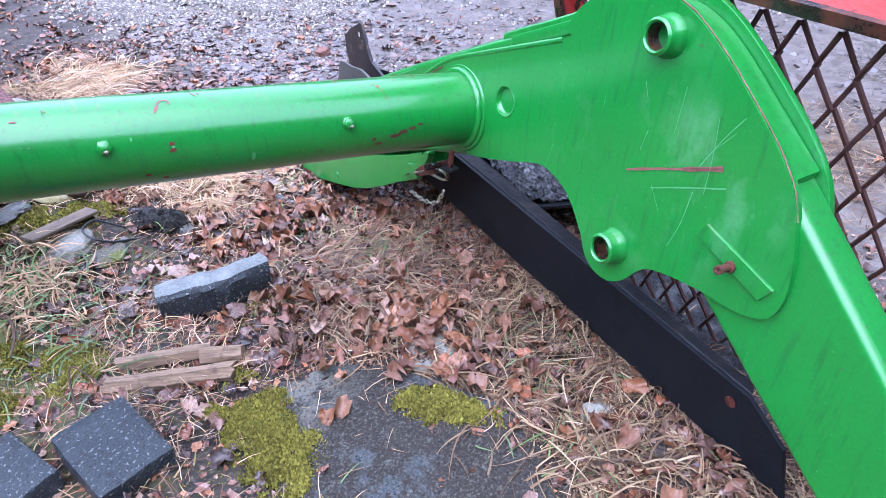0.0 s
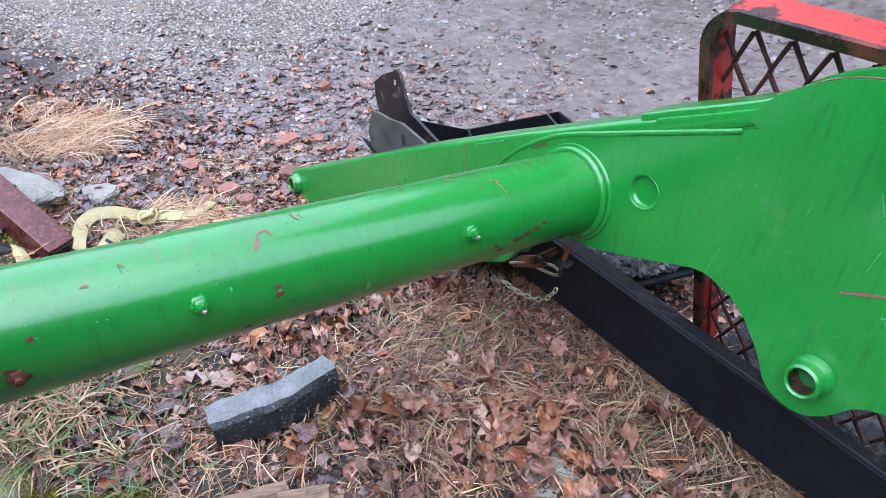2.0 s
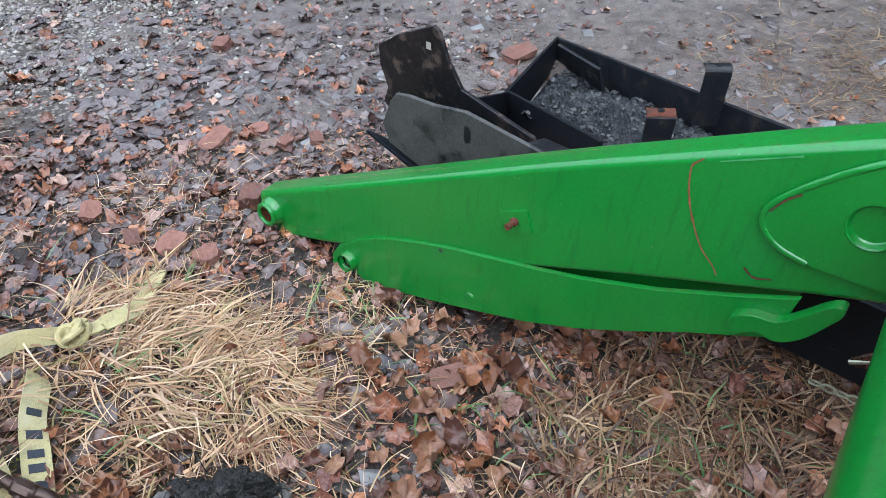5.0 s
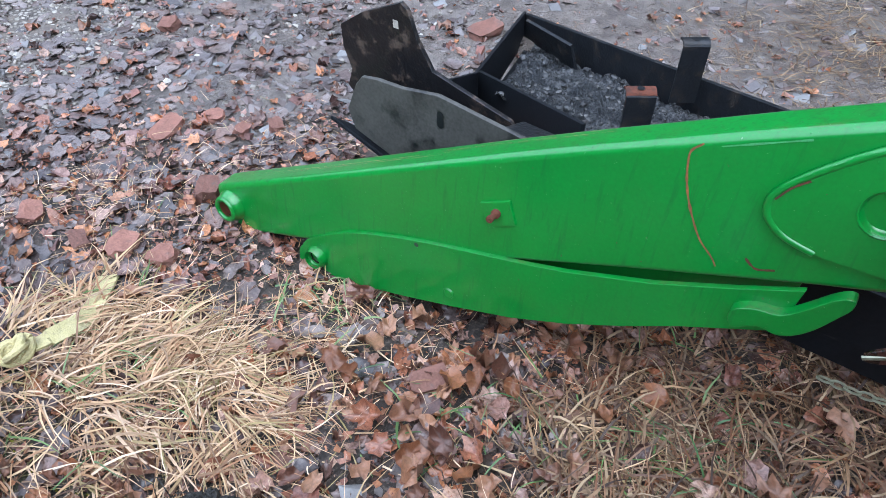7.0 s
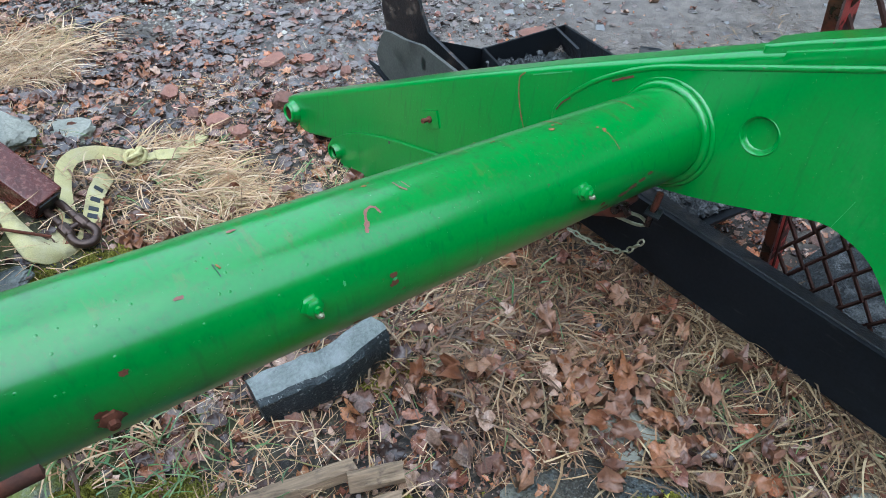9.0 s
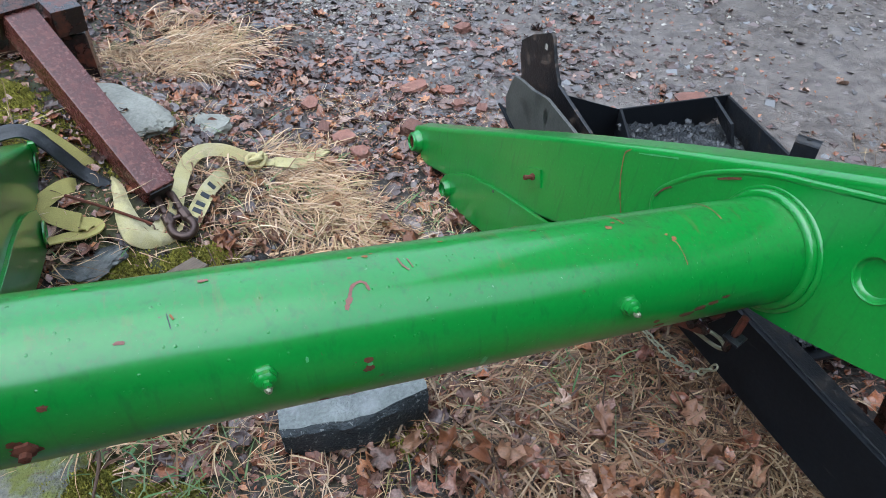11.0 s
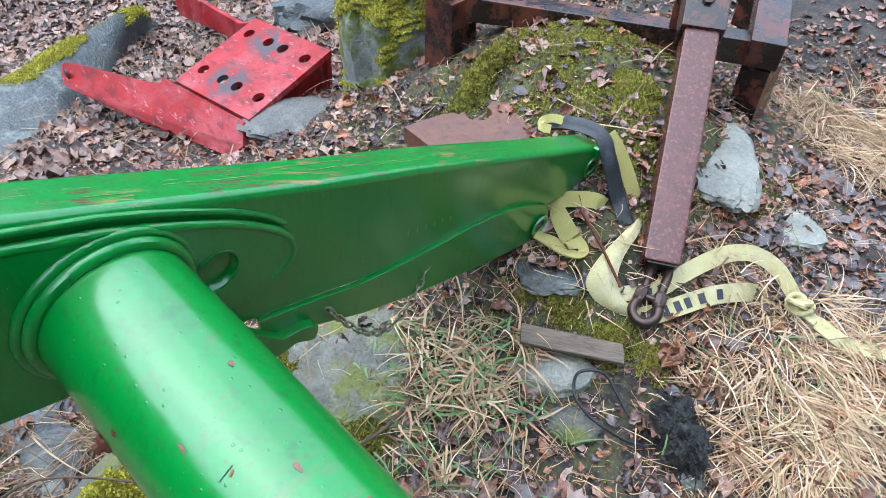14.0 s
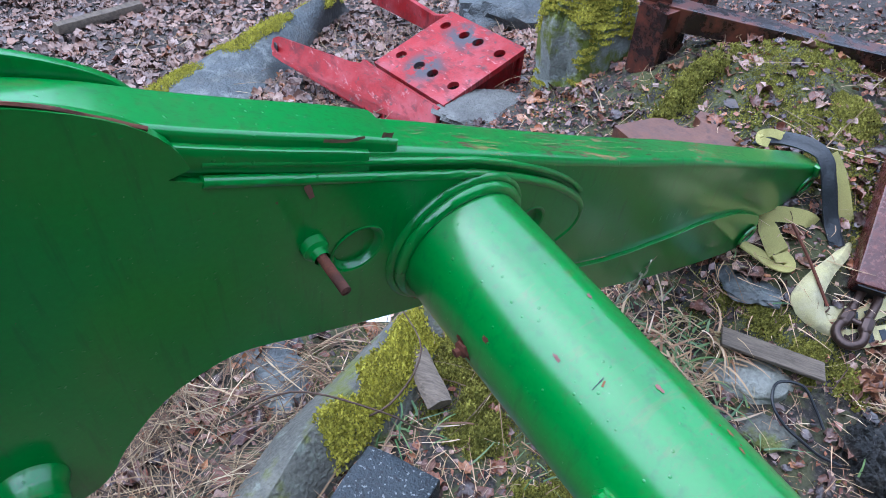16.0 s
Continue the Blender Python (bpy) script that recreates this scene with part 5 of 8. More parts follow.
tagged(grit, "tarry grit and lumps on the sludge", kind="stuff")

# ---- red cage with an expanded-metal screen, leaning on the right arm ----
cage = thing("mesh_cage", "flaking red frame with rusty mesh, leaning against the loader arm", "mesh screen", (0.93, -0.155, 0.03))
HIGH = Vector((-0.20, 0.025, 0.80)).normalized()
LONG = Vector((0.03, -1.0, 0.10)).normalized()
OUT = LONG.cross(HIGH).normalized() * -1


def on_cage(u, h, d=0.0):
    """u along the screen, h up it, d out of it."""
    return LONG * u + HIGH * h + OUT * d + Vector((0, 0, 0.02))


def top_h(u):
    return 0.893 - 0.11 * max(0.0, u - 0.05)


arc = [on_cage(0.058 - 0.064 * math.cos(a), 0.829 + 0.064 * math.sin(a)) for a in np.linspace(0, math.pi / 2, 8)]
fr = [on_cage(-0.016, -0.06), on_cage(-0.012, 0.3), on_cage(-0.007, 0.79)] + arc + [on_cage(0.3, top_h(0.3)), on_cage(1.60, top_h(1.6))]


def band(line, half, d0, d1):
    """A flat bar bent along a line of the screen, from depth d0 to d1."""
    bm = bmesh.new()
    rows = []
    for i, p in enumerate(line):
        t = (line[min(i + 1, len(line) - 1)] - line[max(i - 1, 0)]).normalized()
        nrm = t.cross(OUT)
        rows.append([bm.verts.new(p + nrm * a + OUT * c) for a, c in ((-half, d0), (half, d0), (half, d1), (-half, d1))])
    for a, b in zip(rows, rows[1:]):
        for j in range(4):
            bm.faces.new((a[j], a[(j + 1) % 4], b[(j + 1) % 4], b[j]))
    bm.faces.new(rows[0][::-1])
    bm.faces.new(rows[-1])
    bmesh.ops.recalc_face_normals(bm, faces=bm.faces)
    return bm


part("cage_frame", bevel(band(fr, 0.010, 0.0, 0.075), 0.002, 2, 40), CAGE_RED, cage)
part("rusty_edge", band(fr, 0.0112, -0.003, 0.009), DARK_IRON, cage, "dark rusted edge of the frame")
CW, CH = 0.070, 0.136
for i in range(48):
    pts = []
    for k in range(-1, 15):
        u = -0.04 + i * CW / 2 + (CW / 2 if (k + i) % 2 else 0)
        h = k * CH / 2 * 0.97 - 0.11 * u
        if u > -0.005 and h < top_h(u):
            pts.append(on_cage(min(u, 1.6), h, 0.038 + 0.004 * (1 if i % 2 else -1)))
    if len(pts) > 2:
        part("strand", sweep(pts, 0.0052, 5, jitter=0.12), MESH_RUST, cage)

# ---- rusty trestle with the bar that holds the sling ----
trestle = thing("steel_trestle", "dark rusty steel trestle with an oxblood square bar sticking out", "trestle", (-1.0, 1.7, 0.0))
TO = Vector((-1.0, 1.7, 0))


def tr(name, bm, mat, label=""):
    bmesh.ops.translate(bm, vec=-TO, verts=bm.verts)
    return part(name, bm, mat, trestle, label)


tr("cross_beam", beam((-1.45, 1.42, 0.345), (-0.60, 1.97, 0.305), 0.08, 0.08, 0.005), DARK_IRON)
tr("leg", beam((-1.42, 1.43, 0.375), (-1.42, 1.43, gz(-1.42, 1.43) - 0.03), 0.12, 0.12, 0.004, (0, 1, 0)), DARK_IRON)
tr("leg", beam((-0.59, 1.96, 0.27), (-0.585, 1.95, gz(-0.6, 1.95) - 0.03), 0.09, 0.10, 0.004, (0, 1, 0)), DARK_IRON)
tr("long_beam", beam((-0.575, 1.89, 0.325), (-1.02, 2.95, 0.47), 0.10, 0.09, 0.004), DARK_IRON)
tr("long_beam", beam((-1.44, 1.40, 0.42), (-1.95, 2.45, 0.52), 0.10, 0.09, 0.004), DARK_IRON)
for x, y in ((-1.0, 2.9), (-1.93, 2.4)):
    tr("leg", beam((x, y, 0.48), (x, y, gz(x, y) - 0.03), 0.09, 0.09, 0.004, (0, 1, 0)), DARK_IRON)
BAR_A, BAR_B = Vector((-0.393, 1.094, 0.133)), Vector((-0.822, 1.86, 0.70))
bar = tr("square_bar", beam(BAR_A, BAR_B, 0.088, 0.088, 0.007), BROWN, "oxblood painted square steel bar, rust-flecked")
dirb = (BAR_B - BAR_A).normalized()
tr("sleeve", beam(BAR_A + dirb * 0.62, BAR_B + dirb * 0.05, 0.110, 0.110, 0.004), DARK_IRON)
up = dirb.cross(Vector((0, 0, 1))).cross(dirb).normalized()
pb = BAR_A + dirb * 0.70 + up * 0.054
tr("sleeve_bolt", lathe([(0.016, 0), (0.016, 0.011), (0.008, 0.012), (0.008, 0.017), (0.001, 0.018)], pb, pb + up, 6), IRON)
tr("sleeve_post", beam((-0.80, 1.80, 0.36), (-0.83, 1.83, 0.66), 0.07, 0.07, 0.004, (0, 1, 0)), DARK_IRON)
# the bar is solid; a black plate paints the dark of its hollow end
part("bar_mouth", box((0.066, 0.006, 0.066), Matrix.Translation(BAR_A - TO - dirb * 0.0005) @ dirb.to_track_quat("Y", "Z").to_matrix().to_4x4()), RUBBER_AND_HOLE_BLACK, bar, "black plate for the dark inside the hollow bar end")

shackle = thing("shackle", "dark steel shackle and chain links hanging from the bar", "shackle", tuple(BAR_A))


def oval(c, t, n, a, b, count=21):
    return [c + t * (math.cos(k) * a) + n * (math.sin(k) * b) for k in np.linspace(0, 2 * math.pi, count)]


S1 = Vector((0.012, -0.012, -0.012))
dn = Vector((0.24, -0.80, -0.27)).normalized()
sd = dn.cross(Vector((0, 0, 1))).normalized()
nm = sd.cross(dn)
loop = lambda pts: [S1 + dn * a + sd * b + nm * c for a, b, c in pts]
part("upper_link", sweep(curve(loop([(0.052, 0.020, 0), (0.02, 0.020, 0), (-0.012, 0.019, 0), (-0.030, 0.009, 0), (-0.030, -0.009, 0), (-0.012, -0.019, 0), (0.02, -0.020, 0), (0.052, -0.020, 0)]), 5), 0.0105, 12), IRON, shackle)
part("lower_link", sweep(curve(loop([(0.080, 0.022, 0), (0.098, 0.029, 0), (0.118, 0.027, 0), (0.132, 0.014, 0), (0.136, 0.0, 0), (0.132, -0.014, 0), (0.118, -0.027, 0), (0.098, -0.029, 0), (0.080, -0.022, 0)]), 5), 0.0115, 12), IRON, shackle)
for k in (-1, 1):
    a, b = S1 + dn * 0.046 + sd * 0.021 * k, S1 + dn * 0.090 + sd * 0.024 * k
    part("link_body", lathe([(0.010, 0), (0.0145, 0.004), (0.0155, 0.010), (0.0155, 0.032), (0.0145, 0.040), (0.011, 0.044)], a, b, 8), IRON, shackle)
part("link_pin", sweep([S1 + dn * 0.068 - sd * 0.034, S1 + dn * 0.068 + sd * 0.034], 0.007, 10), IRON, shackle)

# ---- the yellow lifting sling ----
sling = thing("lifting_sling", "dirty yellow webbing lifting sling, looped over the loader tip", "lifting sling", (-0.4, 1.1, 0.05))
SO = Vector((-0.4, 1.1, 0.05))


def strip(points, width, thick, mat, name="webbing", lean=None, label="", marks=(), widths=None):
    """A flat band along points; lean: the way its broad side faces."""
    pts = curve(points, 8)
    bm = bmesh.new()
    rows = []
    for i, p in enumerate(pts):
        t = (pts[min(i + 1, len(pts) - 1)] - pts[max(i - 1, 0)]).normalized()
        u = Vector(lean[min(i * len(lean) // len(pts), len(lean) - 1)]) if lean else Vector((0, 0, 1))
        u = (u + Vector((noise.noise(p * 7), noise.noise(p * 7 + Vector((5, 0, 0))), 0)) * 0.25)
        u = (u - t * u.dot(t)).normalized()
        s = t.cross(u)
        if widths:
            width = float(np.interp(i / (len(pts) - 1), np.linspace(0, 1, len(widths)), widths))
        rows.append([bm.verts.new(p - SO + s * a * width + u * (c * thick + 0.12 * width * a * a * noise.noise(p * 20))) for a, c in ((-0.5, -0.5), (0, -0.5), (0.5, -0.5), (0.5, 0.5), (0, 0.5), (-0.5, 0.5))])
    for a, b in zip(rows, rows[1:]):
        for j in range(6):
            bm.faces.new((a[j], a[(j + 1) % 6], b[(j + 1) % 6], b[j]))
    bm.faces.new(rows[0][::-1])
    bm.faces.new(rows[-1])
    bmesh.ops.recalc_face_normals(bm, faces=bm.faces)
    band = part(name, bm, mat, sling, label)
    for f0, f1 in marks:
        bar = bmesh.new()
        i0 = int(f0 * (len(pts) - 1))
        p, q = pts[i0], pts[min(i0 + 1, len(pts) - 1)]
        t = (q - p).normalized()
        u = Vector(lean[min(i0 * len(lean) // len(pts), len(lean) - 1)])
        u = (u + Vector((noise.noise(p * 7), noise.noise(p * 7 + Vector((5, 0, 0))), 0)) * 0.25)
        u = (u - t * u.dot(t)).normalized()
        m = Matrix((t, t.cross(u), u)).transposed().to_4x4()
        m.translation = p - SO + u * (thick * 0.5 + 0.0012)
        part("print_bar", box((f1, width * 0.55, 0.0012), m), INK, band, "black print on the webbing")
    return band


def gp(x, y, h=0.0):
    return (x, y, gz(x, y) + h)


UP, FRONT, RIGHTW = (0, 0, 1), (0.3, -0.8, 0.5), (0.8, -0.3, 0.5)
CAMW = (0.23, -0.68, 0.69)
def ribbon(outer, inner, thick, mat):
    """A band between two edges, cupped a little, of that thickness."""
    a, b = curve(outer, 6), curve(inner, 6)
    bm = bmesh.new()
    rows = []
    for i, (p, q) in enumerate(zip(a, b)):
        t = a[min(i + 1, len(a) - 1)] - a[max(i - 1, 0)]
        n = t.cross(q - p).normalized()
        n = -n if n.z < 0 else n
        mids = [p.lerp(q, k) + n * (0.010 * math.sin(k * math.pi) + 0.002 * noise.noise(p * 30 + Vector((k * 3, 0, 0)))) for k in (0, 0.25, 0.5, 0.75, 1)]
        rows.append([bm.verts.new(m - SO) for m in mids] + [bm.verts.new(m - n * thick - SO) for m in mids[::-1]])
    for p, q in zip(rows, rows[1:]):
        for k in range(10):
            bm.faces.new((p[k], p[(k + 1) % 10], q[(k + 1) % 10], q[k]))
    bm.faces.new(rows[0][::-1])
    bm.faces.new(rows[-1])
    bmesh.ops.recalc_face_normals(bm, faces=bm.faces)
    return part("webbing", bm, mat, sling)


ribbon([(-0.516, 1.20, 0.155), (-0.510, 1.14, 0.165), (-0.503, 1.07, 0.168), (-0.501, 0.99, 0.155), (-0.490, 0.932, 0.128), (-0.462, 0.925, 0.098), (-0.426, 0.937, 0.076), (-0.392, 0.955, 0.062), (-0.363, 0.984, 0.054), (-0.345, 1.01, 0.05)],
       [(-0.505, 1.21, 0.150), (-0.500, 1.184, 0.158), (-0.476, 1.118, 0.163), (-0.465, 1.052, 0.157), (-0.450, 1.004, 0.140), (-0.431, 0.981, 0.118), (-0.410, 0.975, 0.098), (-0.388, 0.985, 0.080), (-0.366, 1.010, 0.068), (-0.350, 1.035, 0.062)], 0.004, SLING)
strip([(-0.362, 0.985, 0.058), (-0.345, 1.008, 0.062), (-0.328, 1.035, 0.066), (-0.299, 1.099, 0.070), (-0.265, 1.178, 0.066), (-0.224, 1.253, 0.050), (-0.205, 1.320, 0.010)],
      0.046, 0.004, SLING, lean=(CAMW, CAMW), marks=((0.36, 0.017), (0.44, 0.017), (0.52, 0.017), (0.60, 0.020), (0.69, 0.017)))
strip([(-0.425, 0.985, 0.088), (-0.400, 1.015, 0.094), (-0.367, 1.061, 0.095), (-0.348, 1.159, 0.095), (-0.324, 1.253, 0.095), (-0.298, 1.323, 0.088), (-0.259, 1.378, 0.072), (-0.20, 1.396, 0.050), (-0.134, 1.365, 0.028), (-0.112, 1.348, 0.020)],
      0.040, 0.004, SLING, widths=(0.036, 0.038, 0.040, 0.042, 0.044, 0.044, 0.042, 0.040, 0.036, 0.028), lean=(CAMW, CAMW, CAMW, CAMW, CAMW, (0.1, -0.7, 0.6), (-0.3, -0.6, 0.5), (-0.5, -0.5, 0.5)), marks=((0.14, 0.017), (0.19, 0.017), (0.24, 0.017)))
strip([(-0.105, 1.345, 0.020), (-0.075, 1.342, 0.010), (-0.041, 1.342, 0.002), (0.031, 1.360, -0.028), (0.09, 1.406, -0.042), (0.134, 1.441, -0.048)], 0.034, 0.006, SLING, widths=(0.026, 0.030, 0.034, 0.038, 0.044, 0.046), lean=(UP, (0, -0.5, 0.8), UP))
for k, (x, y, z) in enumerate(((-0.118, 1.352, 0.020), (-0.098, 1.345, 0.018), (-0.108, 1.348, 0.030), (-0.112, 1.340, 0.026))):
    part("knot", sweep([Vector((x, y, z)) - SO + Vector((0.020 * math.cos(a), 0.014 * math.sin(a), 0.015 * math.sin(a + k))) for a in np.linspace(0, 2 * math.pi, 12)], 0.008, 8), SLING, sling)
strip([(-0.775, 1.118, 0.326), (-0.794, 1.108, 0.328), (-0.806, 1.124, 0.333), (-0.790, 1.145, 0.339), (-0.750, 1.157, 0.340)], 0.022, 0.004, BRIGHT_SLING, lean=(CAMW, (0.2, -0.8, 0.3), CAMW))
strip([(-0.655, 1.195, 0.335), (-0.620, 1.20, 0.300), (-0.59, 1.205, 0.255), (-0.56, 1.205, 0.21), (-0.53, 1.205, 0.165)], 0.036, 0.004, BRIGHT_SLING, lean=((0.7, -0.4, 0.5),))
strip([(-0.690, 1.02, 0.195), (-0.664, 1.045, 0.205), (-0.63, 1.08, 0.208), (-0.60, 1.105, 0.205), (-0.585, 1.12, 0.19)], 0.040, 0.004, BRIGHT_SLING, lean=(CAMW, CAMW))
strip([(-0.665, 1.035, 0.19), (-0.640, 1.01, 0.188), (-0.592, 0.991, 0.168), (-0.562, 0.985, 0.158), (-0.553, 0.975, 0.150), (-0.580, 0.962, 0.150), (-0.615, 0.952, 0.155), (-0.655, 0.940, 0.162)], 0.046, 0.004, BRIGHT_SLING, widths=(0.03, 0.045, 0.05, 0.05, 0.05, 0.05, 0.045, 0.035), lean=(CAMW, UP, UP))
sleeve = thing("rubber_sleeve", "worn grey rubber protective sleeve bent over the loader tip", "protective sleeve", (-0.62, 1.14, 0.25))
sl = [(-0.83, 1.165, 0.290), (-0.745, 1.155, 0.342), (-0.665, 1.165, 0.346), (-0.615, 1.155, 0.295), (-0.57, 1.15, 0.215), (-0.515, 1.13, 0.165)]
bm = bmesh.new()
rows = []
pts = curve(sl, 6)
for i, p in enumerate(pts):
    t = (pts[min(i + 1, len(pts) - 1)] - pts[max(i - 1, 0)]).normalized()
    s = t.cross(Vector((0.5, -0.3, 0.8))).normalized()
    u = s.cross(t)
    rows.append([bm.verts.new(p - Vector((-0.62, 1.14, 0.25)) + s * (0.022 * math.cos(a)) + u * (0.010 * math.sin(a) + 0.004 * math.cos(3 * a) + 0.004 * noise.noise(p * 30 + Vector((a, 0, 0))))) for a in np.linspace(0, 2 * math.pi, 14, endpoint=False)])
for a, b in zip(rows, rows[1:]):
    for j in range(14):
        bm.faces.new((a[j], a[(j + 1) % 14], b[(j + 1) % 14], b[j]))
bm.faces.new(rows[0][::-1])
bm.faces.new(rows[-1])
bmesh.ops.recalc_face_normals(bm, faces=bm.faces)
part("sleeve_body", bm, SLEEVE, sleeve)


# ---- red bracket plate on the slope ----
def holed(corners, holes, thick, mat, name, parent, o, rim=20):
    """A four-cornered plate with round holes (u, v, radius) through it."""
    A, B, C, D = [Vector(c) - o for c in corners]
    n = (B - A).cross(D - A).normalized()
    U, V = (B - A), (D - A)
    at = lambda u, v: A.lerp(B, u).lerp(D.lerp(C, u), v)
    bm = bmesh.new()
    loops = [[at(0, 0), at(1, 0), at(1, 1), at(0, 1)]]
    for u, v, r in holes:
        loops.append([at(u + r / U.length * math.cos(a), v + r / V.length * math.sin(a)) for a in np.linspace(0, 2 * math.pi, rim, endpoint=False)])
    edges = []
    for lp in loops:
        vs = [bm.verts.new(p) for p in lp]
        edges += [bm.edges.new((vs[i], vs[(i + 1) % len(vs)])) for i in range(len(vs))]
    bmesh.ops.triangle_fill(bm, edges=edges, use_beauty=True)
    res = bmesh.ops.extrude_face_region(bm, geom=list(bm.faces))
    bmesh.ops.translate(bm, vec=n * -thick, verts=[v for v in res["geom"] if isinstance(v, bmesh.types.BMVert)])
    bmesh.ops.recalc_face_normals(bm, faces=bm.faces)
    return part(name, bm, mat, parent, flat=True)


RO = Vector((-2.2, 1.15, -0.3))
red = thing("red_bracket", "chipped red steel bracket with eight bolt holes, on leaves", "steel bracket", tuple(RO))
R1, R2, R3 = Vector((-2.457, 0.912, -0.170)), Vector((-1.949, 0.932, -0.125)), Vector((-1.967, 1.342, -0.002))
R4 = Vector((-2.499, 1.349, -0.058))
holed((R1, R2, R3, R4), [(u, v, 0.026) for v in (0.235, 0.805) for u in (0.13, 0.40, 0.59, 0.87)], 0.022, RED, "top_plate", red, RO)


def red_plate(pts, thick, name="side_plate"):
    return part(name, slab([Vector(p) - RO for p in pts], thick, 0.004), RED, red)


red_plate([R1 + Vector((0.0, -0.004, -0.013)), R2 + Vector((-0.004, -0.004, -0.013)), R2 + Vector((0.02, -0.035, -0.09)), (-1.975, 0.856, -0.265), (-2.03, 0.85, -0.275), (-2.30, 0.81, -0.305), (-2.417, 0.753, -0.285), (-2.81, 0.64, -0.256),
           (-2.92, 0.645, -0.279), (-2.98, 0.668, -0.265), (-2.993, 0.686, -0.234), (-2.952, 0.696, -0.209), (-2.543, 0.829, -0.178), (-2.53, 0.89, -0.215), (-2.50, 0.90, -0.175)], 0.022)
red_plate([R4 + Vector((0.0, 0.004, -0.013)), R3 + Vector((-0.004, 0.004, -0.013)), R3 + Vector((-0.02, 0.01, -0.20)), R4 + Vector((-0.10, 0.0, -0.15)), (-3.30, 1.40, -0.33), (-3.36, 1.42, -0.25), (-3.28, 1.42, -0.19), R4 + Vector((-0.12, 0.005, -0.06))], 0.022)
red_plate([R2 + Vector((-0.03, 0.03, -0.013)), R3 + Vector((-0.03, -0.02, -0.013)), R3 + Vector((-0.05, -0.04, -0.18)), R2 + Vector((-0.05, 0.0, -0.14))], 0.02, "front_web")
# the eye's dark is a black disc on the uncut arm
part("eye", lathe([(0.024, 0), (0.024, 0.004), (0.001, 0.004)], Vector((-2.93, 0.655, -0.242)) - RO, Vector((-3.0, -0.2, -0.2)) - RO, 16), RUBBER_AND_HOLE_BLACK, red, "flat black disc for the dark of the bolt eye")

# ---- rusty flat plate with a hole ----
PO = Vector((-1.05, 1.25, 0.1))
flat = thing("rusty_plate", "thick rusty steel plate with a hole, on mossy ground", "steel plate", tuple(PO))
notch = [(-1.040 + 0.036 * math.cos(radians(a)), 1.150 + 0.040 * math.sin(radians(a))) for a in range(215, 460, 12)]
edge_line = [(-1.134, 0.95), (-1.104, 1.075), (-1.088, 1.098), (-1.070, 1.108)] + notch + [(-1.055, 1.226), (-1.02, 1.246), (-0.965, 1.258), (-0.912, 1.262), (-0.862, 1.25), (-0.80, 0.91)]
bm = bmesh.new()
low, high = [[bm.verts.new(Vector((x, y, z)) - PO) for x, y in edge_line] for z in (0.185, 0.235)]
bm.faces.new(high)
bm.faces.new(low[::-1])
for k in range(len(low)):
    bm.faces.new((low[k], low[(k + 1) % len(low)], high[(k + 1) % len(low)], high[k]))
bmesh.ops.recalc_face_normals(bm, faces=bm.faces)
bmesh.ops.triangulate(bm, faces=[f for f in bm.faces if len(f.verts) > 4])
part("plate_body", bm, FLAT_RUST, flat, flat=True)


# ---- rocks, pavers, wood and small finds ----
def rock(name, at, size, seed, mat, label, turn=0, flat_top=0.0, sink=0.5, sub=4, rough=0.28, category="rock"):
    ob = link_mesh(name, rock_mesh(size, seed, sub, rough, 1.6, flat_top), mat)
    ob.matrix_world = pose(at[0], at[1], gz(at[0], at[1]) + (0.5 - sink) * size[2] if len(at) == 2 else at[2], 0, 0, turn)
    return tagged(ob, label, category)


rock("boulder", (-1.79, 1.50), (0.33, 0.46, 1.02), 3, BOULDER, "tall grey boulder half covered in bright moss", 20, sub=5, rough=0.2)


def ridge_rock(name, outer, crest, inner, seed, mat, label, lump=0.03):
    """A long outcrop: its two feet lie in the ground along outer and inner, its back runs along crest (x, y, z)."""
    a, b, c = curve([(x, y, 0) for x, y in outer], 12), curve(crest, 12), curve([(x, y, 0) for x, y in inner], 12)
    mid = b[len(b) // 2].copy()
    bm = bmesh.new()
    rows = []
    last = len(b) - 1
    for i in range(len(b)):
        low = smooth(0.0, 0.08, i / last) * smooth(1.0, 0.92, i / last)
        row = []
        for v in [k / 10 for k in range(10)] + [1 + k / 26 for k in range(27)]:
            side, f = (a[i], v) if v < 1 else (c[i], 2 - v)
            p = side.lerp(b[i], f)
            foot = gz(side.x, side.y) - 0.035
            p.z = foot + (b[i].z - foot) * (f ** 0.5) * (0.15 + 0.85 * low)
            o = Vector((seed, seed * 0.7, 0))
            bump = noise.noise(p * 4 + o) * lump + noise.noise(p * 12 + o) * lump * 0.35 + abs(noise.noise(p * 7 + o * 3)) * -lump * 0.5 + noise.noise(p * 40) * 0.003
            p += Vector((0.25, -0.15, 1)) * bump * (0.3 + 0.7 * f)
            row.append(bm.verts.new(p - mid))
        rows.append(row)
    for p, q in zip(rows, rows[1:]):
        for k in range(len(p) - 1):
            bm.faces.new((p[k], q[k], q[k + 1], p[k + 1]))
    bmesh.ops.recalc_face_normals(bm, faces=bm.faces)
    if sum(f.normal.z for f in bm.faces) < 0:
        bmesh.ops.reverse_faces(bm, faces=bm.faces)
    ob = link_mesh(name, bm, mat)
    ob.location = mid
    return tagged(ob, label, "rock")


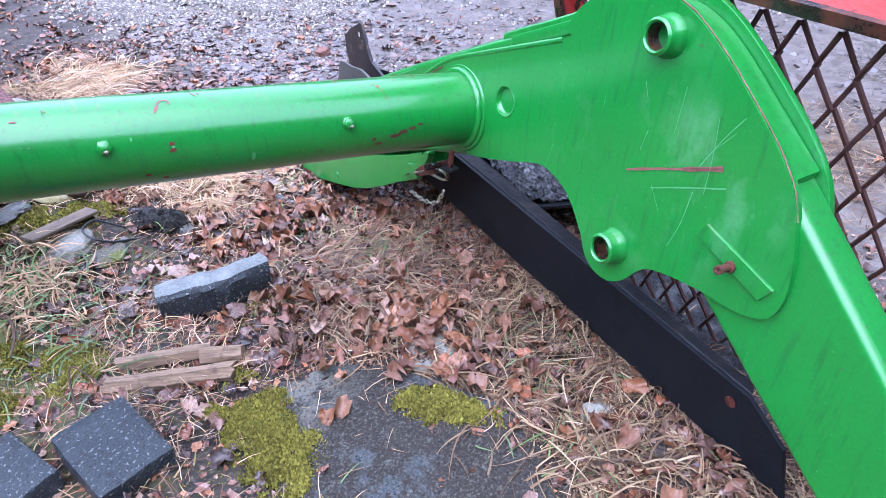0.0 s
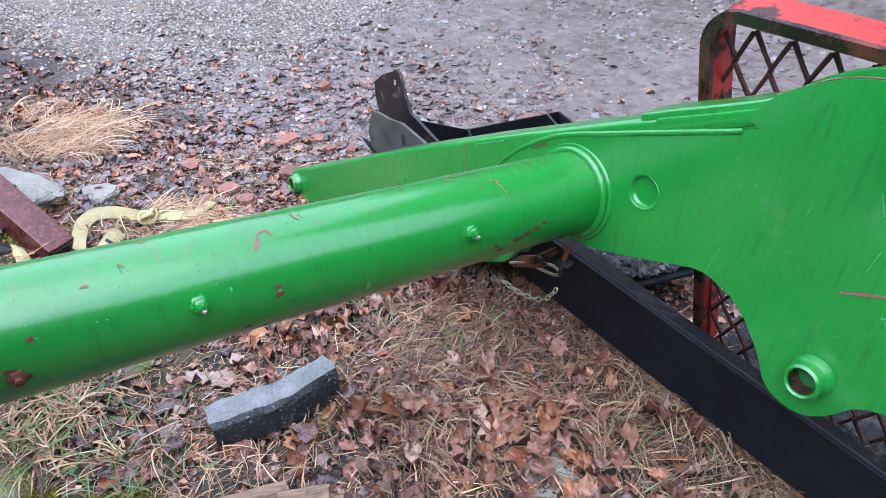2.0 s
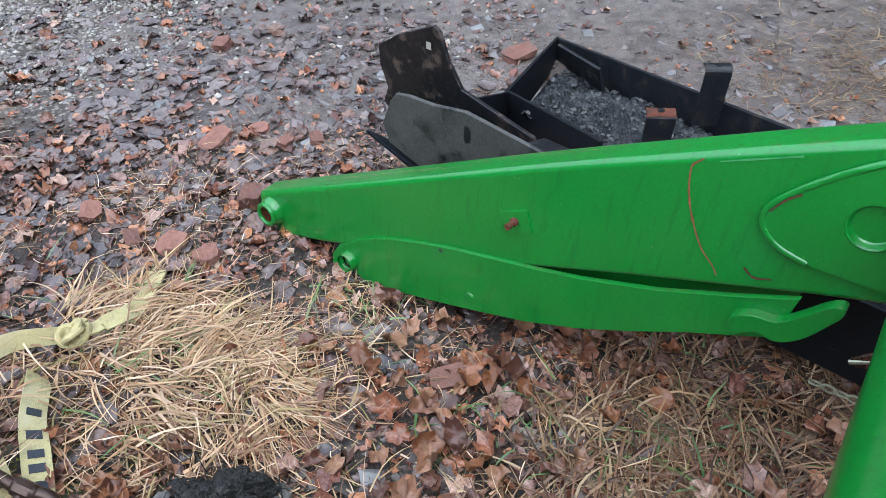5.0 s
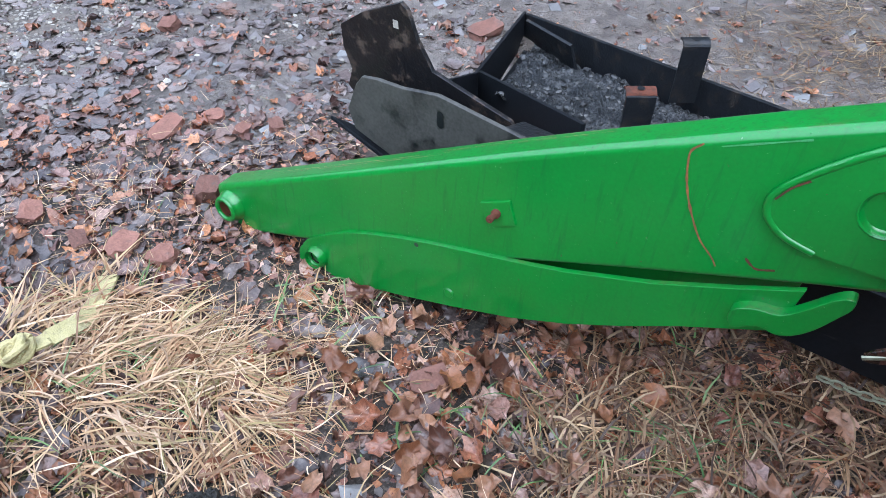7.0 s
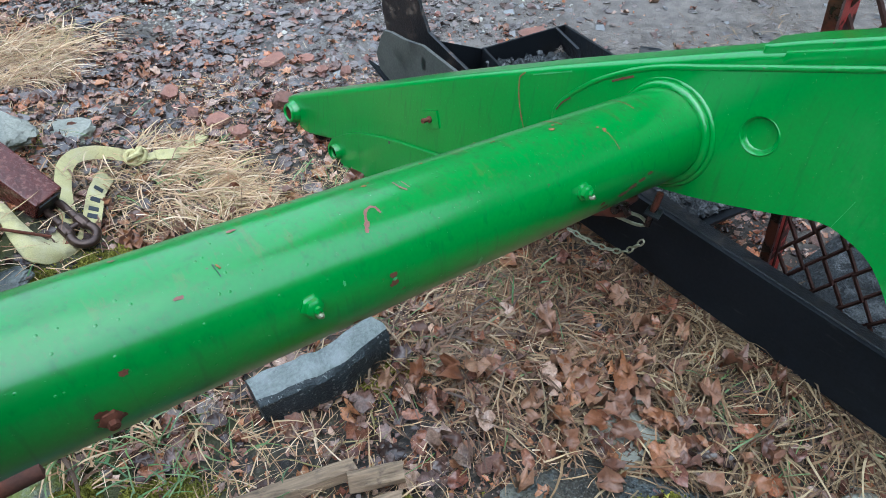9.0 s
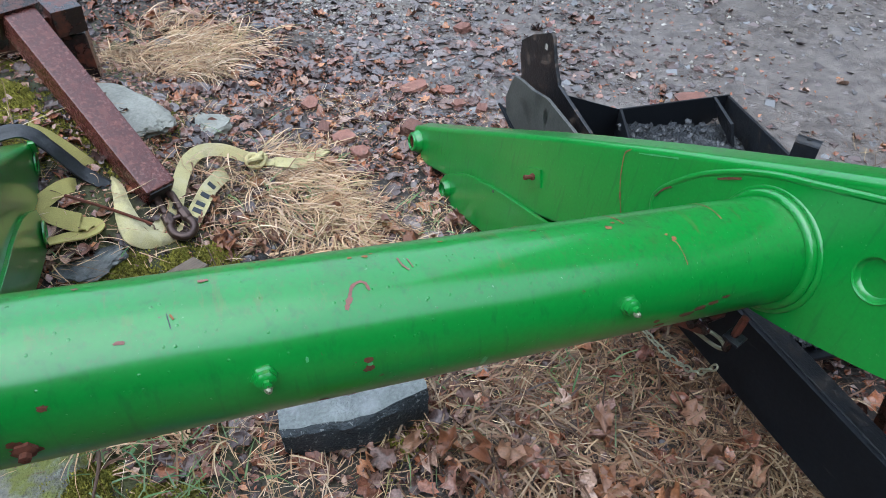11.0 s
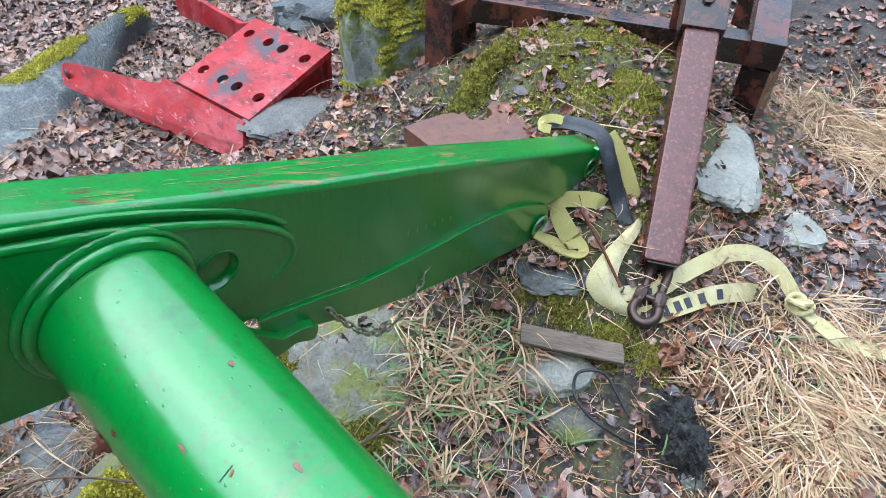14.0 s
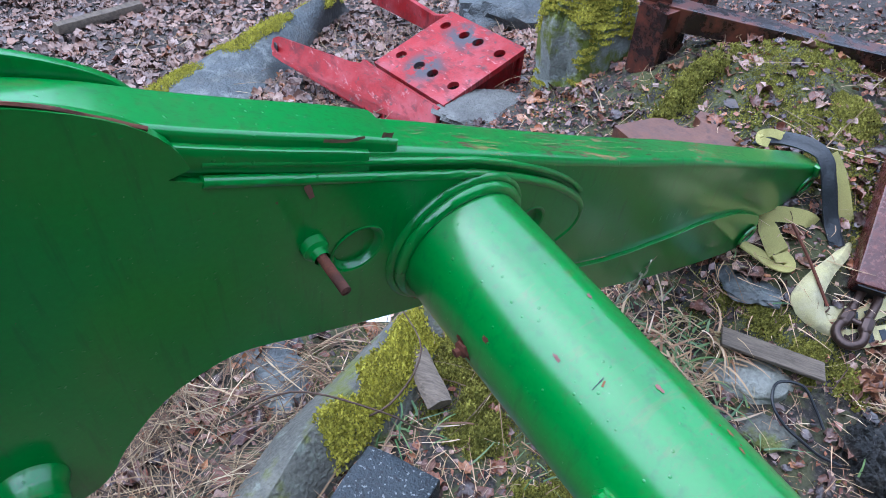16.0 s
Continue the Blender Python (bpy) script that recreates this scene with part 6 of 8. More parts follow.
SLAB_CREST = [(-2.80, -0.05, -0.30), (-2.92, 0.13, -0.265), (-3.04, 0.35, -0.26), (-3.19, 0.67, -0.26), (-3.36, 1.03, -0.27), (-3.52, 1.36, -0.31)]
ridge_rock("rock_slab", [(-2.92, -0.12), (-3.06, 0.09), (-3.20, 0.32), (-3.35, 0.65), (-3.52, 1.02), (-3.68, 1.40)], SLAB_CREST,
           [(-2.44, 0.10), (-2.34, 0.30), (-2.58, 0.47), (-2.88, 0.63), (-3.07, 0.86), (-3.38, 1.10)], 5, SLATE, "long blue-grey rock slab with a moss-grown crest", 0.02)
RIDGE_CREST = [(-0.715, -0.40, 0.0), (-0.77, -0.28, 0.035), (-0.835, -0.17, 0.045), (-0.88, -0.04, 0.045), (-0.935, 0.07, 0.04), (-0.99, 0.17, 0.035), (-1.04, 0.28, 0.0)]
ridge_rock("mossy_rock", [(-0.80, -0.46), (-0.875, -0.33), (-0.945, -0.21), (-0.99, -0.07), (-1.035, 0.05), (-1.075, 0.16), (-1.13, 0.30)], RIDGE_CREST,
           [(-0.66, -0.36), (-0.715, -0.24), (-0.745, -0.13), (-0.77, -0.01), (-0.82, 0.10), (-0.88, 0.20), (-0.95, 0.31)], 12, LICHEN_ROCK, "long pale rock with yellow moss on its crest", 0.02)
rock("rock", (-2.72, 1.92), (0.62, 0.40, 0.34), 8, SLATE, "grey rock among dead leaves", 30)
rock("rock", (-1.76, 1.12), (0.55, 0.30, 0.10), 10, STONE, "flat grey-brown rock under the red bracket", 50, flat_top=0.25, sink=0.8)
rock("rock", (-1.17, -0.14), (0.20, 0.15, 0.06), 30, SLATE, "flat blue-grey stone in dry grass", 40, flat_top=0.2)
rock("rock", (-1.06, -0.14), (0.18, 0.13, 0.06), 31, SLATE, "flat blue-grey stone among brown leaves", -20, flat_top=0.2)
rock("flat_rock", (0.12, -0.53), (0.54, 0.80, 0.11), 15, WET_ROCK, "broad dark wet rock in the ground", 18, flat_top=0.2, sub=5, rough=0.2)
rock("stone", (0.36, -0.20), (0.18, 0.15, 0.075), 18, PALE_STONE, "pale blue-grey flaking stone under leaves", 40, flat_top=0.2, category="stone")
rock("stone", (0.575, -0.60), (0.08, 0.07, 0.06), 19, PALE_STONE, "small whitish stone in the grass", 10, category="stone")
rock("stone", (-0.50, 1.57, gz(-0.50, 1.57) - 0.014), (0.22, 0.44, 0.09), 20, PALE_STONE, "pale angular stone slab sunk in the mound", 40, 0.22, sub=5, rough=0.22, category="stone")
rock("stone", (-0.26, 1.61, gz(-0.26, 1.61) - 0.012), (0.20, 0.17, 0.08), 21, PALE_STONE, "pale broken stone in leaf mould", 15, 0.22, sub=5, rough=0.22, category="stone")
rock("rock", (-0.77, 0.46), (0.32, 0.36, 0.10), 22, LICHEN_ROCK, "grey lichened rock face, level with the ground", 15, flat_top=0.15)
rock("rock", (-0.58, 0.90), (0.17, 0.13, 0.04), 23, SLATE, "dark flat rock among moss", 15, flat_top=0.15, sink=0.5)
rock("stone", (-0.425, 0.745, gz(-0.425, 0.745) - 0.010), (0.20, 0.12, 0.07), 24, PALE_STONE, "pale lichened stone beneath a board", 35, category="stone", rough=0.16)
rock("stone", (-0.325, 0.688, gz(-0.325, 0.688) - 0.006), (0.13, 0.11, 0.045), 33, LICHEN_ROCK, "grey lichened stone in mossy soil beside a wire loop", 20, category="stone", rough=0.16)
rock("rock", (-1.25, 0.05), (0.28, 0.24, 0.10), 26, STONE, "grey stone among dry leaves", 20, flat_top=0.2)
clod = thing("clod", "charred black lump of earth with fine roots", "clod", gp(-0.15, 0.842))
clod.rotation_euler = (0, 0, radians(49))
crng = random.Random(11)
part("lump", rock_mesh((0.10, 0.20, 0.085), 27, 5, 0.4, 1.9), CLOD, clod)
for k in range(22):
    bm = rock_mesh([crng.uniform(0.025, 0.07) for _ in range(3)], 40 + k, 3, 0.4, 1.6)
    a, r = crng.uniform(0, 6.28), crng.uniform(0.02, 0.10)
    bmesh.ops.translate(bm, vec=(r * math.cos(a) * 0.5, r * math.sin(a), 0.035 * max(0, 1 - r / 0.10) + 0.008), verts=bm.verts)
    part("crumb", bm, CLOD, clod)
for k in range(26):
    a, L = crng.uniform(0, 6.28), crng.uniform(0.03, 0.09)
    o = Vector((crng.gauss(0, 0.04), crng.gauss(0, 0.05), 0.03))
    part("root", sweep([o + Vector((math.cos(a) * L * t, math.sin(a) * L * t, 0.035 * math.sin(3 * t) - 0.05 * t * t)) for t in (0, 0.3, 0.6, 1.0)], 0.0010, 4), CLOD, clod)
rock("stone", (-0.072, 0.785), (0.065, 0.06, 0.06), 28, STONE, "small grey stone against a black clod", 0, category="stone")


def moss_patch(x, y, sx, sy, turn, thick, seed, label, base=None):
    """A low mat of moss with a ragged border, thick in the middle, on the ground or on a stone at height base."""
    n = 64
    c, d = math.cos(radians(turn)), math.sin(radians(turn))
    V, F, at = [], [], {}
    for j in range(n):
        for i in range(n):
            u, v = (i / (n - 1) - 0.5) * 2.4, (j / (n - 1) - 0.5) * 2.4
            k = 0.8 - math.hypot(u, v) + 0.75 * noise.noise((u * 1.6 + seed, v * 1.6 * sy / sx, seed * 0.7)) + 0.5 * noise.noise((u * 5 + seed, v * 5 * sy / sx, 3.0))
            if k < -0.02:
                continue
            px, py = x + u * sx / 2 * c - v * sy / 2 * d, y + u * sx / 2 * d + v * sy / 2 * c
            z = gz(px, py) if base is None else base
            h = thick * min(1.0, max(0.0, k) * 2.2) * (0.75 + 0.5 * noise.noise((px * 28, py * 28, seed))) - 0.004
            at[i, j] = len(V)
            V.append((px - x, py - y, z + h))
    for j in range(n - 1):
        for i in range(n - 1):
            q = [(i, j), (i + 1, j), (i + 1, j + 1), (i, j + 1)]
            if all(p in at for p in q):
                F.append([at[p] for p in q])
    ob = mesh_from("moss_patch", V, F, MOSS)
    ob.location = (x, y, 0)
    return tagged(ob, label, "moss")


for k, (x, y, sx, sy, turn, thick, label, base) in enumerate([
        (-1.16, 1.31, 0.11, 0.34, 5, 0.07, "low ridge of yellow-green moss", None),
        (-0.10, -0.30, 0.20, 0.40, 6, 0.022, "ragged moss mat on the edge of a dark rock", 0.018), (0.27, -0.42, 0.09, 0.24, 44, 0.02, "narrow strip of moss on a dark rock", 0.026),
        (-0.80, 0.215, 0.42, 0.24, -22, 0.05, "thick mat of yellow-green moss", None),
        (-0.93, 0.34, 0.22, 0.16, 0, 0.03, "moss mat under the loader arm", None), (-0.66, 0.34, 0.2, 0.12, 30, 0.025, "moss mat beside a lichened rock", None),
        (-0.50, 0.87, 0.20, 0.12, 30, 0.014, "moss mat round a dark flat rock", None), (-0.375, 0.89, 0.09, 0.11, 0, 0.018, "small moss mat beside a board", None),
        (-0.285, 0.925, 0.09, 0.09, 0, 0.018, "small moss mat beside a black clod", None), (-0.47, 0.22, 0.16, 0.22, 20, 0.02, "thin moss mat among grass", None),
        (-0.76, 1.48, 0.20, 0.16, 20, 0.016, "moss mat on the mound beneath the trestle", None), (-1.02, 1.68, 0.2, 0.14, 0, 0.016, "moss mat on the mound", None), (0.06, 0.22, 0.16, 0.07, 0, 0.015, "thin moss before the kerb block", None)]):
    moss_patch(x, y, sx, sy, turn, thick, k * 1.37, label, base)


def paver(at, size, turn, tilt, mat, label, name="paving_block", dents=0.004, top=None):
    bm = box(size, None, 0.006, 2)
    bmesh.ops.subdivide_edges(bm, edges=[e for e in bm.edges if e.calc_length() > 0.03], cuts=5, use_grid_fill=True)
    for v in bm.verts:
        v.co += v.co.normalized() * (noise.noise(v.co * 14 + Vector(at)) * dents + noise.noise(v.co * 60) * dents * 0.3)
    bm.normal_update()
    tops = [[tuple(v.co + Vector((0, 0, 0.0015))) for v in f.verts] for f in bm.faces if f.normal.z > 0.5] if top else []
    ob = link_mesh(name, bm, mat)
    ob.matrix_world = pose(*at, tilt, tilt * 0.5, turn)
    if top:
        face = bmesh.new()
        for f in tops:
            face.faces.new([face.verts.new(c) for c in f])
        bmesh.ops.remove_doubles(face, verts=face.verts, dist=0.0002)
        part("top_face", face, top, ob, "pale upper face")
    return tagged(ob, label, "paving block", "concrete blocks")


paver((-0.405, -0.18, 0.030), (0.165, 0.215, 0.065), 20, 3, CONCRETE, "dark grey concrete paving block, wet")
paver((-0.631, -0.13, 0.005), (0.17, 0.20, 0.065), 27, -3, CONCRETE, "dark grey concrete paving block beside a mossy rock")


def kerb_block(at, length, depth, height, turn, label):
    """A broken kerb stone: rough dark sides, a bowed front and a paler upper face."""
    n = 22
    half = depth / 2
    section = [(-half * 0.92, 0.0), (-half * 1.06, height * 0.32), (-half * 1.0, height * 0.62), (-half * 0.94, height * 0.88), (-half * 0.70, height), (-half * 0.25, height * 1.03), (half * 0.3, height * 1.01), (half * 0.8, height * 0.96), (half, height * 0.80), (half, 0.0)]
    bm, top = bmesh.new(), bmesh.new()
    rows, tops = [], []
    for i in range(n):
        f = i / (n - 1) - 0.5
        bow = 0.016 * math.cos(f * 5) - 0.008
        drop = -0.016 * max(0.0, -f - 0.15) * 4
        row = []
        for y, z in section:
            q = Vector((f * length, y - bow, z + drop * (z / height)))
            k = q * 22
            q += Vector((noise.noise(k) * 0.012 * (1 if i in (0, n - 1) else 0.4), noise.noise(k + Vector((7, 0, 0))) * 0.005, noise.noise(k + Vector((0, 9, 0))) * 0.004)) + Vector((0, 1, 0.5)) * noise.noise(k * 3) * 0.003
            row.append(q)
        rows.append([bm.verts.new(q) for q in row])
        tops.append([top.verts.new(q + Vector((0, 0, 0.0016))) for q in row[4:8]])
    for a, b in zip(rows, rows[1:]):
        for k in range(len(section) - 1):
            bm.faces.new((a[k], b[k], b[k + 1], a[k + 1]))
    bm.faces.new(rows[0])
    bm.faces.new(rows[-1][::-1])
    for a, b in zip(tops, tops[1:]):
        for k in range(3):
            top.faces.new((a[k], b[k], b[k + 1], a[k + 1]))
    bmesh.ops.recalc_face_normals(bm, faces=bm.faces)
    bmesh.ops.recalc_face_normals(top, faces=top.faces)
    ob = link_mesh("kerb_block", bm, CONCRETE)
    ob.matrix_world = pose(*at, 0, 0, turn)
    part("top_face", top, PALE_CONCRETE, ob, "pale upper face")
    return tagged(ob, label, "paving block", "concrete blocks")


kerb_block((-0.072, 0.292, -0.03), 0.305, 0.088, 0.10, -4, "broken kerb block, pale on top and dark at its sides")


def stick(a, b, w, h, mat, label, name="wood_piece", ragged=0.35):
    """A split piece of wood: an uneven many-cornered section, its ends broken off at odd lengths."""
    a, b = Vector(a), Vector(b)
    srng = random.Random(round(a.x * 977 + a.y * 131))
    t = (b - a).normalized()
    s = t.cross(Vector((0, 0, 1))).normalized()
    u = s.cross(t)
    n, m = 14, 9
    sec = []
    for j in range(m):
        q = 2 * math.pi * (j + srng.uniform(-0.3, 0.3)) / m
        k = srng.uniform(0.72, 1.1)
        sec.append((math.cos(q) * k * w / 2, math.sin(q) * k * h / 2, srng.uniform(0, ragged) * 0.16, 1 - srng.uniform(0, ragged) * 0.16))
    bm = bmesh.new()
    rows = []
    for i in range(n):
        f = i / (n - 1)
        row = []
        for x, z, e0, e1 in sec:
            g = e0 + (e1 - e0) * f
            p = a.lerp(b, g)
            wob = 1 + 0.14 * noise.noise(p * 18 + Vector((x * 60, z * 60, 0)))
            row.append(bm.verts.new(p + s * x * wob + u * z * wob - (a + b) / 2))
        rows.append(row)
    for p, q in zip(rows, rows[1:]):
        for j in range(m):
            bm.faces.new((p[j], p[(j + 1) % m], q[(j + 1) % m], q[j]))
    bm.faces.new(rows[0][::-1])
    bm.faces.new(rows[-1])
    bmesh.ops.recalc_face_normals(bm, faces=bm.faces)
    ob = link_mesh(name, bm, mat)
    ob.location = (a + b) / 2
    return tagged(ob, label, "wood")


stick(gp(-0.41, 0.065, 0.02), gp(-0.105, -0.06, 0.02), 0.050, 0.045, WOOD, "rotten split log, dark at one end")
stick(gp(-0.37, 0.135, 0.02), gp(-0.135, 0.06, 0.02), 0.045, 0.04, WOOD, "rotten pale split log")
stick(gp(-0.175, 0.04, 0.025), gp(-0.075, -0.015, 0.025), 0.045, 0.05, WOOD, "dark rotten wood chunk")
stick(gp(-0.955, 0.15, 0.05), gp(-0.765, 0.115, 0.03), 0.075, 0.03, GREY_WOOD, "brown weathered plank on moss", ragged=0.15)
board = link_mesh("board", beam((-0.515, 0.725, 0.088), (-0.325, 0.865, 0.058), 0.056, 0.010, 0.002), GREY_WOOD)
tagged(board, "narrow grey weathered board lying on moss", "board")
wire = link_mesh("wire_loop", sweep(curve([gp(-0.245, 0.775, 0.03), gp(-0.283, 0.785, 0.04), gp(-0.33, 0.79, 0.05), gp(-0.367, 0.75, 0.05), gp(-0.345, 0.712, 0.045), gp(-0.30, 0.705, 0.035), gp(-0.25, 0.715, 0.03), gp(-0.215, 0.729, 0.022), gp(-0.174, 0.757, 0.018)], 6), 0.0036, 8), RUBBER_AND_HOLE_BLACK)
tagged(wire, "bent loop of black wire on mossy ground", "wire")
label_scrap = link_mesh("paper_scrap", box((0.11, 0.055, 0.002), pose(*gp(-1.115, 0.125, 0.016), 10, 6, 62), 0.0), PAPER)
tagged(label_scrap, "white printed scrap lying on dead leaves", "paper scrap")
for k in range(2):
    part("print_bar", box((0.06, 0.004, 0.001), pose(-0.01, 0.008 - 0.014 * k, 0.0018)), INK, label_scrap)
puck = link_mesh("rubber_puck", lathe([(0.001, 0.028), (0.028, 0.028), (0.034, 0.024), (0.035, 0.008), (0.030, 0.0)], gp(-0.33, 2.53, 0.0), gp(-0.33, 2.53, 1.0), 24), RUBBER_AND_HOLE_BLACK)
tagged(puck, "round black rubber puck on the ground", "puck")
rod = link_mesh("thin_rod", sweep(curve([gp(-0.60, 1.03, 0.06), gp(-0.50, 1.0, 0.05), gp(-0.42, 0.97, 0.05)], 4), 0.004, 6), RUST)
tagged(rod, "thin rusty rod poking from the link boss", "rod")


def brick_bm(sx, sy, sz, seed):
    bm = bmesh.new()
    bmesh.ops.create_cube(bm, size=1)
    bmesh.ops.subdivide_edges(bm, edges=list(bm.edges), cuts=2, use_grid_fill=True)
    o = Vector((seed * 3.3, seed * 1.9, seed * 0.7))
    for v in bm.verts:
        k = v.co.copy()
        v.co = Vector((k.x * (1 - 0.25 * abs(k.y)), k.y * (1 - 0.3 * abs(k.x)), k.z * (1 - 0.3 * k.x * k.x)))
        v.co += Vector((noise.noise(k * 1.7 + o), noise.noise(k * 1.7 + o * 2), noise.noise(k * 1.7 + o * 3))) * 0.22
        v.co = Vector((v.co.x * sx, v.co.y * sy, v.co.z * sz))
    return bm


for i, (x, y, sx, sy, sz, turn, tilt, label) in enumerate([
        (0.22, 1.51, 0.085, 0.055, 0.045, 20, 6, "broken tan brick among leaves"), (0.155, 1.79, 0.06, 0.055, 0.05, 35, 12, "orange brick piece among leaves"),
        (0.475, 1.52, 0.065, 0.06, 0.06, 40, 10, "red brick piece at the loader tip"), (0.335, 0.705, 0.075, 0.05, 0.04, -50, 15, "red brick piece beside dead leaves"),
        (1.04, 2.385, 0.09, 0.06, 0.045, 30, 5, "brick piece in the wet mud"), (1.70, 1.45, 0.12, 0.07, 0.05, -20, 8, "half brick in the mud beside the tray"),
        (0.07, -0.096, 0.055, 0.03, 0.022, -10, 10, "small red brick chip in the grass"), (0.125, 0.45, 0.055, 0.045, 0.035, 30, 20, "red brick piece behind the kerb block"),
        (0.725, 1.66, 0.05, 0.035, 0.03, 10, 10, "small red brick chip in mud"), (0.60, 1.84, 0.11, 0.075, 0.025, 15, 3, "flat salmon brick shard in mud"),
        (0.72, 1.78, 0.07, 0.05, 0.025, -30, 6, "flat red brick shard in mud"), (0.17, 1.62, 0.06, 0.04, 0.03, 70, 10, "red brick piece beside the sling"),
        (0.25, 1.41, 0.06, 0.05, 0.035, 15, 8, "red brick piece in the litter"), (0.80, 1.60, 0.06, 0.04, 0.03, 55, 8, "red brick chip in mud")]):
    ob = link_mesh("brick", brick_bm(sx, sy, sz, i), LONE_BRICK, True)
    ob.matrix_world = pose(x, y, gz(x, y) + sz * 0.25, tilt, -tilt * 0.6, turn)
    tagged(ob, label, "brick", "loose bricks")

# ---- what covers the ground: stones, leaves, grass (too many to count) ----
rng = np.random.default_rng(7)


def scatter(name, at, base_v, base_f, size, mat, label, category, tilt=0.5, lift=0.3, squash=(0.6, 1.0), warp=0.0, sink=0.0, rounded_off=False):
    """Many small copies of one body, each turned, sized and bent in its own way, in one mesh."""
    n = len(at)
    V = np.array(base_v)
    F = np.array(base_f)
    s = size[0] + (size[1] - size[0]) * rng.random(n) ** 2
    yaw, ax, ay = rng.random(n) * 6.283, (rng.random(n) - 0.5) * 2 * tilt, (rng.random(n) - 0.5) * 2 * tilt
    v = np.repeat(V[None], n, 0).astype(float)
    if warp:
        if rounded_off:
            v[:, :, 2] += 2.0 * warp * (rng.random((n, len(V))) - 0.4)
        v = v + warp * (rng.random((n, len(V), 3)) - 0.5) * np.clip(np.linalg.norm(V, axis=1) * 2, 0.3, 1)[None, :, None]
    v[:, :, 2] *= (squash[0] + (squash[1] - squash[0]) * rng.random(n))[:, None]
    v[:, :, 1] *= (0.65 + 0.5 * rng.random(n))[:, None]
    v *= s[:, None, None]
    for ang, (i, j) in ((ax, (1, 2)), (ay, (0, 2)), (yaw, (0, 1))):
        c, d = np.cos(ang)[:, None], np.sin(ang)[:, None]
        a, b = v[:, :, i].copy(), v[:, :, j].copy()
        v[:, :, i], v[:, :, j] = a * c - b * d, a * d + b * c
    z = ground_z(at[:, 0], at[:, 1])
    v[:, :, 0] += at[:, 0][:, None]
    v[:, :, 1] += at[:, 1][:, None]
    v[:, :, 2] += (z + s * lift - sink)[:, None]
    f = (F[None] + (np.arange(n) * len(V))[:, None, None]).reshape(-1, F.shape[1])
    ob = mesh_from(name, v.reshape(-1, 3), f, mat, smooth_shade=rounded_off)
    return tagged(ob, label, category, kind="stuff")


def spots(n, box4, keep):
    """n random places in a rectangle, kept with the probability keep(x, y)."""
    x = box4[0] + (box4[1] - box4[0]) * rng.random(n)
    y = box4[2] + (box4[3] - box4[2]) * rng.random(n)
    p = np.clip(keep(x, y), 0, 1)
    k = rng.random(n) < p
    return np.stack([x[k], y[k]], 1)


def clump(x, y, cx, cy, r):
    return np.exp(-((x - cx) ** 2 + (y - cy) ** 2) / (r * r))


def wavy(x, y, f, s=0.0):
    return 0.5 + 0.25 * (np.sin(f * x + 1.7 * np.sin(f * 0.6 * y + s)) + np.sin(f * 0.9 * y + 1.3 * np.sin(f * 0.7 * x - s)))


YARD = lambda x, y: smooth(1.15, 1.75, x + 0.42 * y + 0.35 * (wavy(x, y, 3.1) - 0.5))
GRAV = lambda x, y: smooth(1.6, 2.3, y - 0.8 * x + 0.5 * (wavy(x, y, 2.7, 1) - 0.5))
# an eight-cornered stone
ico = bmesh.new()
bmesh.ops.create_icosphere(ico, subdivisions=1, radius=0.5)
ICO_V = [tuple(v.co) for v in ico.verts]
ICO_F = [tuple(v.index for v in f.verts) for f in ico.faces]
ico.free()
CUBE_V = [(-.5, -.5, -.3), (.5, -.5, -.3), (.5, .5, -.3), (-.5, .5, -.3), (-.42, -.4, .3), (.4, -.45, .3), (.45, .4, .3), (-.4, .42, .3)]
CUBE_F = [(0, 3, 2, 1), (4, 5, 6, 7), (0, 1, 5, 4), (1, 2, 6, 5), (2, 3, 7, 6), (3, 0, 4, 7)]
near_far = lambda x, y: np.clip(1.5 - np.hypot(x - 0.6, y - 2.2) / 4.2, 0.1, 1)
scatter("gravel", spots(46000, (-0.3, 4.4, 1.6, 5.6), lambda x, y: YARD(x, y) * (0.08 + 0.92 * GRAV(x, y)) * near_far(x, y)), ICO_V, ICO_F, (0.008, 0.027), PEBBLE, "grey crushed gravel pressed into the yard", "gravel", warp=0.35, lift=0.1)
scatter("stone_chips", spots(24000, (-0.5, 4.4, 0.2, 4.6), lambda x, y: 0.9 * clump(x, y, 0.11, 0.66, 0.14) + (0.25 + 0.6 * clump(x, y, 0.75, 1.9, 0.8)) * smooth(0.7, 1.3, x + 0.42 * y) * (1 - 0.8 * GRAV(x, y))), CUBE_V, CUBE_F, (0.006, 0.045), CHIP, "wet dark stone chips in the mud", "stones", warp=0.45, lift=0.03, squash=(0.1, 0.35))
scatter("brick_chips", spots(5200, (-0.6, 2.6, 0.9, 3.4), lambda x, y: 0.5 * clump(x, y, 0.62, 1.82, 0.30) + 0.3 * clump(x, y, 0.30, 1.70, 0.35) + 0.05 * clump(x, y, 1.2, 2.2, 1.2)), CUBE_V, CUBE_F, (0.008, 0.045), BRICK, "broken red brick rubble trodden into the mud", "brick rubble", warp=0.5, lift=0.03, squash=(0.2, 0.7))
DARK_LITTER = material("wet_dark_leaves", (0.05, 0.03, 0.025), rough=0.24, var=0.5, scale=45, fine=200, bump=0.3, depth=0.002, spread=((0.030, 0.018, 0.015), (0.065, 0.034, 0.028), (0.045, 0.033, 0.034), (0.09, 0.05, 0.04), (0.025, 0.017, 0.015)), random_per_island=True)
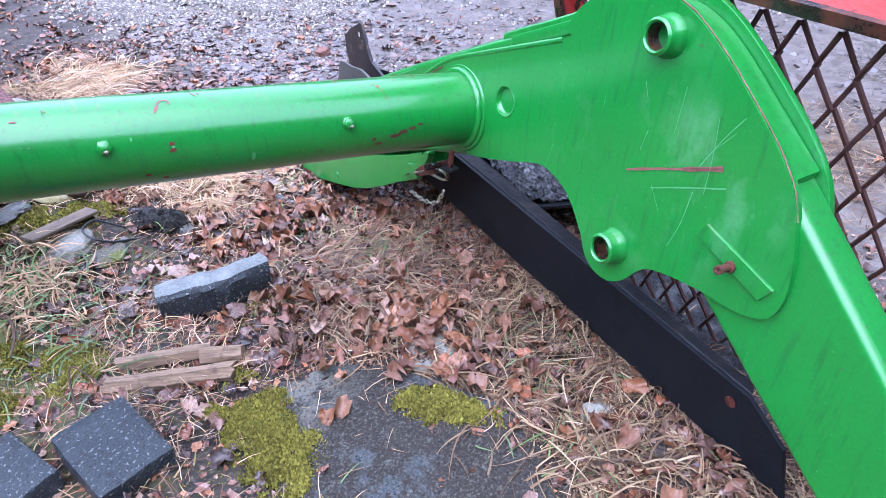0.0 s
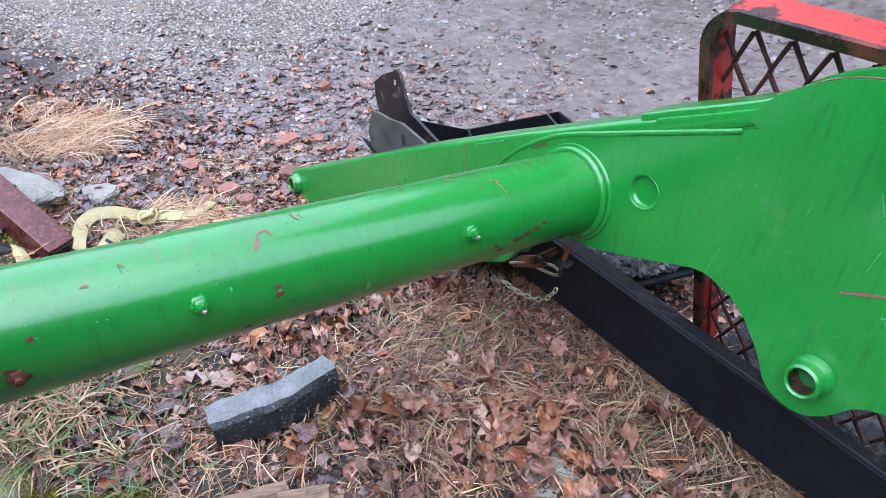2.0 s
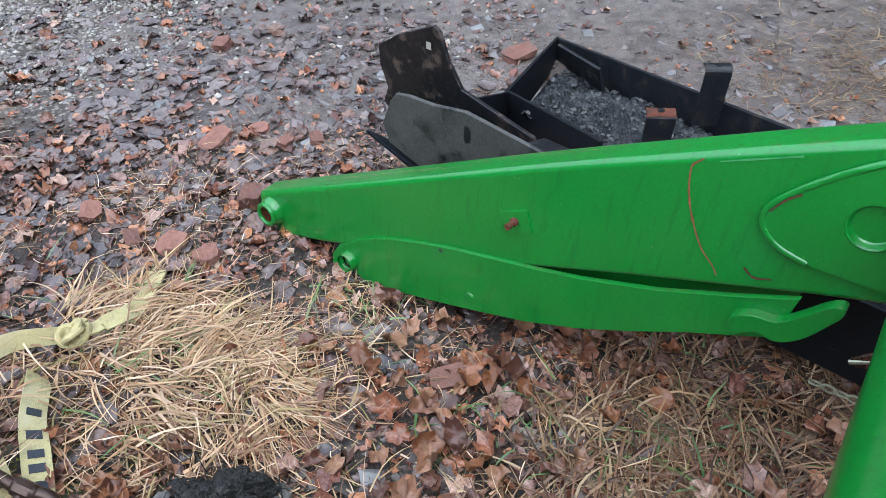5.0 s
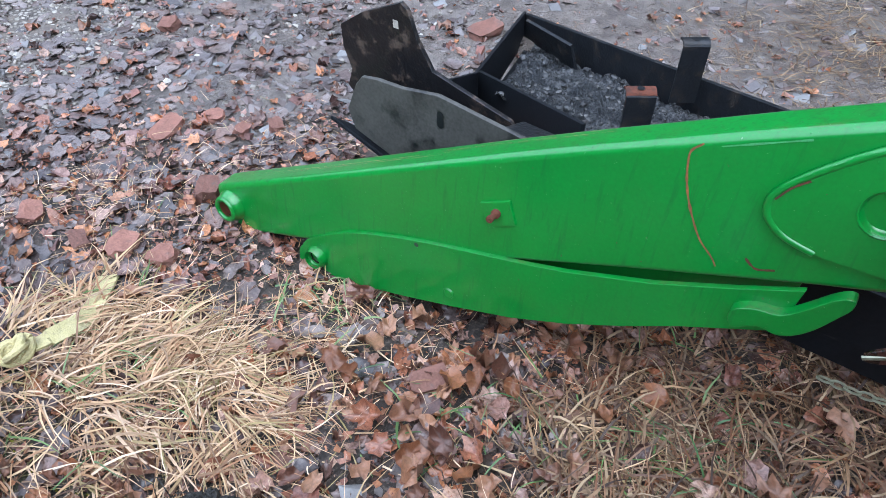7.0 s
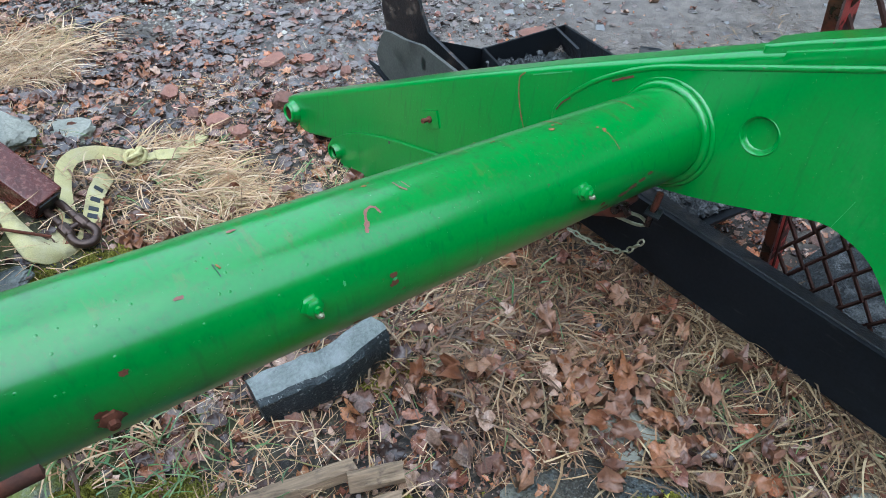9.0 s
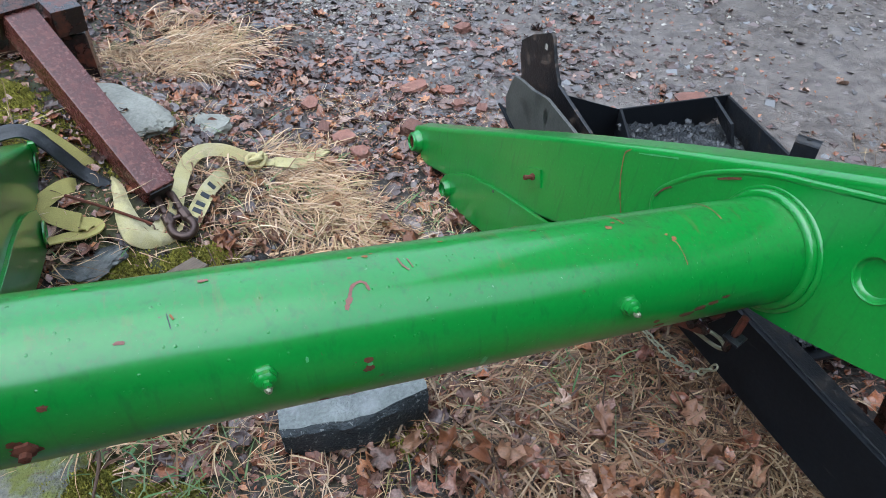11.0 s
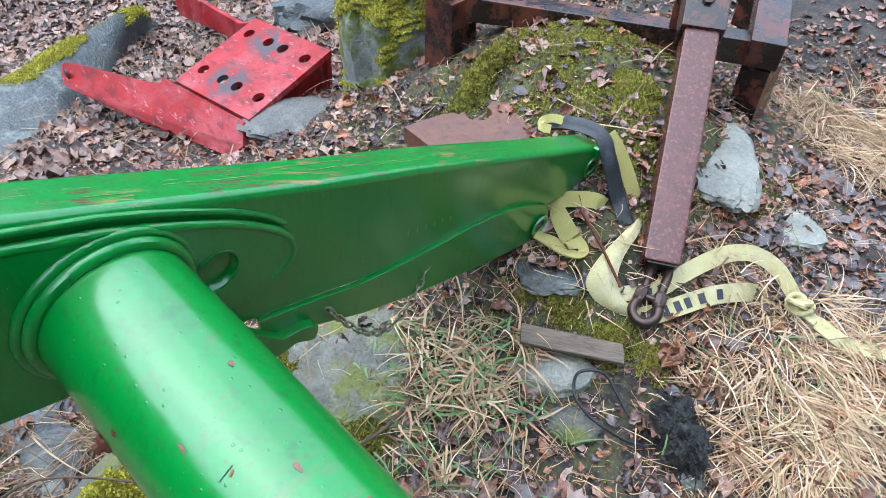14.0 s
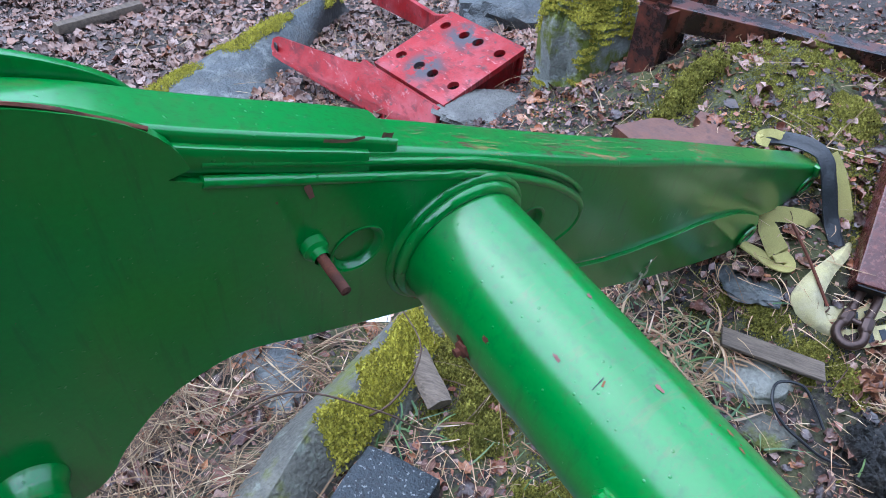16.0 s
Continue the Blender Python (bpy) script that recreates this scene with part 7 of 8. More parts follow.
LEAFY = lambda x, y: (1 - YARD(x, y) * 0.88) * (0.42 + 0.5 * wavy(x, y, 5.3, 2)) + 0.10 * YARD(x, y) * clump(x, y, 0.6, 1.8, 1.0)
MOSSED = lambda x, y: np.clip(sum(w * clump(x, y, cx, cy, r) for cx, cy, r, w in ((-0.50, 0.88, 0.20, 0.6), (-0.30, 0.84, 0.14, 0.55), (-0.78, 0.24, 0.19, 1.1), (-0.66, 0.36, 0.14, 1), (-0.95, 0.15, 0.17, 1), (-0.90, -0.15, 0.12, 0.8), (-0.75, 0.45, 0.14, 0.9), (-0.80, 1.50, 0.22, 0.8), (-1.02, 1.68, 0.2, 0.8), (-1.16, 1.31, 0.14, 1), (-0.47, 0.22, 0.11, 0.8), (-0.12, -0.30, 0.13, 1), (0.27, -0.42, 0.10, 1), (0.06, 0.22, 0.08, 0.8))), 0, 1)
# leaves: a midrib and two rings, one with shallow lobes, one with deep ones
def leaf_body(rim, width, cup):
    n = len(rim)
    V = [(0, 0, 0.0)]
    for ring_k in (0.55, 1.0):
        for i, r in enumerate(rim):
            a = 2 * math.pi * i / n
            q = r * ring_k if ring_k == 1.0 else 0.55 * (0.6 + 0.4 * r)
            V.append((0.5 * q * math.cos(a), 0.5 * width * q * math.sin(a), cup * (math.sin(a) * q) ** 2 + 0.10 * ring_k * math.sin(2.3 * i + 1) + 0.06 * math.cos(3.7 * i) * ring_k))
    F = []
    for i in range(n):
        a, b, c, d = 1 + i, 1 + (i + 1) % n, 1 + n + i, 1 + n + (i + 1) % n
        F += [(0, a, b), (a, c, d), (a, d, b)]
    return V, F


LEAF_V, LEAF_F = leaf_body([1.0, 0.80, 0.90, 0.70, 0.82, 0.66, 0.72, 0.60, 0.72, 0.66, 0.82, 0.70, 0.90, 0.80], 0.78, 0.32)
MAPLE_V, MAPLE_F = leaf_body([1.0, 0.68, 0.92, 0.62, 0.86, 0.66, 0.7, 0.35, 0.7, 0.66, 0.86, 0.62, 0.92, 0.68], 1.0, 0.10)
scatter("fallen_leaves", spots(44000, (-5.6, 2.6, -3.8, 4.6), lambda x, y: (1 - 0.9 * clump(x, y, 0.11, 0.66, 0.13)) * LEAFY(x, y) * (1 - 0.6 * MOSSED(x, y)) * (1 - 0.92 * clump(x, y, 0.12, -0.53, 0.30)) * (1 - 0.75 * clump(x, y, 0.3, 0.8, 0.4)) * np.clip(1.35 - np.hypot(x + 0.3, y - 1) / 4, 0.2, 1)), LEAF_V, LEAF_F, (0.016, 0.080), LEAF, "wet brown fallen leaves", "leaves", tilt=0.35, lift=0.10, squash=(0.1, 1.3), warp=0.13, rounded_off=True)
scatter("fallen_leaves", spots(800, (-0.3, 0.9, 0.2, 1.6), lambda x, y: 0.9 * clump(x, y, 0.36, 0.72, 0.30) + 0.4 * clump(x, y, 0.05, 0.35, 0.35)), LEAF_V, LEAF_F, (0.03, 0.085), LEAF, "curled red-brown oak and maple leaves", "leaves", tilt=0.6, lift=0.2, squash=(0.4, 1.8), warp=0.13, rounded_off=True)

scatter("fallen_leaves", spots(2600, (-0.1, 0.85, -1.4, 0.6), lambda x, y: 0.55 * wavy(x, y, 7, 6) * (1 - clump(x, y, 0.12, -0.53, 0.32))), LEAF_V, LEAF_F, (0.025, 0.075), LEAF, "brown leaves caught in the withered grass", "leaves", tilt=0.7, lift=0.45, squash=(0.3, 1.6), warp=0.13, rounded_off=True)
scatter("maple_leaves", spots(240, (-1.6, 1.6, 0.0, 3.2), lambda x, y: 0.3 + 0.1 * clump(x, y, 0.36, 0.6, 0.4)), MAPLE_V, MAPLE_F, (0.05, 0.095), LEAF, "wet lobed maple leaves lying flat", "leaves", tilt=0.2, lift=0.12, squash=(0.3, 1.2), warp=0.06)
OAK = material("oak_leaves", (0.25, 0.11, 0.05), rough=0.42, var=0.4, scale=30, fine=200, bump=0.3, depth=0.002,
               spread=((0.16, 0.058, 0.028), (0.24, 0.095, 0.042), (0.08, 0.032, 0.022), (0.19, 0.085, 0.05), (0.28, 0.14, 0.08), (0.11, 0.045, 0.03)), random_per_island=True)
PALE_LEAF = material("bleached_leaves", (0.36, 0.25, 0.21), rough=0.5, var=0.2, scale=30, fine=200, bump=0.3, depth=0.002, random=0.2, random_per_island=True)
scatter("oak_leaves", spots(1700, (0.0, 0.9, -1.0, 1.0), lambda x, y: 0.2 * (1 - clump(x, y, 0.12, -0.5, 0.32)) + 0.6 * clump(x, y, 0.4, -0.22, 0.18) + 0.5 * clump(x, y, 0.36, 0.66, 0.22)), LEAF_V, LEAF_F, (0.03, 0.085), OAK, "orange-brown oak leaves in the grass", "leaves", tilt=0.6, lift=0.5, squash=(0.5, 2.0), warp=0.13, rounded_off=True)
scatter("oak_leaves", spots(260, (0.15, 0.6, -0.4, 0.0), lambda x, y: 0.9 * clump(x, y, 0.41, -0.19, 0.08) + 0.5 * clump(x, y, 0.33, -0.12, 0.06)), LEAF_V, LEAF_F, (0.04, 0.085), OAK, "wet red-brown oak leaves heaped on a pale stone", "leaves", tilt=0.4, lift=0.55, squash=(0.4, 1.6), warp=0.13, rounded_off=True)
scatter("oak_leaves", spots(420, (-0.5, 0.1, 0.7, 1.35), lambda x, y: 0.9 * clump(x, y, -0.25, 1.05, 0.09) + 0.6 * clump(x, y, -0.17, 0.95, 0.09) + 0.35 * clump(x, y, -0.07, 0.72, 0.12)), LEAF_V, LEAF_F, (0.03, 0.075), OAK, "wet red-brown oak leaves between moss and straw", "leaves", tilt=0.5, lift=0.3, squash=(0.4, 1.8), warp=0.13, rounded_off=True)
scatter("oak_leaves", spots(420, (-1.4, 2.4, 0.6, 3.6), lambda x, y: 0.16 + 0.4 * clump(x, y, 0.4, 1.8, 0.6)), LEAF_V, LEAF_F, (0.03, 0.075), OAK, "orange-brown leaves strewn over the mud", "leaves", tilt=0.4, lift=0.2, squash=(0.3, 1.6), warp=0.13, rounded_off=True)
scatter("pale_leaves", np.array([(-0.178, 0.53), (-0.09, 0.55), (-0.20, 0.55), (-0.15, 0.50)]), LEAF_V, LEAF_F, (0.06, 0.085), PALE_LEAF, "bleached curled leaves behind the kerb block", "leaves", tilt=0.35, lift=0.25, squash=(0.5, 1.2), warp=0.13, rounded_off=True)
SLOPE_LEAF = material("bleached_brown_leaves", (0.2, 0.12, 0.1), rough=0.5, var=0.4, scale=30, fine=200, bump=0.3, depth=0.002, spread=((0.18, 0.095, 0.070), (0.26, 0.155, 0.115), (0.11, 0.058, 0.044), (0.31, 0.20, 0.155), (0.23, 0.105, 0.062), (0.36, 0.25, 0.21), (0.08, 0.045, 0.036), (0.15, 0.11, 0.10)), random_per_island=True)
scatter("fallen_leaves", spots(24000, (-7.5, -2.2, -1.2, 5.0), lambda x, y: 0.85 - 0.1 * wavy(x, y, 3, 1)), LEAF_V, LEAF_F, (0.035, 0.10), SLOPE_LEAF, "brown leaves covering the slope", "leaves", tilt=0.4, lift=0.15, squash=(0.2, 1.3), warp=0.13, rounded_off=True)
scatter("dark_leaves", spots(6000, (-2.0, 1.8, -1.4, 3.2), lambda x, y: (0.5 + 0.5 * clump(x, y, -0.9, 1.55, 0.5)) * (1 - 0.6 * YARD(x, y)) * (1 - 0.7 * MOSSED(x, y)) * (1 - 0.9 * clump(x, y, 0.12, -0.53, 0.30))), LEAF_V, LEAF_F, (0.018, 0.070), DARK_LITTER, "dark rotting wet leaves", "leaves", tilt=0.35, lift=0.22, squash=(0.2, 1.3), warp=0.13, rounded_off=True)
FLAT_WET = material("wet_flat_leaves", (0.1, 0.08, 0.085), rough=0.22, var=0.5, scale=40, fine=200, bump=0.3, depth=0.002, spread=((0.060, 0.047, 0.045), (0.135, 0.105, 0.100), (0.085, 0.060, 0.053), (0.19, 0.150, 0.135), (0.11, 0.070, 0.058), (0.050, 0.043, 0.043), (0.22, 0.13, 0.10)), random_per_island=True)
scatter("flat_leaves", spots(3000, (-0.5, 2.2, 1.3, 3.4), lambda x, y: 0.75 * clump(x, y, 0.30, 2.25, 0.75) + 0.55 * clump(x, y, 0.9, 2.5, 0.8) + 0.3 * clump(x, y, 0.2, 1.65, 0.4)), LEAF_V, LEAF_F, (0.040, 0.115), FLAT_WET, "flat wet purple-grey leaves trodden into the mud", "leaves", tilt=0.10, lift=0.05, squash=(0.05, 0.35), warp=0.10, rounded_off=True)
scatter("flat_leaves", spots(2600, (-1.0, 0.9, 0.3, 1.7), lambda x, y: (1 - 0.9 * clump(x, y, 0.11, 0.66, 0.13)) * 0.6 * smooth(-0.6, -0.3, x) * wavy(x, y, 6, 3) * (1 - MOSSED(x, y))), LEAF_V, LEAF_F, (0.030, 0.085), FLAT_WET, "flat wet purple-grey leaves on the leaf mould", "leaves", tilt=0.2, lift=0.12, squash=(0.1, 0.6), warp=0.10, rounded_off=True)
BIT_V = [(-.5, -.15, 0), (.1, -.4, .12), (.5, .1, 0), (-.05, .35, .1)]
BIT_F = [(0, 1, 2), (0, 2, 3)]
scatter("leaf_litter", spots(150000, (-3.2, 2.4, -1.6, 3.2), lambda x, y: (0.15 + 0.85 * (1 - YARD(x, y))) * (1 - 0.85 * MOSSED(x, y)) * np.clip(1.3 - np.hypot(x, y - 0.8) / 3.2, 0.1, 1)), BIT_V, BIT_F, (0.004, 0.028), LEAF, "crumbled leaf fragments and bark on the ground", "leaf litter", tilt=0.7, lift=0.3, squash=(0.4, 1.6), warp=0.3)


def blades(name, at, length, width, mat, label, flat=0.7, lean_to=None, category="grass", arch=(0.5, 1.4), bend=0.14, bunch=0, fan=0.4):
    """Grass blades: tapered, drooping strips, each with its own bend; bunch: so many blades share a root and a lie."""
    n = len(at)
    root = rng.integers(0, max(1, n // max(1, bunch)), n)
    L = length[0] + (length[1] - length[0]) * rng.random(n)
    W = width[0] + (width[1] - width[0]) * rng.random(n)
    yaw = rng.random(n) * 6.283
    if lean_to is not None:
        yaw = lean_to(at[:, 0], at[:, 1]) + rng.normal(0, 1.15, n)
    if bunch:
        yaw = yaw[root] + rng.normal(0, fan, n)
        at = at[root] + rng.normal(0, 0.012, (n, 2))
    rise = np.clip(rng.normal(1 - flat, 0.22, n), 0.03, 1.2)
    droop = arch[0] + (arch[1] - arch[0]) * rng.random(n)
    side = rng.normal(0, bend, n)
    sway, phase = rng.normal(0, 0.035, n), rng.random(n) * 6.28
    z0 = ground_z(at[:, 0], at[:, 1]) + rng.random(n) ** 2 * 0.03 - 0.004
    K = 6
    V = np.zeros((n, 2 * K, 3))
    for k in range(K):
        t = k / (K - 1)
        r = L * t * np.sqrt(np.clip(1 - (rise * 0.6) ** 2, 0.3, 1))
        h = L * (rise * t - rise * droop * 0.85 * t * t) + 0.006
        b = side * L * t * t + sway * L * (np.sin(4.5 * t + phase) - np.sin(phase))
        px, py = at[:, 0] + r * np.cos(yaw) - b * np.sin(yaw), at[:, 1] + r * np.sin(yaw) + b * np.cos(yaw)
        w = W * (1 - 0.85 * t ** 1.5) * 0.5
        base = np.maximum(z0 + h, ground_z(px, py) + 0.003)
        V[:, 2 * k] = np.stack([px + w * np.sin(yaw), py - w * np.cos(yaw), base], 1)
        V[:, 2 * k + 1] = np.stack([px - w * np.sin(yaw), py + w * np.cos(yaw), base + w * 0.5], 1)
    F = np.array([(2 * k, 2 * k + 1, 2 * k + 3, 2 * k + 2) for k in range(K - 1)])
    f = (F[None] + (np.arange(n) * 2 * K)[:, None, None]).reshape(-1, 4)
    return tagged(mesh_from(name, V.reshape(-1, 3), f, mat), label, category, kind="stuff")


away = lambda cx, cy: (lambda x, y: np.arctan2(y - cy, x - cx))
blades("straw_clump", spots(24000, (-0.6, 0.8, 0.6, 1.9), lambda x, y: clump(x, y, -0.02, 1.25, 0.20) * (x < 0.2) * (y < 1.5)), (0.06, 0.17), (0.002, 0.0055), STRAW, "tussock of bleached dry straw", 0.66, away(-0.1, 1.46), "straw", arch=(0.8, 1.6), bend=0.25, bunch=9, fan=0.6)
blades("grass_tuft", spots(500, (-0.5, 0.6, 0.8, 1.7), lambda x, y: clump(x, y, -0.02, 1.30, 0.18)), (0.05, 0.12), (0.002, 0.0045), GRASS, "green blades in the straw tussock", 0.6, away(-0.1, 1.46))
blades("straw_clump", spots(9000, (-0.5, 0.6, 0.5, 1.4), lambda x, y: clump(x, y, 0.07, 1.0, 0.12)), (0.07, 0.20), (0.002, 0.0045), STRAW, "flattened mat of bleached straw", 0.92, away(-0.1, 1.2), "straw", bend=0.25, bunch=30, fan=0.25)
blades("straw_clump", spots(34000, (-1.0, 0.6, 1.8, 3.3), lambda x, y: clump(x, y, -0.30, 2.42, 0.23)), (0.08, 0.24), (0.0022, 0.005), STRAW, "tussock of bleached dry straw beside the trestle", 0.55, away(-0.4, 2.65), "straw", arch=(0.8, 1.6), bend=0.25, bunch=10, fan=0.6)
blades("withered_grass", spots(27000, (-0.2, 0.95, -1.5, 0.7), lambda x, y: smooth(0.05, 0.45, x + 0.35 * (wavy(x, y, 6) - 0.5)) * smooth(0.62, 0.35, y) * (1 - clump(x, y, 0.12, -0.56, 0.30)) * (0.30 + 0.70 * wavy(x, y, 9, 3)) * smooth(0.02, -0.22, y + 0.2 * (wavy(x, y, 8, 1) - 0.5)) * (1 - 0.95 * clump(x, y, 0.36, -0.20, 0.09))), (0.06, 0.17), (0.0022, 0.0058), BROWN_GRASS, "matted withered brown grass", 0.52, lambda x, y: np.arctan2(-0.5 - 0.4 * np.sin(5 * x + 3 * y), 0.6 + 0.8 * np.sin(4 * y)), arch=(0.9, 1.8), bend=0.38, bunch=7, fan=0.7)
blades("withered_grass", spots(27000, (-0.2, 0.95, -1.5, 0.7), lambda x, y: smooth(0.05, 0.45, x + 0.35 * (wavy(x, y, 6) - 0.5)) * smooth(0.62, 0.35, y) * (1 - clump(x, y, 0.12, -0.56, 0.30)) * (0.30 + 0.70 * wavy(x, y, 9, 3)) * smooth(-0.22, 0.02, y + 0.2 * (wavy(x, y, 8, 1) - 0.5)) * (1 - 0.95 * clump(x, y, 0.36, -0.20, 0.09))), (0.06, 0.17), (0.0022, 0.0058), RUSSET_GRASS, "matted wet russet grass by the rail", 0.52, lambda x, y: np.arctan2(-0.5 - 0.4 * np.sin(5 * x + 3 * y), 0.6 + 0.8 * np.sin(4 * y)), arch=(0.9, 1.8), bend=0.38, bunch=7, fan=0.7)
blades("withered_grass", spots(9000, (-2.0, -0.7, -1.2, 0.4), lambda x, y: clump(x, y, -1.2, -0.32, 0.34)), (0.08, 0.22), (0.001, 0.0028), BROWN_GRASS, "fine dry grass lying beside a mossy rock", 0.9, None, bend=0.2, bunch=20)
blades("grass_tuft", spots(900, (-1.1, -0.5, -0.3, 0.4), lambda x, y: clump(x, y, -0.81, 0.0, 0.05)), (0.05, 0.11), (0.003, 0.007), GRASS, "small green tuft against a mossy rock", 0.4, None)
blades("withered_grass", spots(9000, (-1.0, 0.5, -0.3, 1.1), lambda x, y: (1 - 0.9 * clump(x, y, 0.11, 0.66, 0.13)) * 0.5 * wavy(x, y, 8, 5) * (1 - 0.9 * MOSSED(x, y))), (0.04, 0.12), (0.0015, 0.004), STRAW, "sparse dry grass on the leaf mould", 0.85, None)
blades("withered_grass", spots(15000, (-4.0, -0.7, -1.5, 2.4), lambda x, y: (0.15 + 0.7 * clump(x, y, -1.25, -0.35, 0.5) + 0.5 * clump(x, y, -2.9, 1.1, 0.5)) * wavy(x, y, 5, 1)), (0.10, 0.28), (0.002, 0.005), BROWN_GRASS, "long dry grass lying on the slope", 0.8, None)
blades("straw_clump", spots(16000, (1.5, 3.8, -0.9, 1.2), lambda x, y: clump(x, y, 2.35, 0.10, 0.55)), (0.04, 0.12), (0.0015, 0.004), BROWN_GRASS, "dry grass at the edge of the yard", 0.8, None, "straw")
blades("grass_tuft", spots(3600, (-1.0, -0.1, 0.2, 1.0), lambda x, y: 1.0 * clump(x, y, -0.56, 0.57, 0.13)), (0.03, 0.09), (0.004, 0.008), GRASS, "tuft of green grass among dry stalks", 0.55, None)
blades("dry_tuft", spots(4500, (-1.0, -0.1, 0.2, 1.0), lambda x, y: clump(x, y, -0.57, 0.56, 0.13)), (0.06, 0.15), (0.003, 0.007), STRAW, "pale dry stalks round a green tuft", 0.42, None, arch=(0.8, 1.8), bend=0.4, bunch=8, fan=0.8)
blades("grass_tuft", spots(7000, (-0.9, 0.9, -1.2, 0.9), lambda x, y: 0.5 * clump(x, y, -0.48, 0.36, 0.20) + 0.30 * clump(x, y, 0.32, 0.30, 0.16) + 0.6 * clump(x, y, 0.47, 0.19, 0.10) + 0.35 * clump(x, y, 0.55, -0.35, 0.14) + 0.3 * clump(x, y, 0.42, -0.75, 0.14) + 0.10 * wavy(x, y, 7, 4) ** 3 + 0.4 * clump(x, y, -0.72, 0.05, 0.12)), (0.04, 0.12), (0.002, 0.005), GRASS, "scattered green grass blades", 0.5, None)
blades("grass_tuft", spots(1500, (0.1, 0.9, 0.2, 1.5), lambda x, y: 0.5 * clump(x, y, 0.42, 1.05, 0.14) + 0.5 * clump(x, y, 0.29, 0.62, 0.10)), (0.03, 0.09), (0.003, 0.006), GRASS, "small green sprouts by the loader", 0.5, None)
blades("dry_stalks", spots(32000, (-1.4, 1.0, -1.5, 1.9), lambda x, y: (1 - 0.9 * clump(x, y, 0.11, 0.66, 0.13)) * (0.25 + 0.6 * wavy(x, y, 9, 2) ** 2) * (1 - YARD(x, y)) * (1 - 0.9 * clump(x, y, -0.9, 1.55, 0.5)) * (1 - 0.8 * MOSSED(x, y))  * (1 - 0.9 * clump(x, y, 0.12, -0.53, 0.28))), (0.015, 0.075), (0.0009, 0.0024), STRAW, "broken straw bits strewn over the leaf mould", 0.93, None, "straw")
# moss: many tiny tufts over the mound
TUFT_V = [(0.5, 0, -0.15), (-0.25, 0.43, -0.15), (-0.25, -0.43, -0.15), (0.1, 0.05, 0.75)]
TUFT_F = [(0, 1, 3), (1, 2, 3), (2, 0, 3)]
mossy = lambda x, y: np.clip(MOSSED(x, y) + 0.5 * clump(x, y, -0.9, 1.65, 0.4), 0, 1) * smooth(0.34, 0.54, wavy(x, y, 13, 2))
scatter("moss", spots(150000, (-1.7, -0.3, 0.9, 2.3), lambda x, y: clump(x, y, -0.90, 1.50, 0.48) * smooth(0.36, 0.58, wavy(x, y, 11, 5) + 0.25 * (wavy(x, y, 37, 1) - 0.5))), TUFT_V, TUFT_F, (0.004, 0.011), MOSS, "moss growing over the mound by the trestle", "moss", tilt=0.4, lift=0.15, squash=(0.5, 1.3), warp=0.25)
scatter("moss", spots(150000, (-1.6, 0.3, -0.4, 2.3), mossy), TUFT_V, TUFT_F, (0.004, 0.010), MOSS, "yellow-green moss creeping over stones and soil", "moss", tilt=0.4, lift=0.15, squash=(0.5, 1.3), warp=0.25)


def along(crest, lo, hi, y_min=-9.0):
    """Tells whether a point lies between lo and hi metres to the right of a crest."""
    xs, ys = [p[0] for p in crest], [p[1] for p in crest]
    return lambda c: c.y > y_min and lo < c.x - float(np.interp(c.y, ys, xs)) + 0.05 * noise.noise(c * 9) < hi


def tufts(ob, n, size, keep=-9.0, where=None, mat=MOSS, spread=0.006):
    """Small moss tufts growing on the upper faces of a stone or cushion, joined into one part."""
    vs = [(ob.matrix_world @ v.co, v.normal.z) for v in ob.data.vertices]
    good = [c for c, nz in vs if nz > 0.15 and noise.noise(c * 6) > keep and (where is None or where(c))]
    if not good:
        return
    inv = np.array(ob.matrix_world.inverted())
    P = np.array([tuple(c) for c in good])[rng.integers(0, len(good), n)] + rng.normal(0, 1, (n, 3)) * np.array([spread, spread, 0.002])
    k = size * (0.5 + rng.random(n))
    a = rng.random(n) * 6.28
    T = np.array(TUFT_V)
    X = (T[None, :, 0] * np.cos(a)[:, None] - T[None, :, 1] * np.sin(a)[:, None]) * k[:, None]
    Y = (T[None, :, 0] * np.sin(a)[:, None] + T[None, :, 1] * np.cos(a)[:, None]) * k[:, None]
    Z = np.repeat(T[None, :, 2], n, 0) * k[:, None]
    W = np.stack([X, Y, Z], -1) + P[:, None, :]
    W[:, 3, :2] += rng.normal(0, 0.3, (n, 2)) * k[:, None]
    V = (W.reshape(-1, 3) @ inv[:3, :3].T + inv[:3, 3]).tolist()
    F = (np.array(TUFT_F)[None] + (np.arange(n) * 4)[:, None, None]).reshape(-1, 3).tolist()
    t = mesh_from("moss_cover", V, F, mat, smooth_shade=False)
    t.parent = ob
    tagged(t, "fine moss tufts", kind="stuff")


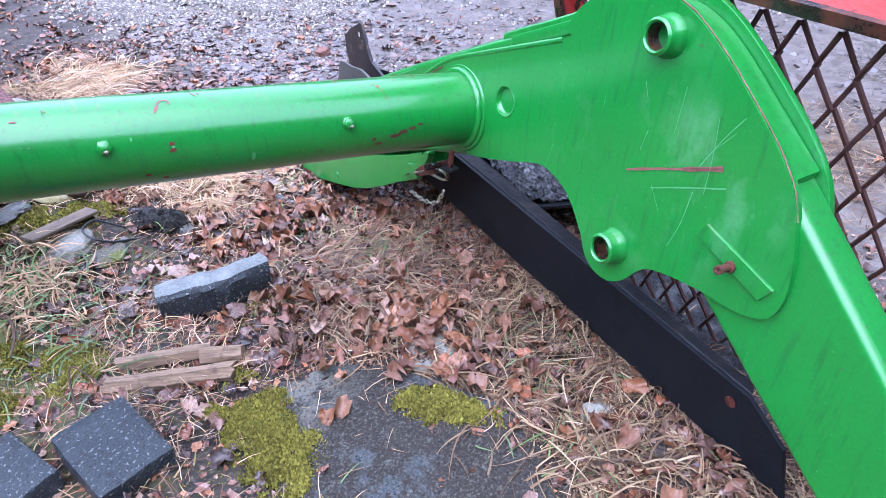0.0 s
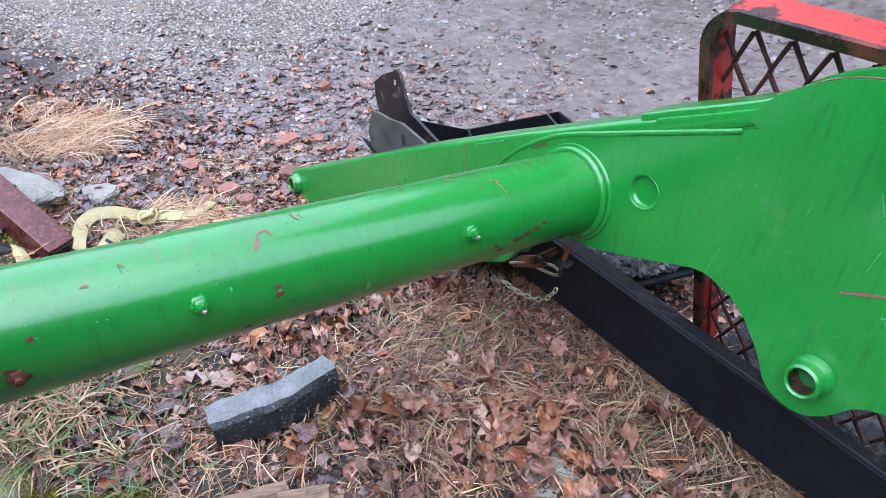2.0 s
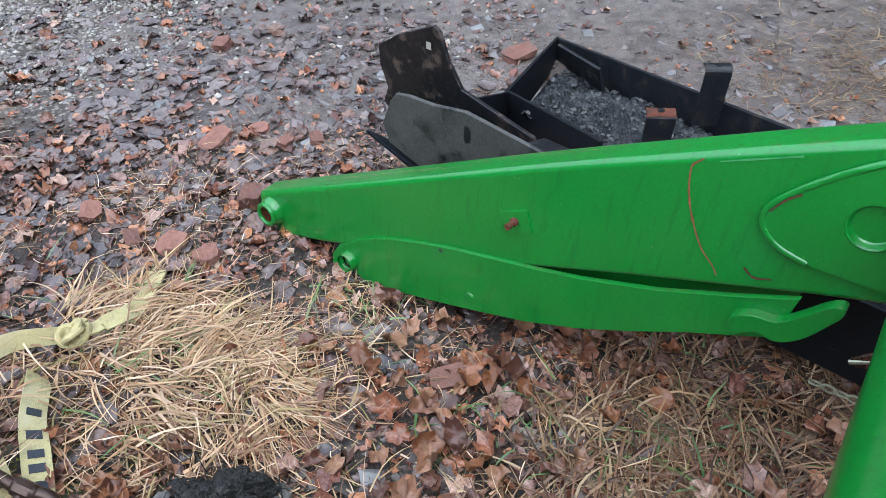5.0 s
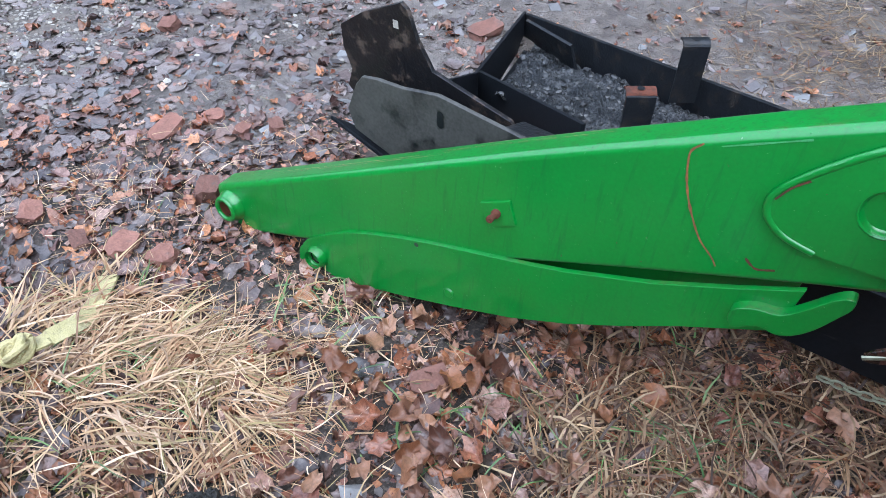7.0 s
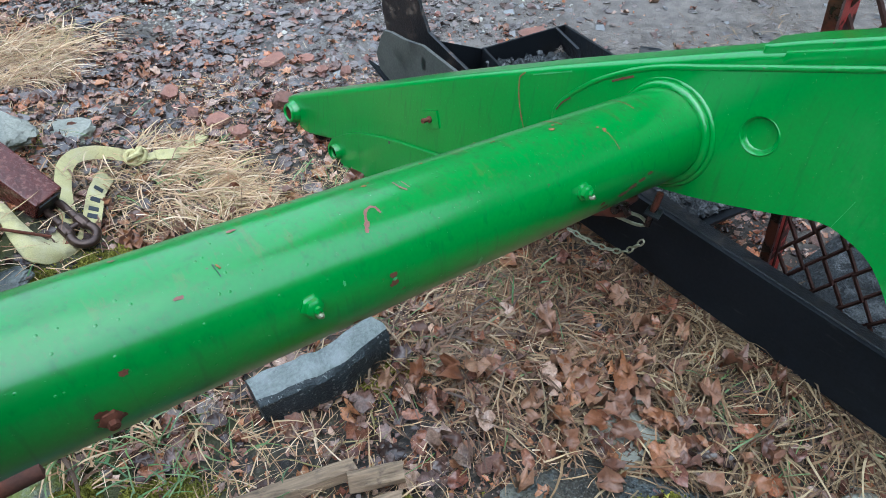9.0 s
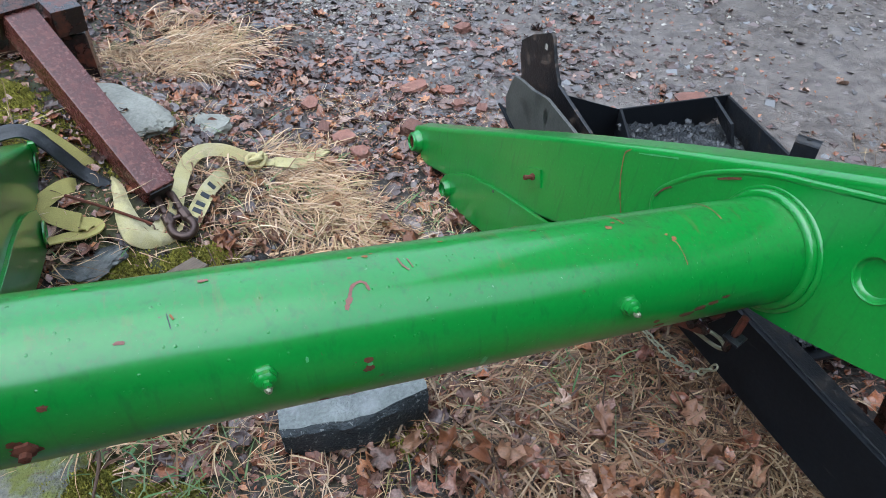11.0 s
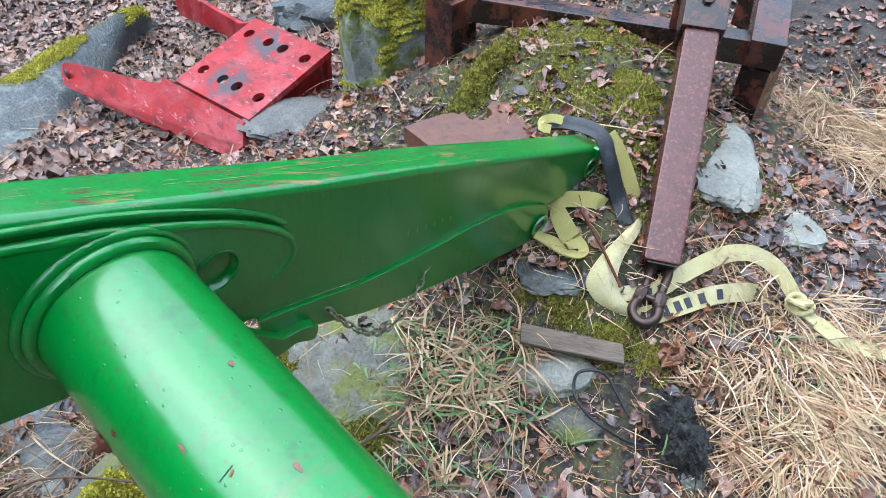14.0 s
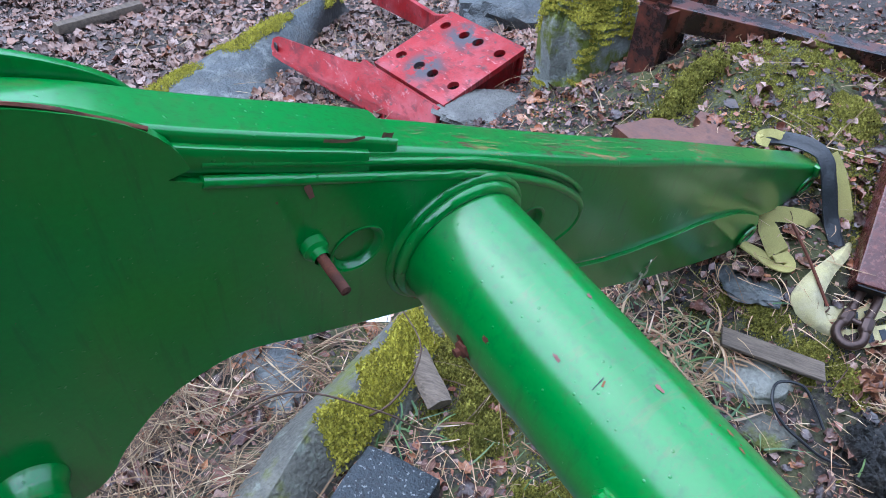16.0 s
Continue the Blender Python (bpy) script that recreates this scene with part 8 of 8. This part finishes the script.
bpy.context.view_layer.update()
for ob in list(scene.objects):
    if ob.name.startswith("moss_patch"):
        tufts(ob, int(1500 + 110000 * ob.dimensions.x * ob.dimensions.y), 0.0065)
    elif ob.name.startswith("rock_slab"):
        tufts(ob, 22000, 0.0065, -0.1, along(SLAB_CREST, -0.09, 0.03), mat=BRIGHT_MOSS, spread=0.015)
    elif ob.name.startswith("mossy_rock"):
        tufts(ob, 14000, 0.007, -0.22, along(RIDGE_CREST, -0.012, 0.09, -0.15), mat=BRIGHT_MOSS, spread=0.006)
    elif ob.name.startswith("boulder"):
        tufts(ob, 60000, 0.0055, -0.05, mat=BRIGHT_MOSS, spread=0.01)
# twigs
twig_at = spots(420, (-3.8, 0.9, -1.2, 3.0), lambda x, y: 0.6 * (1 - YARD(x, y)))
tw = bmesh.new()
for x, y in twig_at:
    a, L = rng.random() * 6.28, 0.05 + 0.16 * rng.random() ** 2
    p = [(x + L * t * math.cos(a) + 0.02 * math.sin(5 * t + a) * L / 0.1, y + L * t * math.sin(a), gz(x, y) + 0.012 + 0.02 * rng.random() * t) for t in (-0.5, -0.15, 0.2, 0.5)]
    merge(tw, sweep(p, 0.0012 + 0.0018 * rng.random(), 4, taper=0.5))
tagged(link_mesh("twigs", tw, TWIG), "thin broken twigs on the leaf mould", "twigs", kind="stuff")
for pts, r in (([gp(-0.86, -0.10, 0.03), gp(-0.80, 0.0, 0.10), gp(-0.86, 0.12, 0.13), gp(-1.0, 0.14, 0.16)], 0.003), ([gp(-0.95, -0.32, 0.12), gp(-0.88, -0.18, 0.20), gp(-0.76, -0.05, 0.17), gp(-0.70, 0.02, 0.10)], 0.003),
               ([gp(-0.66, 0.50, 0.02), gp(-0.60, 0.46, 0.03), gp(-0.585, 0.38, 0.035), gp(-0.60, 0.30, 0.03)], 0.006), ([gp(-0.47, -0.02, 0.02), gp(-0.455, 0.08, 0.10), gp(-0.40, 0.02, 0.06)], 0.003)):
    tagged(link_mesh("branch", sweep(curve(pts, 5), r, 7, taper=0.5), TWIG), "thin dark branch on the ground", "branch")

# ---- far up the slope: a pale fallen log and bare brush ----
stick(gp(-4.40, -0.12, 0.05), gp(-4.56, 0.42, 0.05), 0.075, 0.075, GREY_WOOD, "pale fallen log on the leafy slope", "log", 0.2)
brush_rng = random.Random(5)
for cx, cy, n in ((-5.0, 0.75, 46), (-5.5, 0.15, 40), (-5.3, 1.5, 40), (-4.9, 2.3, 36)):
    bm = bmesh.new()
    for k in range(n):
        a, h = brush_rng.uniform(0, 6.28), brush_rng.uniform(0.4, 1.1)
        x, y = cx + brush_rng.gauss(0, 0.16), cy + brush_rng.gauss(0, 0.16)
        z = gz(x, y)
        lean = brush_rng.uniform(0.1, 0.7)
        p = [(x + lean * h * t * t * math.cos(a) - cx, y + lean * h * t * t * math.sin(a) - cy, z - gz(cx, cy) + h * t * (1 - 0.3 * lean * t)) for t in (0, 0.25, 0.5, 0.75, 1.0)]
        merge(bm, sweep(p, brush_rng.uniform(0.003, 0.008), 5, taper=0.3))
        for q in (2, 3):
            b = a + brush_rng.uniform(-1.5, 1.5)
            e = [Vector(p[q]) + Vector((math.cos(b), math.sin(b), 0.5)) * (0.12 * h * t) for t in (0, 0.5, 1.0, 1.6)]
            merge(bm, sweep(e, 0.0025, 4, taper=0.4))
    ob = link_mesh("bush", bm, TWIG)
    ob.location = (cx, cy, gz(cx, cy))
    tagged(ob, "bare dark bush of tangled stems on the slope", "bush", "bare brush")
